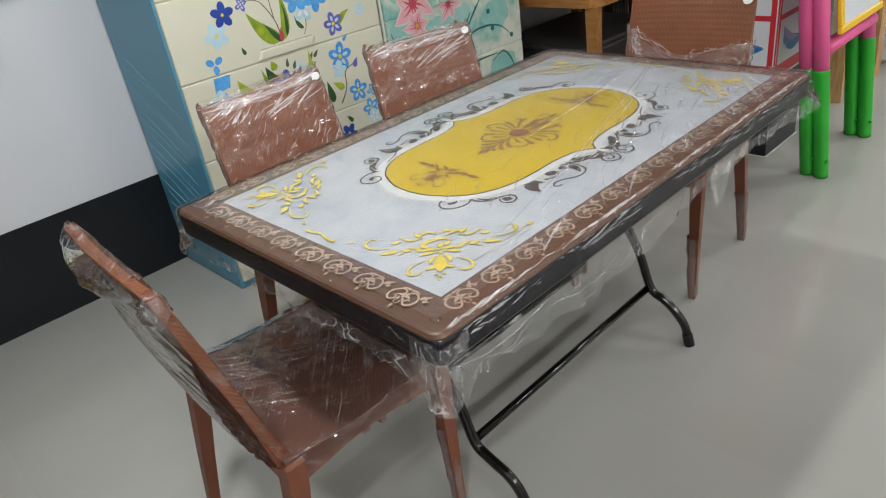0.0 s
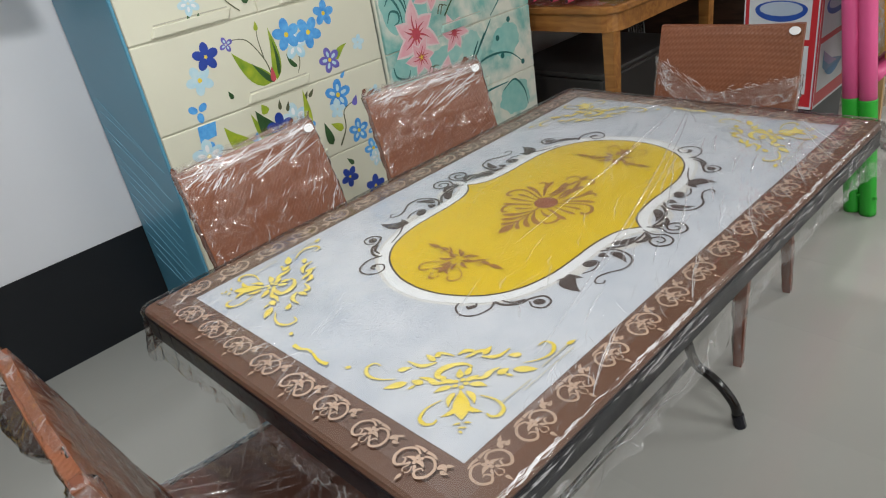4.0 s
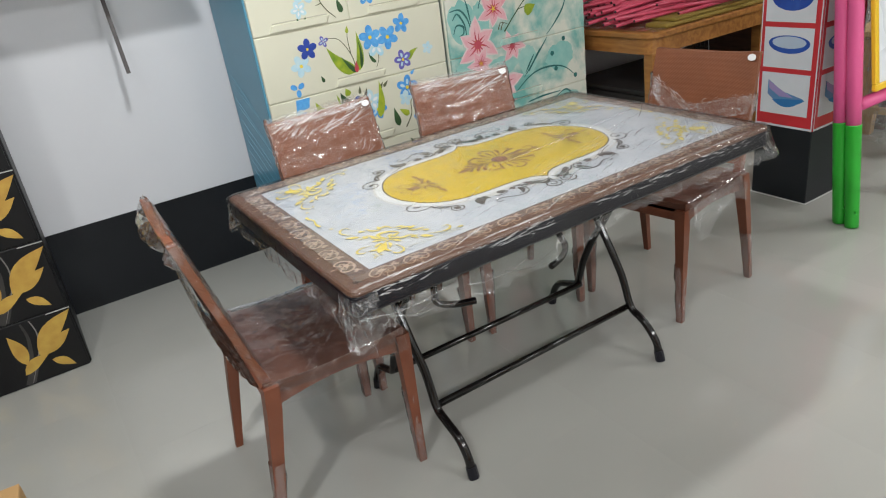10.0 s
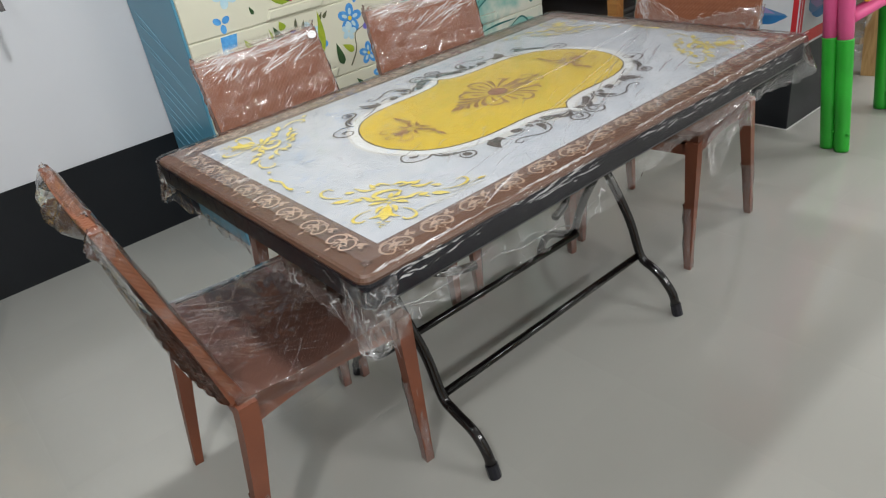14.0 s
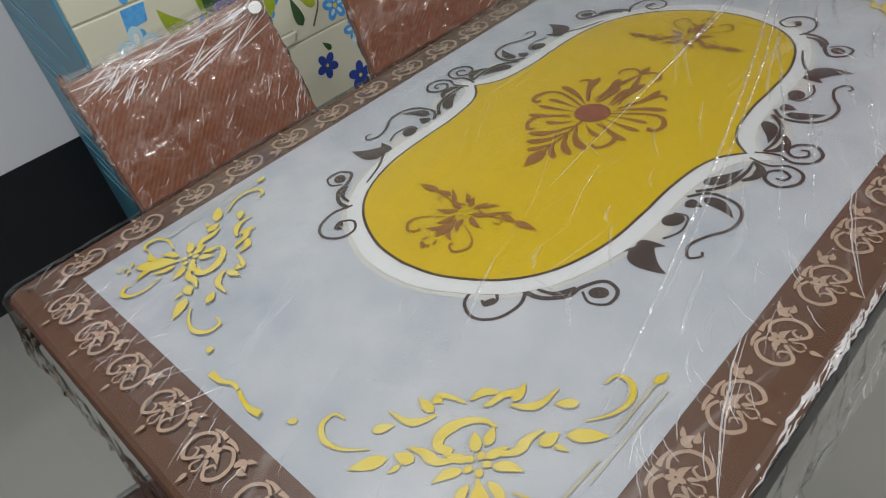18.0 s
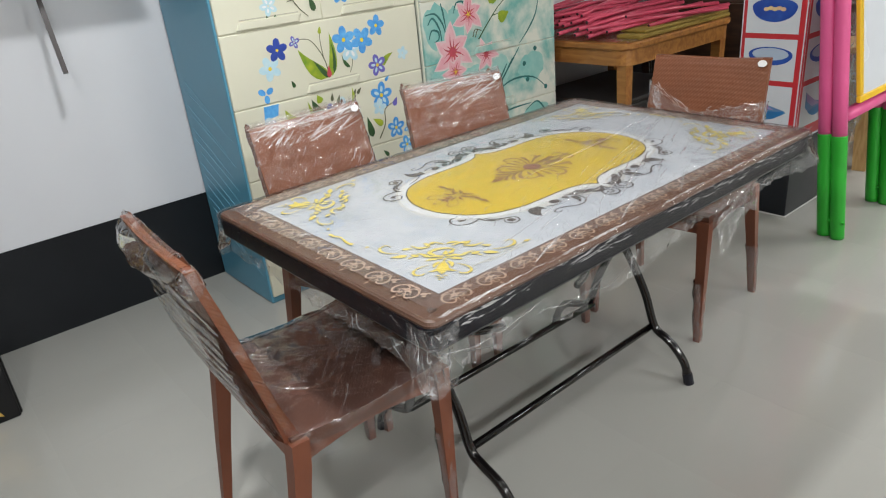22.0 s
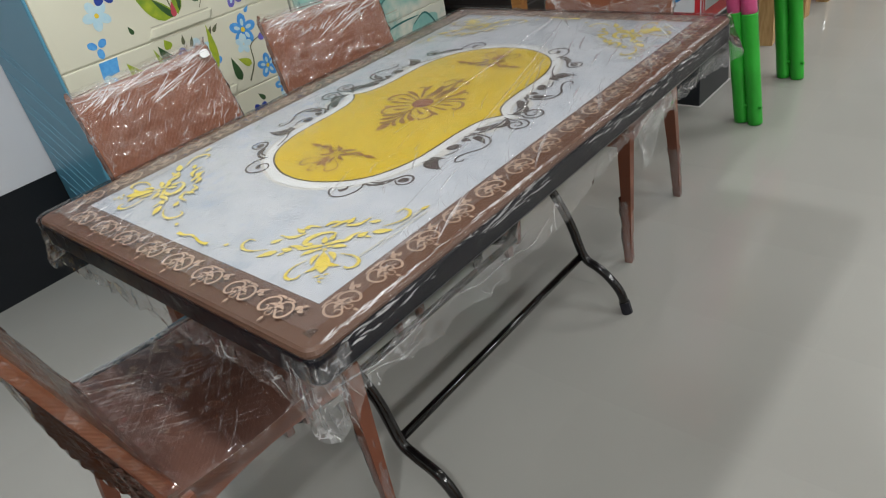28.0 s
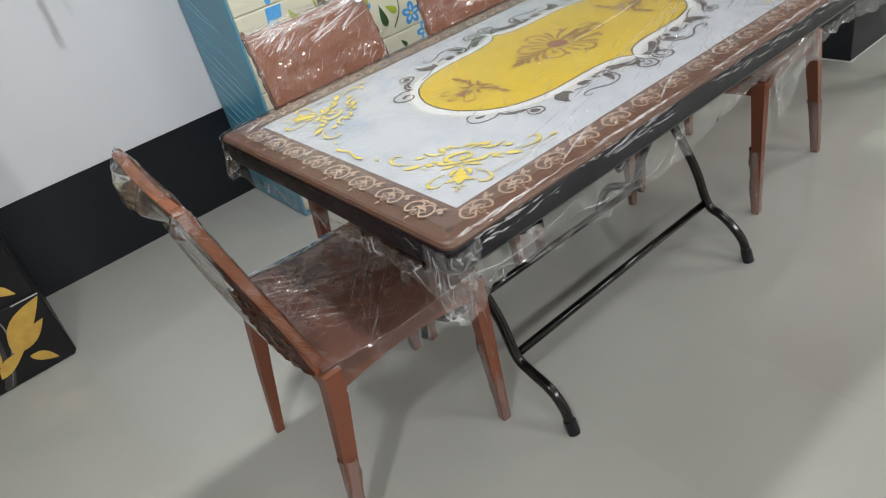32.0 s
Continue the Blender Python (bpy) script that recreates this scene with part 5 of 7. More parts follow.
for i in range(25):
    t = i / 24
    low = 0.345 + 0.035 * math.sin(5 * t) + 0.012 * noise.noise(Vector((t * 7, 2, 2)))
    flap.append([(-0.222 - 0.012 * s - 0.006 * ridge(t * 4, s * 3, 6.5), -0.15 + 0.34 * t, 0.446 - (0.446 - low) * s) for s in [k / 10 for k in range(11)]])
loft(flap, bm, caps=False, closed=False)
part("plastic_wrap", bm, M_FILM_SKIRT, CH4, "loose film hanging below the seat", smooth=True)
clump(CH1, 0.185, -0.262, 0.815, 0.026, 3.0, M_FILM_BUNCH, tall=1.0)
bm = bmesh.new()
pocket = []
for i in range(31):
    u = i / 30
    x = -0.212 + 0.36 * u
    sag = math.sin(math.pi * min(1, u * 0.9 + 0.16)) ** 0.7
    pocket.append([(x + 0.006 * noise.noise(Vector((u * 9, s, 4))), -0.254 - 0.045 * sag * math.sin(math.pi * s) - 0.006 * ridge(u * 4, s * 3, 1.5), 0.849 - 0.115 * sag * s + 0.006 * noise.noise(Vector((u * 12, s * 4, 8)))) for s in [k / 12 for k in range(13)]])
loft(pocket, bm, caps=False, closed=False)
part("plastic_wrap", bm, M_FILM_SKIRT, CH1, "loose pocket of film behind the backrest", smooth=True)
for ch, dx in ((CH2, -0.165), (CH3, -0.165), (CH4, -0.165)):
    tg = Ink(lambda x, y, h: (x, -0.2405 + 0.267 * (0.825 - y) + h, y), 0.0005)
    tg.disc(dx - 0.012, 0.825, 0.015, 0.011)
    tg.make("tag", M_WHITEP, ch, "small white oval sticker")
for n, ch in enumerate(chairs):
    for q, (lx, ly, top) in enumerate(((0.222, -0.222, 0.23), (-0.222, -0.222, 0.2), (0.192, 0.205, 0.25), (-0.192, 0.205, 0.22))):
        if (n, q) in ((0, 1), (3, 0)):
            continue
        rings = []
        for k in range(11):
            z = 0.003 + (top - 0.003) * k / 10
            w = 0.0150 + 0.006 * k / 10
            ring = []
            for s in range(12):
                a = 2 * math.pi * s / 12
                f = w * (1 + 0.28 * noise.noise(Vector((math.cos(a) * 2 + n, math.sin(a) * 2 + q, z * 25))))
                ring.append((lx - (0.006 * z / 0.2 if lx > 0 else -0.006 * z / 0.2) + f * math.cos(a), ly + (0.033 * z / 0.2 if ly < 0 else 0) + f * math.sin(a), z))
            rings.append(ring)
        part("plastic_wrap", loft(rings, caps=False), M_FILM_LEG, ch, "whitish film round the foot of a leg", smooth=True)

for ob in scene.objects:
    if ob.name.startswith(("film_", "plastic_wrap")):
        ob.visible_shadow = False

# ---------- painted flowers on the cream cabinets ----------
M_BLUE = material("mid_blue_paint", (0.03, 0.22, 0.62), 0.35, color2=(0.12, 0.42, 0.78), scale=60)
M_NAVY = material("deep_blue_paint", (0.02, 0.06, 0.36), 0.35, vary=0.3, scale=60)
M_PALE = material("pale_blue_paint", (0.36, 0.60, 0.72), 0.35, color2=(0.55, 0.68, 0.70), scale=50)
M_VIOLET = material("violet_paint", (0.16, 0.14, 0.52), 0.35, vary=0.3, scale=60)
M_LEAFY = material("yellow_green_paint", (0.40, 0.46, 0.03), 0.35, color2=(0.14, 0.27, 0.02), scale=30)
M_LEAFD = material("dark_green_paint", (0.035, 0.10, 0.03), 0.35, vary=0.3, scale=40)
M_STEM = material("stem_paint", (0.11, 0.12, 0.06), 0.4, vary=0.2)
M_PINK = material("pink_paint", (0.72, 0.30, 0.36), 0.35, color2=(0.74, 0.48, 0.50), scale=40)
M_LILYRIM = material("pale_pink_paint", (0.74, 0.58, 0.58), 0.35, vary=0.1, scale=40)
M_ROSE = material("rose_paint", (0.55, 0.07, 0.10), 0.35, vary=0.3, scale=40)
M_TEAL = material("dark_teal_paint", (0.02, 0.16, 0.15), 0.35, vary=0.3, scale=40)
M_TEALL = material("light_teal_paint", (0.20, 0.48, 0.44), 0.35, color2=(0.34, 0.56, 0.50), scale=25)
M_EYE = material("yellow_dot_paint", (0.75, 0.55, 0.04), 0.4)
LEAFY = (M_LEAFY, M_LEAFD, M_STEM, M_TEAL, M_TEALL)


def front_at(fronts, y, z):
    for f, a, b, z0, z1 in fronts:
        if a <= y <= b and z0 <= z <= z1:
            return f
    return min(fronts, key=lambda q: abs((q[1] + q[2]) / 2 - y) + abs((q[3] + q[4]) / 2 - z))[0]


class Paint:
    """Paint on a cabinet's fronts, kept by front and colour."""

    def __init__(self, fronts, xf):
        self.fronts, self.xf, self.inks, self.level = fronts, xf, {}, 0

    def ink(self, mat, y, z, lift=0):
        f = front_at(self.fronts, y, z)
        key = (f.name, mat.name)
        if key not in self.inks:
            self.level += 1
            self.inks[key] = (Ink(lambda u, v, h: (self.xf + h, u, v), 0.0006 + 0.00003 * self.level, 0.000002), mat, f)
        return self.inks[key][0]

    def flower(self, y, z, r, mat, petals=5, turn=0.0, eye=True):
        self.ink(mat, y, z).blossom(y, z, r, petals, turn, 0.72)
        inner = {M_BLUE: M_PALE, M_NAVY: M_BLUE, M_VIOLET: M_PALE, M_PALE: M_WHITEP}.get(mat)
        if inner:
            for k in range(petals):
                q = radians(turn + 360 * k / petals)
                self.ink(inner, y, z).disc(y + 0.46 * r * math.cos(q), z + 0.46 * r * math.sin(q), 0.24 * r, 0.13 * r, math.degrees(q), 8)
        if eye:
            self.ink(M_EYE, y, z).disc(y, z, r * 0.16)

    def leaf(self, mat, y, z, ang, l, w, bend=0.0):
        self.ink(mat, y, z).leaf(y, z, ang, l, w, bend)

    def line(self, mat, pts, w0, w1=None, mid=None):
        self.ink(mat, *pts[len(pts) // 2]).stroke(pts, w0, w1, 5, mid)

    def make(self):
        for ink, mat, f in self.inks.values():
            ink.make("painted_leaf" if mat in LEAFY else "painted_flower", mat, f)


p1 = Paint(fronts1, -1.235)


def forget_me_not(dy, dz):
    """The bunch that spreads over one drawer and the next."""
    p1.line(M_STEM, [(0.185 + dy, 0.842 + dz), (0.175 + dy, 0.91 + dz), (0.13 + dy, 0.985 + dz), (0.075 + dy, 1.0 + dz)], 0.005, 0.002)
    p1.line(M_STEM, [(0.172 + dy, 0.92 + dz), (0.168 + dy, 0.98 + dz), (0.172 + dy, 1.01 + dz)], 0.004, 0.002)
    p1.leaf(M_LEAFY, 0.182 + dy, 0.84 + dz, 133, 0.17, 0.055, 0.08)
    p1.leaf(M_LEAFD, 0.187 + dy, 0.838 + dz, 129, 0.10, 0.02, 0.02)
    p1.leaf(M_LEAFY, 0.2 + dy, 0.842 + dz, 86, 0.165, 0.036, -0.06)
    p1.leaf(M_LEAFD, 0.21 + dy, 0.85 + dz, 88, 0.12, 0.014, -0.06)
    p1.leaf(M_ROSE, 0.186 + dy, 0.838 + dz, 85, 0.05, 0.02)
    p1.leaf(M_LEAFY, 0.17 + dy, 1.005 + dz, 80, 0.03, 0.015)
    p1.flower(0.058 + dy, 0.992 + dz, 0.024, M_VIOLET, 4, 20, False)
    p1.flower(0.297 + dy, 0.93 + dz, 0.05, M_PALE, 5, 10, False)
    p1.flower(0.273 + dy, 0.968 + dz, 0.052, M_BLUE, 5, 20)
    p1.flower(0.357 + dy, 0.955 + dz, 0.052, M_BLUE, 5, 50)
    p1.flower(0.433 + dy, 0.999 + dz, 0.042, M_BLUE, 5, 80)
    p1.line(M_STEM, [(0.303 + dy, 0.92 + dz), (0.298 + dy, 0.87 + dz), (0.282 + dy, 0.84 + dz)], 0.004, 0.002)
    p1.leaf(M_LEAFD, 0.285 + dy, 0.86 + dz, 120, 0.06, 0.016, 0.1)
    p1.leaf(M_LEAFY, 0.44 + dy, 0.84 + dz, 35, 0.075, 0.026, 0.1)
    p1.flower(0.417 + dy, 0.846 + dz, 0.044, M_VIOLET, 5, 30)
    p1.flower(0.55 + dy, 0.872 + dz, 0.028, M_PALE, 5, 0, False)


forget_me_not(0, 0)
p1.flower(-0.017, 0.975, 0.043, M_NAVY, 5, 15)
p1.flower(-0.058, 0.915, 0.045, M_PALE, 5, 40)
p1.flower(-0.092, 0.828, 0.034, M_BLUE, 3, 30, False)
p1.leaf(M_LEAFD, 0.03, 0.83, 110, 0.03, 0.015)
# second drawer
p1.ink(M_BLUE, -0.085, 0.765).poly([(-0.118, 0.735), (-0.06, 0.742), (-0.05, 0.785), (-0.112, 0.785)])
p1.flower(-0.105, 0.688, 0.055, M_PALE, 5, 15, False)
p1.flower(-0.105, 0.688, 0.047, M_BLUE, 4, 60)
p1.line(M_STEM, [(-0.06, 0.69), (-0.01, 0.68), (0.04, 0.66)], 0.004, 0.002)
p1.leaf(M_LEAFY, 0.05, 0.655, 128, 0.13, 0.06, 0.1)
p1.flower(0.075, 0.66, 0.045, M_BLUE, 5, 10)
p1.leaf(M_LEAFD, 0.165, 0.63, 118, 0.16, 0.075, 0.05)
p1.leaf(M_LEAFY, 0.13, 0.63, 113, 0.15, 0.035, 0.05)
p1.leaf(M_LEAFY, 0.26, 0.62, 83, 0.165, 0.036, -0.06)
p1.leaf(M_LEAFY, 0.13, 0.75, 110, 0.036, 0.03)
p1.flower(0.226, 0.7, 0.055, M_PALE, 5, 20, False)
p1.flower(0.255, 0.66, 0.045, M_BLUE, 5, 70)
p1.flower(0.165, 0.688, 0.052, M_NAVY, 5, 15)
for k, (y, z) in enumerate([(0.18, 0.765), (0.205, 0.752), (0.28, 0.765), (0.3, 0.77)]):
    p1.leaf(M_STEM, y, z - 0.02, 80 - 12 * k, 0.035, 0.014)
p1.flower(0.418, 0.722, 0.055, M_BLUE, 5, 10)
p1.flower(0.402, 0.675, 0.034, M_PALE, 5, 0, False)
p1.leaf(M_BLUE, 0.445, 0.775, 40, 0.03, 0.014)
p1.line(M_STEM, [(0.383, 0.545), (0.42, 0.6), (0.428, 0.66), (0.47, 0.68)], 0.006, 0.003)
p1.leaf(M_LEAFY, 0.41, 0.6, 145, 0.06, 0.028)
p1.leaf(M_LEAFD, 0.35, 0.56, 100, 0.09, 0.032)
p1.leaf(M_VIOLET, 0.475, 0.665, 60, 0.04, 0.024)
p1.flower(0.474, 0.572, 0.045, M_BLUE, 5, 15)
p1.flower(0.54, 0.555, 0.026, M_BLUE, 4, 15, False)
p1.flower(0.58, 0.68, 0.03, M_PALE, 5, 0, False)
# third drawer
p1.flower(0.521, 0.485, 0.042, M_BLUE, 5, 30)
p1.flower(0.53, 0.447, 0.035, M_PALE, 5, 30, False)
p1.flower(0.495, 0.34, 0.046, M_NAVY, 5, 10)
p1.flower(0.389, 0.42, 0.04, M_NAVY, 5, 50)
p1.leaf(M_LEAFD, 0.42, 0.46, 130, 0.04, 0.018)
p1.flower(0.1, 0.44, 0.05, M_BLUE, 5, 0)
p1.leaf(M_LEAFY, 0.2, 0.3, 100, 0.16, 0.05)
# upper drawers
p1.flower(0.012, 1.2, 0.055, M_PALE, 5, 10, False)
p1.flower(0.0, 1.255, 0.04, M_PALE, 5, 40)
p1.flower(-0.02, 1.13, 0.035, M_PALE, 5, 40, False)
p1.flower(0.078, 1.235, 0.058, M_BLUE, 5, 20)
p1.line(M_STEM, [(0.085, 1.2), (0.075, 1.155), (0.1, 1.11), (0.135, 1.075)], 0.005, 0.003)
p1.line(M_STEM, [(0.082, 1.14), (0.055, 1.135)], 0.004, 0.002)
p1.leaf(M_LEAFY, 0.155, 1.185, 80, 0.085, 0.03)
p1.leaf(M_LEAFD, 0.165, 1.09, 105, 0.06, 0.025)
p1.flower(-0.166, 1.275, 0.03, M_TEALL, 4, 0, False)
p1.leaf(M_LEAFD, -0.03, 1.075, 100, 0.026, 0.016)
p1.leaf(M_LEAFD, -0.005, 1.075, 75, 0.026, 0.016)
p1.flower(0.286, 1.14, 0.04, M_BLUE, 5, 15)
p1.leaf(M_LEAFY, 0.345, 1.13, 78, 0.09, 0.03)
p1.flower(0.51, 1.265, 0.055, M_BLUE, 5, 15)
p1.flower(0.575, 1.22, 0.03, M_PALE, 5, 15, False)
p1.flower(0.585, 1.185, 0.05, M_BLUE, 4, 30)
p1.leaf(M_LEAFD, 0.57, 1.29, 60, 0.04, 0.03)
p1.flower(0.27, 1.29, 0.026, M_PINK, 5, 0)
p1.make()

p2 = Paint(fronts2, -1.235)


def lily(y, z, r, turn):
    r = r * 1.15
    rim, ink, red = p2.ink(M_LILYRIM, y, z), p2.ink(M_PINK, y, z), p2.ink(M_ROSE, y, z)
    for k in range(6):
        size = r * (1 if k % 2 else 0.82)
        rim.leaf(y, z, turn + 60 * k, size * 1.06, r * 0.56, 0.06, 0.75)
    for k in range(6):
        size = r * (1 if k % 2 else 0.82)
        ink.leaf(y, z, turn + 60 * k, size, r * 0.44, 0.06, 0.7)
        red.leaf(y, z, turn + 60 * k + 6, size * 0.62, r * 0.07, 0.08)
        red.leaf(y, z, turn + 60 * k - 8, size * 0.45, r * 0.06, -0.08)
    red.disc(y, z, r * 0.17)
    eye = p2.ink(M_EYE, y, z)
    for k in range(5):
        eye.leaf(y, z, turn + 72 * k + 20, r * 0.22, r * 0.05)


for y, z, ry, rz in [(0.75, 0.95, 0.07, 0.09), (0.72, 1.16, 0.05, 0.07), (0.86, 1.17, 0.10, 0.07), (0.74, 0.7, 0.06, 0.07), (0.95, 0.7, 0.10, 0.05), (1.12, 0.7, 0.06, 0.07), (1.33, 0.68, 0.09, 0.07), (0.72, 0.42, 0.04, 0.09), (1.36, 0.42, 0.1, 0.08), (0.86, 0.9, 0.05, 0.12)]:
    rr = [(y + ry * (1 + 0.35 * noise.noise(Vector((math.cos(a) * 2, math.sin(a) * 2, y * 9)))) * math.cos(a), z + rz * (1 + 0.35 * noise.noise(Vector((math.cos(a) * 2, math.sin(a) * 2, z * 9)))) * math.sin(a)) for a in (2 * math.pi * k / 28 for k in range(28))]
    p2.ink(M_TEALL, y, z).poly([(max(0.673, u), v) for u, v in rr])
for pts in [[(0.69, 1.0), (0.745, 1.0), (0.785, 0.95), (0.8, 0.88)], [(0.7, 0.96), (0.73, 0.985), (0.765, 0.93), (0.77, 0.87)], [(0.7, 0.9), (0.72, 0.935), (0.755, 0.925), (0.755, 0.895), (0.73, 0.885)], [(0.78, 1.04), (0.79, 1.0), (0.8, 0.93)], [(0.85, 0.99), (0.87, 1.03), (0.91, 1.03), (0.9, 1.0), (0.875, 1.0)], [(0.69, 0.74), (0.7, 0.7), (0.75, 0.68), (0.77, 0.71)], [(1.0, 0.535), (1.13, 0.62), (1.24, 0.64), (1.35, 0.62), (1.43, 0.56)], [(1.395, 1.0), (1.37, 0.92), (1.31, 0.85), (1.25, 0.8)], [(1.25, 0.785), (1.18, 0.71), (1.09, 0.62)], [(1.16, 0.72), (1.1, 0.64)], [(1.2, 0.74), (1.12, 0.64)], [(1.28, 0.47), (1.36, 0.5), (1.42, 0.44), (1.44, 0.36)], [(1.1, 0.49), (1.2, 0.5), (1.32, 0.5)]]:
    p2.line(M_TEAL, pts, 0.004, 0.003, mid=0.010)
for y, z in [(1.36, 0.76), (1.28, 0.7), (1.43, 0.56), (1.3, 0.62)]:
    p2.ink(M_TEAL, y, z).disc(y, z, 0.012)
p2.line(M_LEAFD, [(0.99, 0.86), (1.05, 0.92), (1.13, 0.99), (1.22, 1.04)], 0.008, 0.003)
p2.line(M_LEAFD, [(1.08, 0.95), (1.12, 0.955)], 0.005, 0.003)
for y, z, a in [(1.094, 1.0, 100), (1.12, 0.93, 20), (1.215, 1.015, 35)]:
    p2.leaf(M_LEAFY, y, z, a, 0.075, 0.055)
    p2.leaf(M_LEAFD, y, z, a + 4, 0.07, 0.012, 0.05)
p2.leaf(M_LEAFY, 1.18, 1.085, 75, 0.08, 0.04)
p2.leaf(M_LEAFY, 1.3, 1.1, 35, 0.07, 0.04)
p2.line(M_LEAFD, [(1.08, 1.075), (1.09, 1.1), (1.085, 1.13)], 0.007, 0.002)
p2.line(M_LEAFD, [(1.14, 1.075), (1.15, 1.11)], 0.007, 0.002)
lily(0.936, 0.975, 0.085, 20)
lily(0.828, 0.83, 0.11, 30)
lily(0.836, 0.74, 0.07, 0)
lily(1.03, 0.785, 0.07, 50)
lily(0.95, 0.6, 0.115, 75)
for y, z in [(0.86, 0.66), (0.97, 0.87), (0.88, 0.66), (0.955, 0.875)]:
    p2.line(M_STEM, [(y, z), (y + 0.015, z + 0.03), (y + 0.04, z + 0.025)], 0.006, 0.003)
p2.make()

# ---------- golden leaves on the black cabinet ----------
M_GOLDL = material("gold_leaf_print", (0.55, 0.36, 0.07), 0.4, color2=(0.40, 0.22, 0.04), scale=30)
M_GOLDB = material("bright_gold_print", (0.62, 0.46, 0.05), 0.4, vary=0.25, scale=40)
M_GREYS = material("grey_stem_print", (0.040, 0.037, 0.036), 0.4, vary=0.4, scale=30)
M_SILVERS = material("silver_stem_print", (0.22, 0.21, 0.20), 0.4, vary=0.3)
M_PULL_HIGHLIGHT = material("silver_slit", (0.6, 0.6, 0.6), 0.3, metal=0.8)
for f, a, b, z0, z1 in fronts3:
    for what, mat in enumerate((M_GREYS, M_SILVERS, M_GOLDL, M_GOLDB)):
        ink = Ink(lambda u, v, h: (-1.21 + h, u, v), 0.0006 + 0.0003 * what, 0.000004)
        ink.m = Matrix(((1, 0, 0.004), (0, 1, z0 - 0.006), (0, 0, 1)))
        if what == 0:
            ink.stroke([(-1.392, 0.012), (-1.362, 0.08), (-1.345, 0.14), (-1.335, 0.20), (-1.342, 0.258)], 0.022, 0.007)
            ink.stroke([(-1.375, 0.014), (-1.345, 0.07), (-1.33, 0.12)], 0.012, 0.003)
        if what == 1:
            ink.stroke([(-1.379, 0.014), (-1.345, 0.08), (-1.316, 0.14), (-1.303, 0.205), (-1.312, 0.26)], 0.002, 0.004, mid=0.0055)
        if what == 2:
            ink.leaf(-1.323, 0.116, 43, 0.203, 0.068, 0.06, 0.85)
            ink.leaf(-1.322, 0.113, 28, 0.140, 0.050, -0.03, 0.85)
            ink.leaf(-1.371, 0.093, 101, 0.136, 0.047, -0.05, 0.8)
            ink.leaf(-1.390, 0.056, 29, 0.112, 0.042, 0.08, 0.8)
            ink.leaf(-1.291, 0.081, -37, 0.087, 0.033, 0.05, 0.8)
        if what == 3:
            ink.leaf(-1.555, 0.067, -3, 0.077, 0.032, 0.05, 0.8)
            ink.leaf(-1.527, 0.072, 36, 0.072, 0.038, 0.08, 0.9)
            ink.leaf(-1.586, 0.213, -26, 0.089, 0.033, 0.06, 0.8)
            ink.leaf(-1.653, 0.110, 22, 0.064, 0.026, 0.05, 0.8)
        ink.make("printed_leaf" if what > 1 else "printed_stem", mat, f)
    # Silver strip put in for the highlight at the drawer's handle.
    part("pull_slit", box(-1.211, -1.2085, -1.25, -1.168, z1 - 0.008, z1 - 0.0045), M_PULL_HIGHLIGHT, f, "thin silvery slit")

# ---------- wall shelf with a pink carton ----------
M_PINKBOX = material("magenta_card", (0.50, 0.05, 0.16), 0.35, vary=0.15)
M_STEEL = material("grey_steel", (0.20, 0.19, 0.19), 0.35, metal=0.7, vary=0.2)
M_DARKBR = material("dark_bracket_paint", (0.035, 0.025, 0.025), 0.35, vary=0.3)
shelf = thing("wall_shelf", "grey steel wall shelf on dark brackets", "shelf")
part("board", box(-1.715, -1.38, -1.6, -0.33, 1.425, 1.45, 0.003), M_STEEL, shelf)
for y in (-0.66, -1.5):
    part("bracket", tube([(-1.57, y, 0.985), (-1.675, y, 1.35), (-1.69, y, 1.42)], 0.011, 4), M_DARKBR, shelf)
carton = thing("carton", "magenta printed carton lying on the shelf", "box")
part("carton_body", box(-1.70, -1.43, -1.25, -0.36, 1.4505, 1.60, 0.003), M_PINKBOX, carton)
ink = Ink(lambda u, v, h: (-1.43 + h, u, v), 0.001)
for k in range(7):
    ink.poly([(-1.2 + 0.11 * k, 1.475), (-1.13 + 0.11 * k, 1.475), (-1.12 + 0.11 * k, 1.505), (-1.19 + 0.11 * k, 1.505)])
ink.make("printed_bar", M_WHITEP, carton, "white bars for the lettering")
strip = thing("wall_trim", "thin metal edge strip on the white wall", "trim")
part("edge_strip", box(-1.719, -1.712, -1.192, -1.176, 0.385, 1.11), M_STEEL, strip)

# ---------- pillar with basin posters ----------
M_PALEEDGE = material("pale_sealant", (0.6, 0.6, 0.58), 0.5, vary=0.2)
pil = thing("display_pillar", "square pillar with black foot and red basin posters", "pillar")
part("foot", box(-0.395, -0.122, 1.77, 2.10, 0, 0.352, 0.004), M_BAND, pil, "black painted foot")
part("foot_edge", box(-0.401, -0.116, 1.764, 2.106, 0, 0.003), M_PALEEDGE, pil, "pale sealant line round the foot")
part("core", box(-0.393, -0.124, 1.772, 2.098, 0.352, CEIL), M_WALL, pil)
M_RED = material("red_print", (0.55, 0.025, 0.035), 0.35, vary=0.12, scale=8)
M_PHOTO = material("white_photo_print", (0.60, 0.62, 0.66), 0.35, vary=0.06)
M_BASIN = material("blue_basin_print", (0.012, 0.05, 0.30), 0.3, color2=(0.03, 0.11, 0.45), scale=20)
M_BASINL = material("pale_basin_print", (0.42, 0.50, 0.62), 0.3, vary=0.1)
M_BASINT = material("blue_basin_shade_print", (0.025, 0.17, 0.42), 0.3, vary=0.2, scale=9)
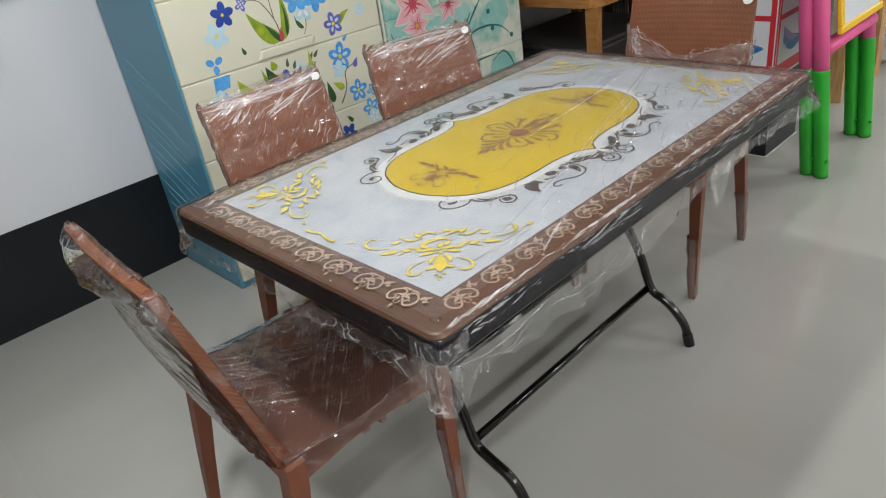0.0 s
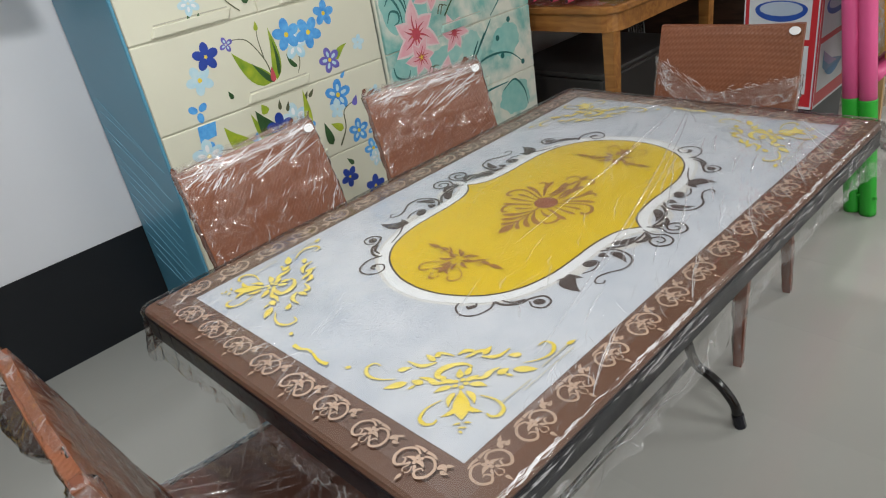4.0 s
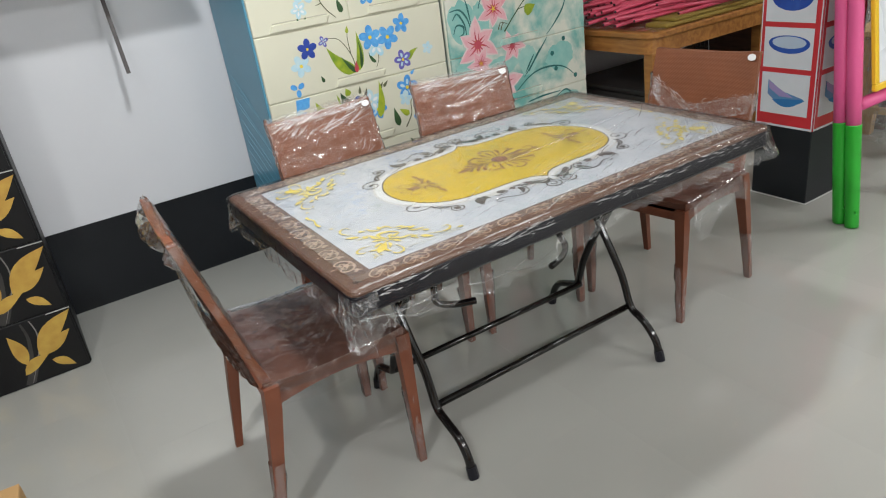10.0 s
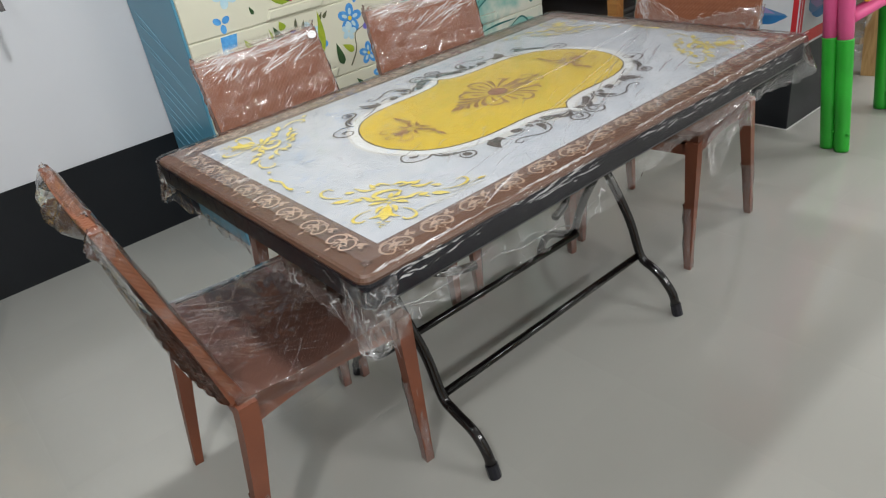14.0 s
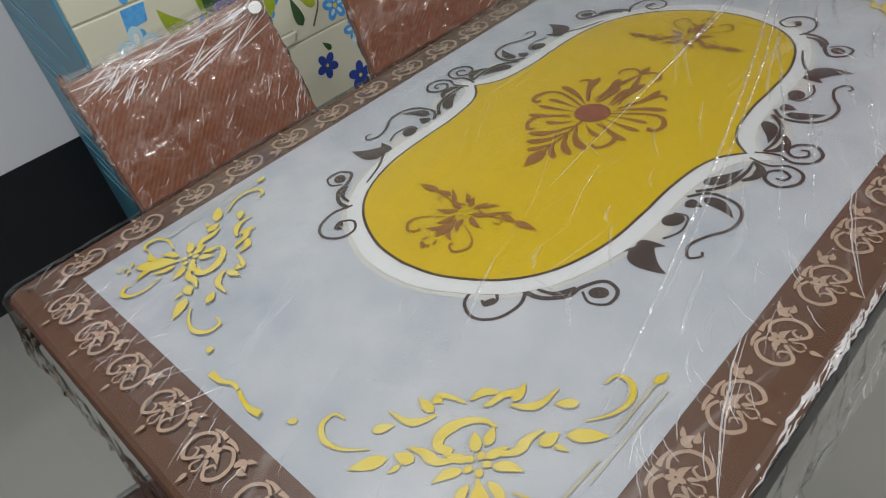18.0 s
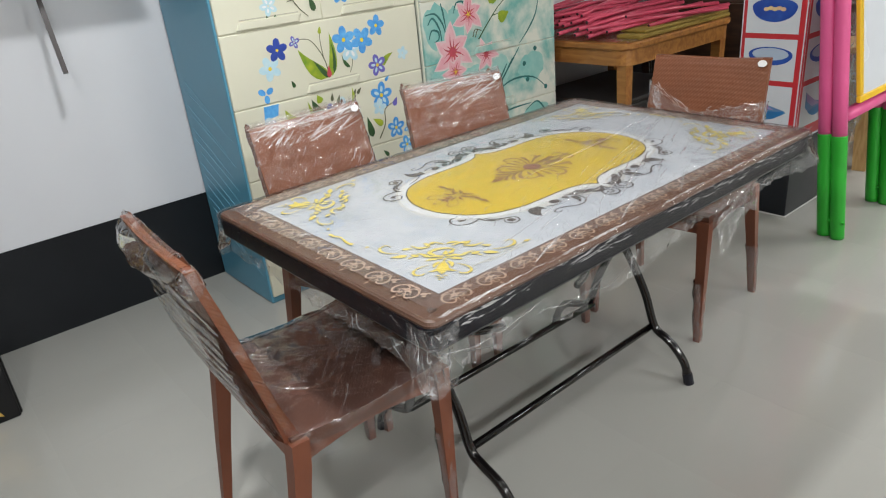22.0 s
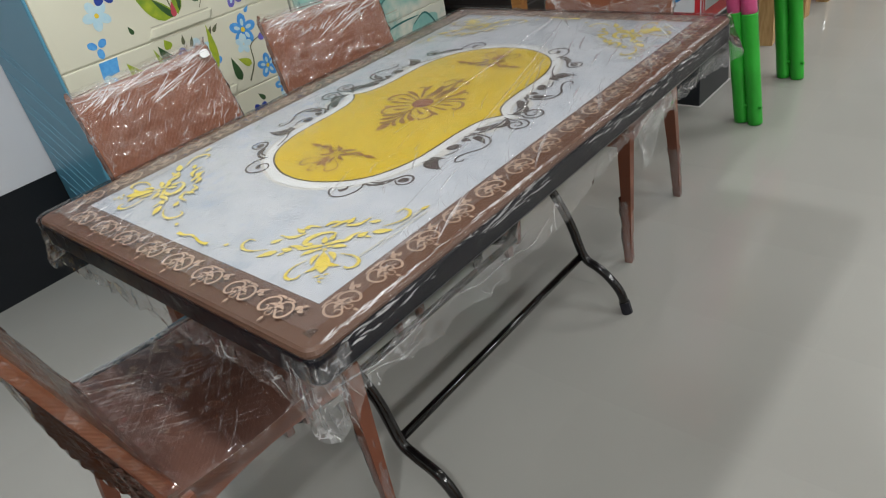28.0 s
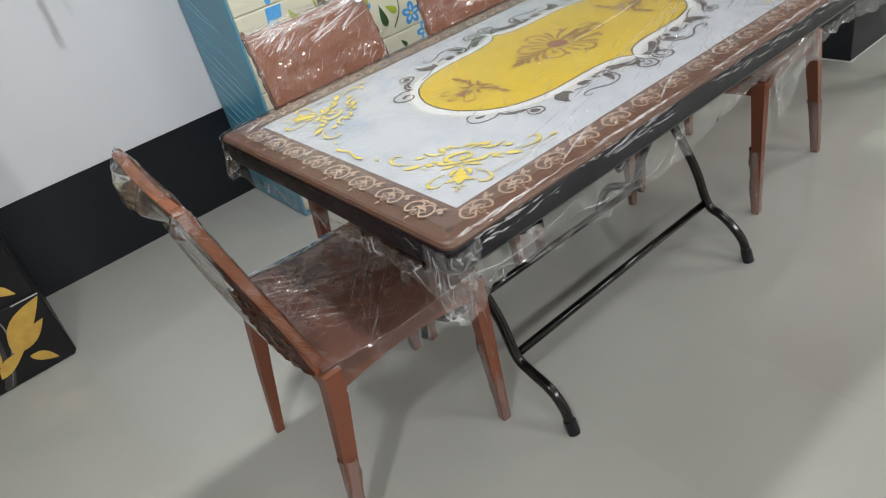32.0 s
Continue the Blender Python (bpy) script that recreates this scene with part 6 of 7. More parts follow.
M_LILAC = material("lilac_basin_print", (0.36, 0.24, 0.42), 0.3, color2=(0.26, 0.22, 0.45), scale=9)
M_BASINV = material("violet_basin_print", (0.18, 0.16, 0.36), 0.3, color2=(0.03, 0.26, 0.42), scale=8)
M_BASINR = material("red_basin_print", (0.55, 0.05, 0.04), 0.3, vary=0.1)
M_TOYS = material("toy_print", (0.65, 0.35, 0.35), 0.4, color2=(0.75, 0.65, 0.15), scale=90)


def poster(place, u0, u1, name):
    """A red strip poster with a row of basin pictures; place maps across, up and out."""
    bm = bmesh.new()
    lo, hi = place(u0, 0.343, 0.0), place(u1, 2.3, 0.0035)
    box(min(lo[0], hi[0]), max(lo[0], hi[0]), min(lo[1], hi[1]), max(lo[1], hi[1]), 0.343, 2.3, bm=bm)
    ob = part(name, bm, M_RED, pil, "red printed poster with basins")
    for a0, a1, b0, b1 in ((u0, u1, 0.3435, 0.353), (u0, u0 + 0.005, 0.353, 2.3), (u1 - 0.005, u1, 0.353, 2.3)):
        q = Ink(place, 0.0040, 0.00005)
        q.poly([(a0, b0), (a1, b0), (a1, b1), (a0, b1)])
        q.make("white_edge", M_PHOTO, ob)
    rows = [(0.402, 0.585), (0.607, 0.78), (0.802, 0.975), (0.998, 1.17), (1.193, 1.365), (1.388, 1.56)]
    s, c = (u1 - u0) / 2, (u1 + u0) / 2
    for i, (z0, z1) in enumerate(rows):
        q = Ink(place, 0.0042, 0.00005)
        q.poly([(c - s * 0.86, z0), (c + s * 0.80, z0), (c + s * 0.80, z1), (c - s * 0.86, z1)])
        q.make("picture", M_PHOTO, ob)
        m = (z0 + z1) / 2
        kind = i % 4
        a, b, d = (Ink(place, 0.0048 + 0.0004 * k, 0.00005) for k in range(3))
        if kind == 0:
            a.poly([(c - s * 0.62, m + 0.06)] + [(c + s * (-0.62 + 1.3 * t), m + 0.045 - 0.085 * math.sin(math.pi * min(1, t * 0.62 + 0.2)) - 0.02 * t) for t in [k / 12 for k in range(13)]] + [(c + s * 0.6, m - 0.012), (c - s * 0.1, m + 0.012)])
            a.make("basin_picture", M_BASINV, ob)
            b.poly([(c + s * (-0.45 + 1.08 * t), m + 0.03 - 0.082 * math.sin(math.pi * min(1, t * 0.6 + 0.25)) - 0.012 * t) for t in [k / 10 for k in range(11)]] + [(c + s * 0.58, m - 0.016), (c - s * 0.05, m - 0.022)])
            b.make("basin_picture", M_BASINT, ob)
            d.poly([(c - s * 0.60, m + 0.056), (c - s * 0.56, m + 0.02), (c - s * 0.2, m - 0.012), (c + s * 0.3, m - 0.012), (c - s * 0.08, m + 0.013)])
            d.make("basin_picture", M_LILAC, ob)
        elif kind == 3:
            a.poly([(c - s * 0.6, m + 0.05), (c - s * 0.42, m - 0.03), (c + s * 0.42, m - 0.03), (c + s * 0.6, m + 0.05)])
            a.make("basin_picture", M_BASINR, ob)
        else:
            deep = 0.062 if kind == 2 else 0.045
            a.poly([(c + s * 0.70 * math.cos(t), m + 0.022 + (0.032 if math.sin(t) > 0 else deep) * math.sin(t)) for t in [2 * math.pi * k / 30 for k in range(30)]])
            a.make("basin_picture", M_BASIN, ob)
            b.disc(c, m + 0.024, s * 0.58, 0.024 if kind == 2 else 0.026)
            b.make("basin_picture", M_BASIN if kind == 2 else M_BASINL, ob)
            if kind == 2:
                for k in range(5):
                    d.disc(c + s * (-0.25 + 0.13 * k), m + 0.012 + 0.004 * (k % 2), s * 0.09, 0.008)
                d.make("basin_picture", M_TOYS, ob)
    return ob


poster(lambda u, v, h: (u, 1.7695 - h, v), -0.394, -0.122, "poster")
poster(lambda u, v, h: (-0.1215 + h, u, v), 1.7705, 2.09, "poster")

# ---------- folded easel leaning on the pillar ----------
M_PINKP = material("pink_plastic", (0.72, 0.10, 0.28), 0.35, vary=0.08, scale=6, bump=0.03)
M_GREENP = material("green_plastic", (0.02, 0.36, 0.025), 0.38, vary=0.15, scale=8, bump=0.05)
M_YELLOWP = material("yellow_plastic", (0.80, 0.50, 0.02), 0.35, vary=0.08)
M_BOARD = material("whiteboard", (0.66, 0.69, 0.73), 0.25, vary=0.03)
easel = thing("toy_easel", "folded child's drawing easel with pink and green legs", "easel")


def easel_leg(x0, y0, x1, y1):
    a, b = Vector((x0, y0, 0)), Vector((x1, y1, 1.25))
    leg = part("leg", tube([a + (b - a) * t for t in (0.32, 0.5, 0.75, 1)], 0.033, 14, flat=0.85), M_PINKP, easel, "pink plastic tube leg", smooth=True)
    part("sleeve", tube([a + (b - a) * t for t in (0.0, 0.012, 0.2, 0.335, 0.34)], 0.031, 14, r2=0.0365, flat=0.85), M_GREENP, leg, "green lower sleeve", smooth=True)
    for s in (0.06,):
        part("rivet", tube([a + (b - a) * s + Vector((0.025, -0.02, 0)), a + (b - a) * s + Vector((0.036, -0.024, 0))], 0.006, 8), M_GREENP, leg)


easel_leg(0.145, 1.675, -0.03, 1.765)
easel_leg(0.088, 1.685, -0.085, 1.77)
easel_leg(0.148, 2.175, -0.025, 2.285)
easel_leg(0.09, 2.18, -0.08, 2.29)
lean = Matrix.Translation((0.112, 2.005, 0.545)) @ Matrix.Rotation(radians(-8.0), 4, "Y")
bf = bmesh.new()
for y0, y1, z0, z1 in ((-0.235, 0.235, 0, 0.028), (-0.235, 0.235, 0.56, 0.59), (-0.235, -0.207, 0.028, 0.56), (0.207, 0.235, 0.028, 0.56)):
    box(-0.008, 0.012, y0, y1, z0, z1, 0.004, 1, bf)
bf.transform(lean)
part("board_frame", bf, M_YELLOWP, easel, "yellow plastic board frame")
bb = box(-0.004, 0.004, -0.208, 0.208, 0.027, 0.561)
bb.transform(lean)
part("board", bb, M_BOARD, easel, "white drawing board")
part("crossbar", tube([(0.085, 1.73, 0.5), (0.085, 2.24, 0.5)], 0.026, 12), M_PINKP, easel, smooth=True)
part("crossbar", tube([(0.03, 1.73, 0.47), (0.03, 2.24, 0.47)], 0.022, 12), M_PINKP, easel, smooth=True)
tray = box(0.0, 0.05, -0.12, 0.02, 0.545, 0.575, 0.004)
tray.transform(lean)
part("clip", tray, M_YELLOWP, easel, "yellow pen clip")

# ---------- wooden table with pink rods ----------
M_OAK = wood("varnished_wood", (0.26, 0.10, 0.025), (0.42, 0.19, 0.05), 6, 0.35, (1.0, 6, 6))
M_DKWOOD = wood("dark_wood", (0.035, 0.018, 0.012), (0.075, 0.038, 0.024), 6, 0.4, (1, 6, 6))
M_MUSTARD = material("mustard_cloth", (0.30, 0.20, 0.03), 0.7, vary=0.25, scale=30, bump=0.2)
wt = thing("wooden_table", "varnished wooden table with rounded corners", "table")
part("tabletop", slab(0.42, 0.5, 0.10, [(0.004, 0.722), (0, 0.728), (0, 0.748), (0.006, 0.754)], -1.28, 2.1), M_OAK, wt)
part("apron", slab(0.405, 0.485, 0.09, [(0, 0.645), (0, 0.7215)], -1.28, 2.1), M_OAK, wt)
for x, y in ((-0.925, 1.665), (-0.925, 2.53), (-1.64, 1.665), (-1.64, 2.53)):
    part("leg", loft([[(x + w * a, y + w * b, z) for a, b in ((-1, -1), (1, -1), (1, 1), (-1, 1))] for z, w in ((0, 0.02), (0.5, 0.026), (0.648, 0.028))]), M_OAK, wt)
sheet = thing("plastic_sheet", "crumpled clear plastic sheet lying on the wooden table", "plastic sheet")
bm = bmesh.new()
g = [[bm.verts.new((-1.66 + 0.78 * i / 40, 1.62 + 0.9 * j / 40, 0.757 + 0.014 * abs(noise.noise(Vector((i * 0.35, j * 0.3, 5)))))) for j in range(41)] for i in range(41)]
for i in range(40):
    for j in range(40):
        bm.faces.new((g[i][j], g[i + 1][j], g[i + 1][j + 1], g[i][j + 1]))
part("sheet", bm, M_FILM_SKIRT, sheet, smooth=True).visible_shadow = False
M_ROD = material("pink_rod_plastic", (0.62, 0.07, 0.13), 0.35, vary=0.2, scale=30)
M_BORE_SHADE = material("dark_hole", (0.03, 0.01, 0.012), 0.8)
rng = random.Random(11)
cloth = thing("folded_cloth", "folded mustard cloth on the wooden table beside the rods", "cloth")
part("cloth_fold", box(-1.02, -0.88, 1.72, 2.56, 0.756, 0.778, 0.008), M_MUSTARD, cloth)
part("cloth_fold", box(-1.04, -0.885, 1.78, 2.55, 0.7785, 0.795, 0.007), M_MUSTARD, cloth)
for k in range(46):
    lay = k // 13
    u = (k % 13) / 12
    ya, xa = 1.50 + rng.uniform(-0.03, 0.42), -1.56 + (0.60 - 0.06 * lay) * u + rng.uniform(-0.03, 0.03)
    ln, turn = rng.uniform(0.5, 0.9), rng.gauss(0.04, 0.16)
    z = 0.790 + 0.021 * lay + rng.uniform(0, 0.010)
    a = Vector((xa, ya, z + rng.uniform(-0.004, 0.016)))
    b = a + Vector((ln * turn, ln, rng.uniform(-0.012, 0.026)))
    rod = thing("plastic_rod", "pink plastic rod in a heap on the wooden table", "rod", group="pink rods on the table")
    part("rod_tube", tube([a, a + (b - a) * 0.5 + Vector((rng.uniform(-0.012, 0.012), 0, 0.006)), b], rng.uniform(0.0085, 0.0115), 8), M_ROD, rod, smooth=True)
    # Dark disc on the capped end paints the shade inside a bore.
    part("rod_hole", tube([a - (b - a).normalized() * 0.001, a + (b - a).normalized() * 0.002], 0.0075, 8), M_BORE_SHADE, rod)
# dark bench behind, with a mustard seat
bench = thing("wooden_bench", "dark wooden bench with a mustard seat", "bench")
part("seat_cushion", box(-1.66, -0.62, 2.95, 3.5, 0.80, 0.90, 0.03), M_MUSTARD, bench)
part("front_board", box(-1.68, -0.60, 2.90, 2.945, 0.92, 1.12, 0.01), M_DKWOOD, bench)
# Added dark board that covers the bright floor below and beside the bench.
part("front_panel", box(-1.66, -0.36, 2.88, 2.90, 0.02, 0.78, 0.004), M_DKWOOD, bench)
part("back_board", box(-1.68, -0.60, 3.52, 3.58, 0.3, 1.9, 0.01), M_DKWOOD, bench)
part("seat_frame", box(-1.68, -0.60, 2.93, 3.52, 0.68, 0.80, 0.01), M_DKWOOD, bench)
for x in (-1.64, -0.64):
    for y in (2.93, 3.48):
        part("leg", box(x - 0.035, x + 0.035, y - 0.035, y + 0.035, 0, 0.92, 0.006), M_DKWOOD, bench)
# Black lifted towards brown: haze below the wooden table, put into the colour.
M_CHEST = material("dusty_black_plastic", (0.032, 0.029, 0.028), 0.45, vary=0.3, scale=7)
chest = thing("storage_box", "black storage box pushed under the wooden table", "box")
part("box_body", box(-1.6, -1.02, 1.72, 2.45, 0, 0.40, 0.015), M_CHEST, chest)
part("lid", box(-1.61, -1.01, 1.71, 2.46, 0.401, 0.43, 0.01), M_CHEST, chest)
tubes = thing("steel_tubes", "bundle of bright steel tubes leaning on the wall", "tubes")
for k in range(7):
    part("steel_tube", tube([(-1.45 + 0.02 * k, 2.72 - 0.008 * k, 0.0), (-1.69 + 0.022 * k, 2.78, 1.75)], 0.009, 8), material("bright_steel", (0.65, 0.66, 0.68), 0.2, metal=1.0) if k == 0 else bpy.data.materials["bright_steel"], tubes, smooth=True)

# ---------- wrapped stools down the aisle ----------
M_BAMBOO = wood("pale_wood", (0.34, 0.19, 0.07), (0.50, 0.32, 0.14), 8, 0.5, (6, 6, 1))


M_FILM_STOOL = film("stool_film", 16, 0.02, 0.001, milk=0.14, haze=0.4, gain=1.5, thin=0.06, streaks=(((0.3, 0.2, 0), (1, 1, 0.25)), ((0, 0.9, 0), (0.3, 1, 1))))


def stool(x, y, turn, h=0.62):
    st = thing("wooden_stool", "pale wooden stool wrapped in clear film", "stool", pose(x, y, 0, 0, 0, turn), "stools along the aisle")
    part("seat", slab(0.17, 0.17, 0.06, [(0.01, h - 0.035), (0, h - 0.028), (0, h - 0.006), (0.008, h)]), M_BAMBOO, st)
    for a in (1, -1):
        for b in (1, -1):
            part("leg", loft([[(a * (0.14 - 0.03 * z / h) + w * p, b * (0.15 - 0.03 * z / h) + w * q, z) for p, q in ((-1, -1), (1, -1), (1, 1), (-1, 1))] for z, w in ((0, 0.031), (0.12, 0.034), (h - 0.03, 0.036))]), M_BAMBOO, st)
        part("rail", box(-0.13, 0.13, a * 0.135 - 0.012, a * 0.135 + 0.012, 0.2, 0.235, 0.003), M_BAMBOO, st)
    bm = bmesh.new()
    rings = []
    for i in range(12):
        t = i / 11
        ring = []
        for k in range(30):
            q = 2 * math.pi * k / 30
            r = (0.2 + 0.03 * t) * (1 + 0.14 * noise.noise(Vector((math.cos(q) * 3 + x, math.sin(q) * 3 + y, t * 4))))
            ring.append((r * math.cos(q), r * math.sin(q), 0.07 + t * (h + 0.1)))
        rings.append(ring)
    loft(rings, bm, caps=False)
    f = part("plastic_wrap", bm, M_FILM_STOOL, st, "crumpled clear film", smooth=True)
    f.visible_shadow = False
    return st


for x, y, a, h in ((-0.28, 2.72, 8, 0.62), (-0.22, 3.2, -6, 0.66), (-0.16, 3.75, 12, 0.62), (-0.12, 4.35, 0, 0.66)):
    stool(x, y, a, h)

# ---------- carton, red tub and toy packs near the camera's stand ----------
M_CARD = material("brown_cardboard", (0.42, 0.25, 0.10), 0.75, vary=0.15, scale=12, bump=0.1, bump_scale=60)
M_CARDD = material("dark_card_print", (0.09, 0.055, 0.03), 0.7)
M_REDP = material("red_plastic", (0.65, 0.035, 0.04), 0.3, vary=0.1)
M_BLUEF = material("blue_foil", (0.02, 0.06, 0.45), 0.2, vary=0.2)
M_YCARD = material("yellow_card", (0.48, 0.36, 0.006), 0.35, vary=0.04)
M_CCARD = material("cyan_card", (0.03, 0.50, 0.62), 0.35)
M_PLUM = material("plum_plastic", (0.10, 0.03, 0.04), 0.25, vary=0.4, scale=25)
M_ORANGE = material("orange_red_card", (0.68, 0.06, 0.02), 0.3, vary=0.1)
crt = thing("cardboard_box", "brown cardboard box with dark print, lid flaps shut", "box", Matrix.Translation((-0.2, -1.39, 0)) @ Matrix.Rotation(radians(-4), 4, "Z"))
part("box_wall", box(0, 0.34, -0.5, 0, 0.001, 0.262, 0.003), M_CARD, crt)
part("flap", box(0.001, 0.166, -0.499, -0.001, 0.2622, 0.2675, 0.001), M_CARD, crt)
part("flap", box(0.173, 0.339, -0.499, -0.001, 0.2622, 0.2668, 0.001), M_CARD, crt)
ink = Ink(lambda u, v, h: (u, h, v), 0.0006)
for k, (u, v, w, t) in enumerate([(0.05, 0.2, 0.05, 0.006), (0.05, 0.185, 0.035, 0.006), (0.12, 0.16, 0.07, 0.008), (0.12, 0.14, 0.05, 0.006), (0.06, 0.11, 0.012, 0.03), (0.085, 0.11, 0.012, 0.03), (0.12, 0.1, 0.04, 0.006), (0.2, 0.2, 0.05, 0.01), (0.2, 0.15, 0.08, 0.006), (0.24, 0.1, 0.02, 0.03), (0.05, 0.05, 0.06, 0.008), (0.15, 0.05, 0.03, 0.008)]):
    ink.poly([(u, v), (u + w, v), (u + w, v + t), (u, v + t)])
ink.make("printed_bar", M_CARDD, crt, "dark printed marks")

tub = thing("plastic_tub", "red plastic tub with foil-wrapped goods", "tub", pose(0.27, -1.62, 0))
part("tub_wall", loft([[(r * math.cos(a), r * math.sin(a), z) for a in (2 * math.pi * k / 32 for k in range(32))] for r, z in ((0.10, 0.0), (0.14, 0.36), (0.155, 0.375), (0.158, 0.385), (0.15, 0.392), (0.138, 0.385), (0.13, 0.36), (0.095, 0.01))]), M_REDP, tub, smooth=True)
rng = random.Random(21)
for k in range(7):
    a, r = 0.9 * k, 0.075 * (k > 0)
    clump(tub, r * math.cos(a), r * math.sin(a), 0.36 + 0.012 * (k % 3), 0.036, 40 + k, (M_BLUEF, M_FILM_SKIRT, M_PINKP)[k % 3], 0.7, "goods", "foil-wrapped goods")

PACK = Matrix.Translation((1.468, -0.588, 0.908)) @ Matrix.Rotation(radians(14), 4, "Z") @ Matrix.Scale(0.86, 4)
stand = thing("display_box", "plain brown carton stacked as a display stand", "box", Matrix.Translation((1.446, -0.59, 0)) @ Matrix.Rotation(radians(14), 4, "Z"))
part("box_wall", box(0.09, 0.5, -0.06, 0.45, 0.001, 0.895, 0.004), M_CARD, stand)
stand2 = thing("display_box", "low brown carton holding snack pouches", "box")
part("box_wall", box(1.27, 1.47, -0.72, -0.28, 0.001, 0.497, 0.004), M_CARD, stand2)


def stripes(name):
    m = material(name, (0.72, 0.72, 0.70), 0.35)
    nt = m.node_tree
    tc = nt.nodes.new("ShaderNodeTexCoord")
    w = nt.nodes.new("ShaderNodeTexWave")
    w.inputs["Scale"].default_value, w.inputs["Distortion"].default_value, w.inputs["Detail"].default_value = 46, 3.4, 2
    w.bands_direction = "Y"
    w.inputs["Detail Scale"].default_value = 1.2
    nt.links.new(tc.outputs["Object"], w.inputs["Vector"])
    r = nt.nodes.new("ShaderNodeValToRGB")
    r.color_ramp.elements[0].position, r.color_ramp.elements[0].color = 0.14, (0.04, 0.04, 0.045, 1)
    r.color_ramp.elements[1].position, r.color_ramp.elements[1].color = 0.30, (0.36, 0.37, 0.37, 1)
    nt.links.new(w.outputs[0], r.inputs[0])
    nt.links.new(r.outputs[0], nt.nodes["Principled BSDF"].inputs["Base Color"])
    return m


M_STRIPE = stripes("white_and_black_stripes")


def figure(pk, u, v, seed):
    """A small striped four-legged toy lying on its side, head towards -y."""
    bm = bmesh.new()
    spine = smooth_line([(0.030, -0.078, 0.020), (0.018, -0.066, 0.024), (-0.002, -0.054, 0.028), (-0.012, -0.040, 0.030), (-0.010, -0.018, 0.031), (-0.006, 0.012, 0.031), (-0.010, 0.040, 0.031), (-0.004, 0.056, 0.028)], 3)
    rad = [0.0045, 0.0055, 0.0065, 0.0072, 0.0082, 0.0095, 0.0105, 0.0098, 0.0095, 0.0098, 0.0108, 0.0125, 0.0140, 0.0146, 0.0142, 0.0138, 0.0140, 0.0146, 0.0150, 0.0140, 0.0110, 0.005]
    loft([[(u + p.x + 1.15 * r * math.cos(a), v + p.y, p.z + 0.8 * r * math.sin(a)) for a in (2 * math.pi * k / 14 for k in range(14))] for p, r in zip(spine, rad)], bm)
    for dx, dy, lean in ((0.030, -0.026, -0.010), (0.026, -0.012, 0.006), (0.032, 0.034, -0.006), (0.028, 0.046, 0.010)):
        tube(smooth_line([(u - 0.004, v + dy, 0.030), (u + 0.4 * dx, v + dy + 0.3 * lean, 0.026), (u + dx, v + dy + lean, 0.015), (u + dx + 0.010, v + dy + 1.4 * lean, 0.011)], 3), 0.0070, 8, bm, 0.0036)
    for q in (-0.004, 0.006):
        tube([(u + 0.002 + q, v - 0.056, 0.032), (u - 0.008 + q, v - 0.066, 0.038)], 0.0032, 6, bm, 0.001)
    tube(smooth_line([(u - 0.004, v + 0.054, 0.028), (u + 0.012, v + 0.064, 0.024), (u + 0.026, v + 0.062, 0.020)], 3), 0.0028, 6, bm, 0.0012)
    part("toy_figure", bm, M_STRIPE, pk, "black and white striped figure", smooth=True)


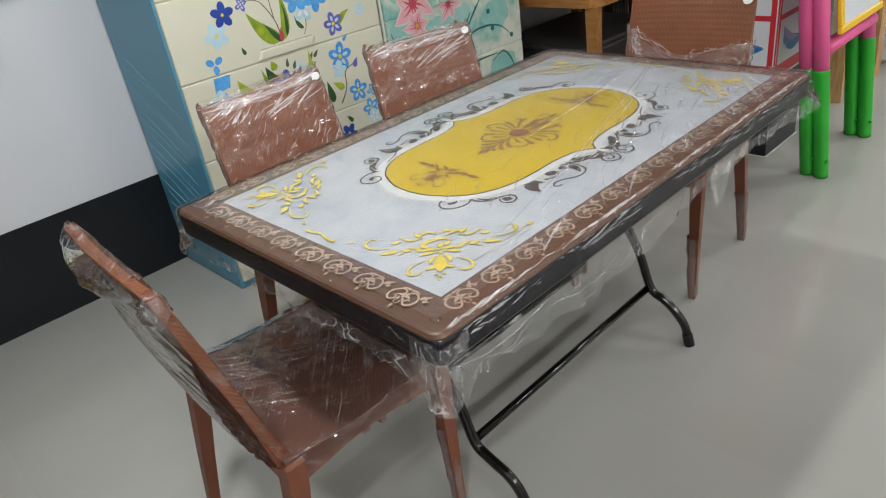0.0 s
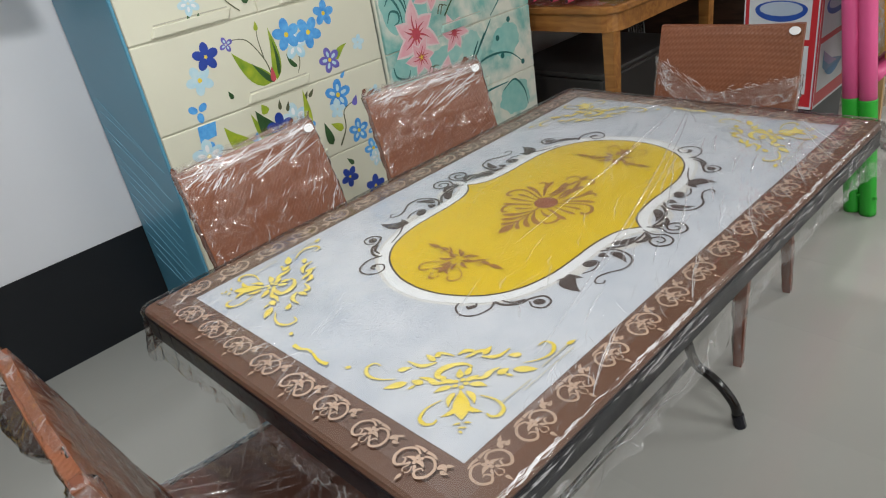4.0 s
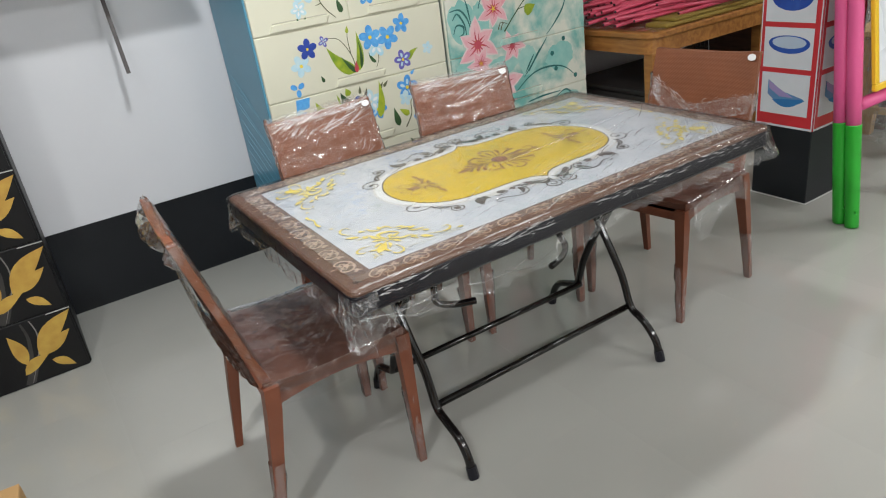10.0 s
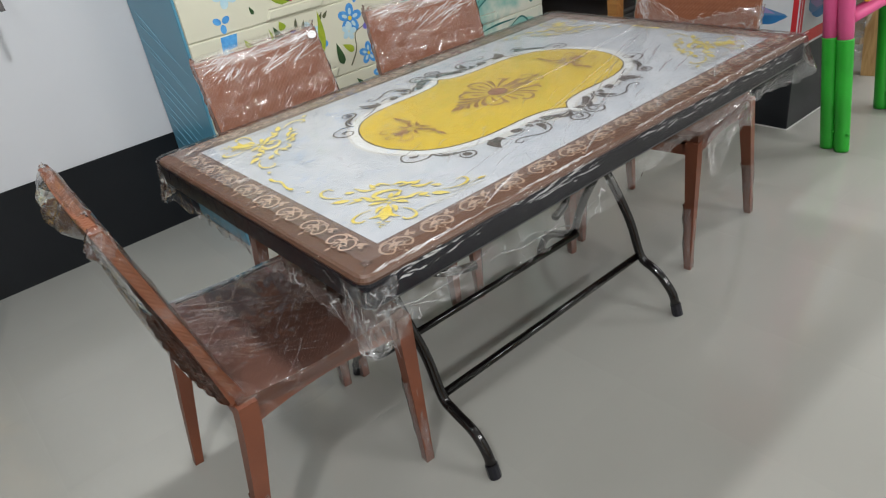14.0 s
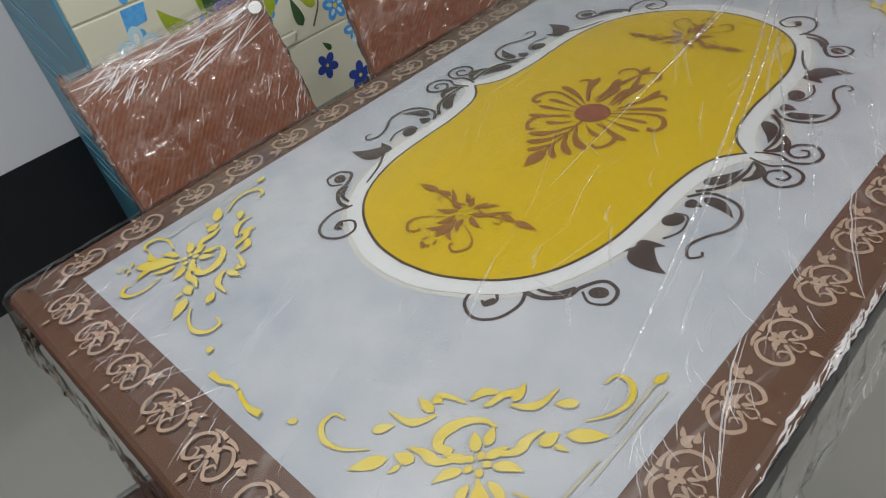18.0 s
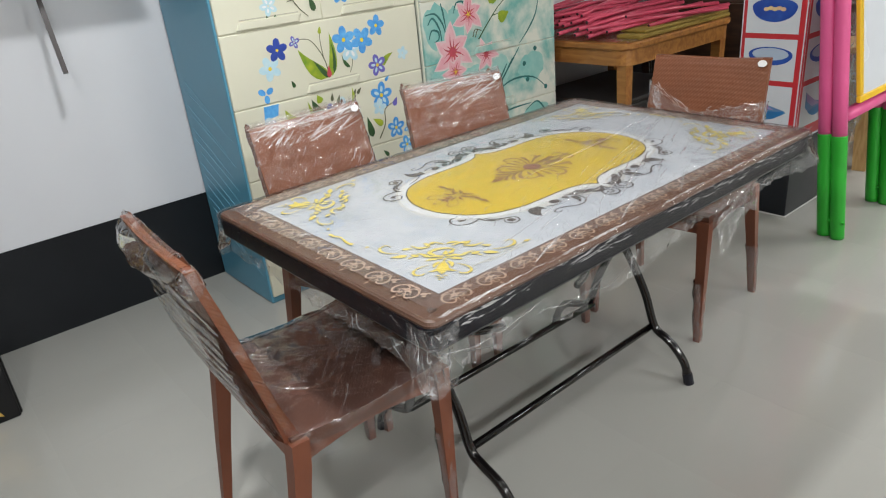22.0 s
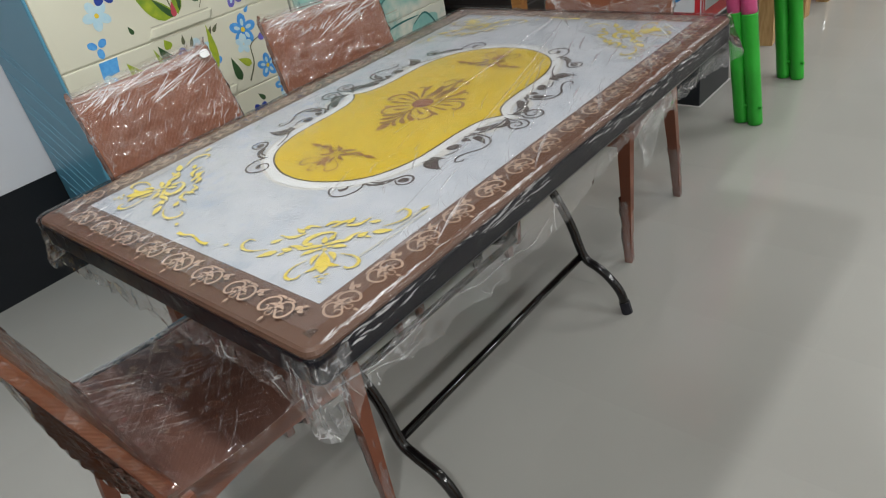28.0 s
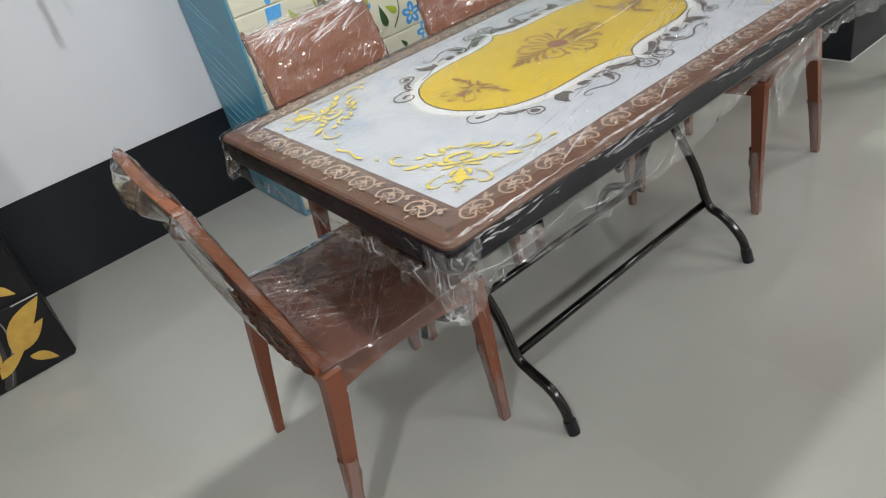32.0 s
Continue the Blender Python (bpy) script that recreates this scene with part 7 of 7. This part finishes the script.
def toy_pack(m, seed):
    """A clear bag: a card strip, striped figures and plum-coloured pieces."""
    pk = thing("toy_pack", "clear bag with striped toy figures and yellow card", "toy", m, "toy packs on the cartons")
    card = part("card", box(-0.021, 0.021, -0.2, 0.2, 0.020, 0.0225), M_YCARD, pk, "yellow printed card")
    ink = Ink(lambda u, v, h: (u, v, 0.0228 + h), 0.0004)
    ink.poly([(-0.021, -0.2), (0.021, -0.2), (0.021, -0.128), (-0.021, -0.104)])
    ink.make("printed_field", M_CCARD, card, "cyan printed field")
    for k in range(3):
        ink = Ink(lambda u, v, h: (u, v, 0.0232 + h), 0.0005)
        ink.poly([(-0.003, -0.088 + 0.013 * k), (0.017, -0.094 + 0.013 * k), (0.017, -0.084 + 0.013 * k), (-0.003, -0.078 + 0.013 * k)])
        ink.make("printed_bar", (M_WHITEP, M_WHITEP, M_REDP)[k], card, ("white printed bar", "white printed bar", "red printed bar")[k])
    for u, v in ((-0.048, -0.02), (-0.050, 0.135), (0.050, -0.005), (0.050, 0.15)):
        figure(pk, u, v, seed)
    for x, y, ang, length, r in ((-0.030, -0.120, 205, 0.055, 0.011), (-0.024, -0.128, 165, 0.05, 0.010), (-0.05, 0.068, 70, 0.05, 0.010), (-0.03, 0.055, 95, 0.06, 0.012), (-0.085, 0.072, 10, 0.05, 0.008), (0.035, -0.075, 80, 0.06, 0.012), (0.055, -0.09, 60, 0.06, 0.011), (0.03, 0.075, 75, 0.06, 0.012)):
        q = radians(ang)
        pts = smooth_line([(x, y, 0.02), (x + 0.5 * length * math.cos(q) + 0.006, y + 0.5 * length * math.sin(q), 0.034), (x + length * math.cos(q), y + length * math.sin(q) - 0.008, 0.024)], 4)
        part("toy_piece", tube(pts, r, 9, r2=0.005, flat=0.6), M_PLUM, pk, "glossy plum-coloured piece", smooth=True)
    for a in (0, 14, -12):
        part("toy_piece", tube([(-0.045, -0.12, 0.014), (-0.07, -0.122 + a * 0.0005, 0.02), (-0.098, -0.12 + a * 0.001, 0.014)], 0.008, 8, r2=0.003), M_LEAFD, pk, "dark green piece", smooth=True)
    bm = bmesh.new()
    n, k = 26, 44
    g = []
    for i in range(n + 1):
        row = []
        for j in range(k + 1):
            u, v = -1 + 2 * i / n, -1 + 2 * j / k
            e = max(0, 1 - max(abs(u), abs(v)) ** 3)
            z = 0.010 + 0.05 * e ** 0.6 + 0.008 * noise.noise(Vector((u * 5 + seed, v * 8, seed))) + 0.005 * noise.noise(Vector((u * 13, v * 17 + seed, 1)))
            row.append((0.098 * u * (1 + 0.07 * noise.noise(Vector((v * 6, seed, 2)))), 0.03 + 0.165 * v * (1 + 0.03 * noise.noise(Vector((u * 6, seed, 4)))), z))
        g.append(row)
    loft(g, bm, caps=False, closed=False)
    f = part("plastic_wrap", bm, M_FILM_BAG, pk, "crumpled clear bag", smooth=True)
    f.visible_shadow = False
    return pk


toy_pack(PACK, 3.0)
toy_pack(PACK @ Matrix.Translation((0.235, 0.05, 0.0)), 7.0)


def red_pack(m, seed, body=None, seal=None):
    pk = thing("snack_pack", "glossy red pouch with plain edge" if seal else "glossy red pouch with a yellow edge", "pouch", m, "red pouches on the carton")
    bm = bmesh.new()
    g = []
    for i in range(15):
        row = []
        for j in range(19):
            u, v = -1 + i / 7, -1 + j / 9
            e = max(0.0, (1 - u * u) * (1 - v ** 4))
            row.append((0.07 * u, 0.1 * v, 0.004 + 0.03 * e + 0.003 * noise.noise(Vector((u * 4, v * 4, seed)))))
        g.append(row)
    loft(g, bm, caps=False, closed=False)
    part("pouch", bm, body or M_ORANGE, pk, smooth=True)
    e = bmesh.new()
    for x0, x1, y0, y1 in ((-0.077, -0.066, -0.107, 0.107), (0.066, 0.077, -0.107, 0.107), (-0.077, 0.077, 0.096, 0.107), (-0.077, 0.077, -0.107, -0.096)):
        box(x0, x1, y0, y1, 0.0005, 0.006, 0, 1, e)
    part("edge_seal", e, seal or M_YCARD, pk, "sealed edge")
    ink = Ink(lambda u, v, h: (u, v, 0.036 + h), 0.001)
    for k in range(3):
        ink.poly([(-0.03 + 0.022 * k, 0.02), (-0.016 + 0.022 * k, 0.02), (-0.016 + 0.022 * k, 0.03), (-0.03 + 0.022 * k, 0.03)])
    ink.make("printed_bar", M_WHITEP, pk, "pale printed marks")
    return pk


TILT = Matrix(((0.74, -0.08, 0.668), (-0.03, 0.997, 0.054), (-0.67, 0.0, 0.742)))
red_pack(Matrix.Translation(Vector((1.184, -0.558, 0.6)) - TILT @ Vector((-0.077, 0.107, 0))) @ TILT.to_4x4(), 2.0)
TILT2 = Matrix(((0.94, 0.06, 0.3), (0.3, -0.19, -0.93), (0.0, 0.98, -0.2)))
red_pack(Matrix.Translation(Vector((1.105, -0.27, 0.4)) - TILT2 @ Vector((-0.077, 0.107, 0))) @ TILT2.to_4x4(), 6.0, M_REDP, M_REDP)
stand3 = thing("display_box", "small brown carton under a red pouch", "box")
part("box_wall", box(1.11, 1.25, -0.26, -0.14, 0.001, 0.19, 0.003), M_CARD, stand3)

# ---------- ceiling lamps, with housings for the added fill lamps too ---
for lx, ly, lz, sx, sy, watts in LAMPS:
    hung = lz < CEIL - 0.1
    lamp = thing("ceiling_lamp", "small white lamp hanging from the ceiling, switched on" if hung else "long white ceiling lamp, switched on", "lamp", pose(lx, ly, 0), "" if hung else "ceiling lamps")
    part("housing", box(-sx / 2 - 0.03, sx / 2 + 0.03, -sy / 2 - 0.03, sy / 2 + 0.03, lz + 0.015, lz + 0.074, 0.006), M_WHITEP, lamp)
    part("diffuser", box(-sx / 2, sx / 2, -sy / 2, sy / 2, lz + 0.007, lz + 0.0145), M_LAMP, lamp, "glowing diffuser")
    if hung:
        part("rod", tube([(0, 0, lz + 0.07), (0, 0, CEIL - 0.001)], 0.006, 8), M_WHITEP, lamp, smooth=True)

# ---------- goods down the aisle ----------
M_DARKG = material("dark_goods", (0.04, 0.035, 0.03), 0.5, vary=0.5, scale=8)
M_REDG = material("red_goods", (0.50, 0.04, 0.05), 0.45, vary=0.3, scale=8)
for x, y, h in ((1.75, 5.2, 1.1), (1.8, 6.1, 1.2), (1.75, 7.0, 1.0)):
    rack = thing("goods_rack", "dark loaded shop rack beside the aisle", "rack", pose(x, y, 0))
    for z in (0.1, 0.45, 0.8):
        part("shelf_board", box(-0.25, 0.25, -0.4, 0.4, z, z + 0.025, 0.003), M_DKWOOD, rack)
    for a in (-0.24, 0.24):
        for b in (-0.39, 0.39):
            part("post", box(a - 0.015, a + 0.015, b - 0.015, b + 0.015, 0, h, 0.002), M_TUBE, rack)
    for k in range(6):
        part("goods", box(-0.2, 0.2, -0.38 + 0.13 * k, -0.27 + 0.13 * k, 0.126, 0.3 + 0.08 * (k % 3), 0.01), M_DARKG, rack)
        part("goods", box(-0.2, 0.2, -0.38 + 0.13 * k, -0.27 + 0.13 * k, 0.476, 0.65 + 0.06 * (k % 2), 0.01), M_DARKG, rack)
for x, y, w, h in ((-0.9, 5.2, 0.5, 0.75), (-0.4, 6.0, 0.45, 0.6)):
    crate = thing("plastic_stool_stack", "stack of red plastic stools far down the aisle", "stools", pose(x, y, 0))
    part("stool_top", slab(w / 2, w / 2, 0.06, [(0.0, h - 0.05), (0, h - 0.01), (0.01, h)]), M_REDG, crate)
    for a in (1, -1):
        for c in (1, -1):
            part("leg", tube([(a * w * 0.48, c * w * 0.48, 0), (a * w * 0.42, c * w * 0.42, h - 0.04)], 0.025, 8), M_REDG, crate)

# ---------- floor tiles ----------
TS = 0.40
tile_me = bpy.data.meshes.new("floor_tile")
bm = box(-TS / 2 + 0.0002, TS / 2 - 0.0002, -TS / 2 + 0.0002, TS / 2 - 0.0002, -0.008, 0.0)
bm.to_mesh(tile_me)
bm.free()
tile_me.materials.append(M_TILE)
floor_ob = bpy.data.objects["floor"]
rest = []
for i in range(-7, 10):
    for j in range(-14, 34):
        x, y = 0.713 + TS * (i + 0.5), 0.86 + TS * (j + 0.5)
        if x < X0 - 0.19 or x > X1 + 0.19 or y < Y0 - 0.19 or y > Y1 + 0.19:
            continue
        if -6 <= i <= 4 and -7 <= j <= 18:
            t = new("tile", tile_me)
            t.location = (x, y, 0)
            t.parent = floor_ob
        else:
            rest.append((x, y))
verts, faces = [], []
for x, y in rest:
    h, k = TS / 2 - 0.0002, len(verts)
    verts += [(x - h, y - h, 0), (x + h, y - h, 0), (x + h, y + h, 0), (x - h, y + h, 0)]
    faces.append((k, k + 1, k + 2, k + 3))
me = bpy.data.meshes.new("tiles")
me.from_pydata(verts, [], faces)
me.materials.append(M_TILE)
ob = new("tiles", me)
ob.parent = floor_ob
tagged(ob, kind="stuff")
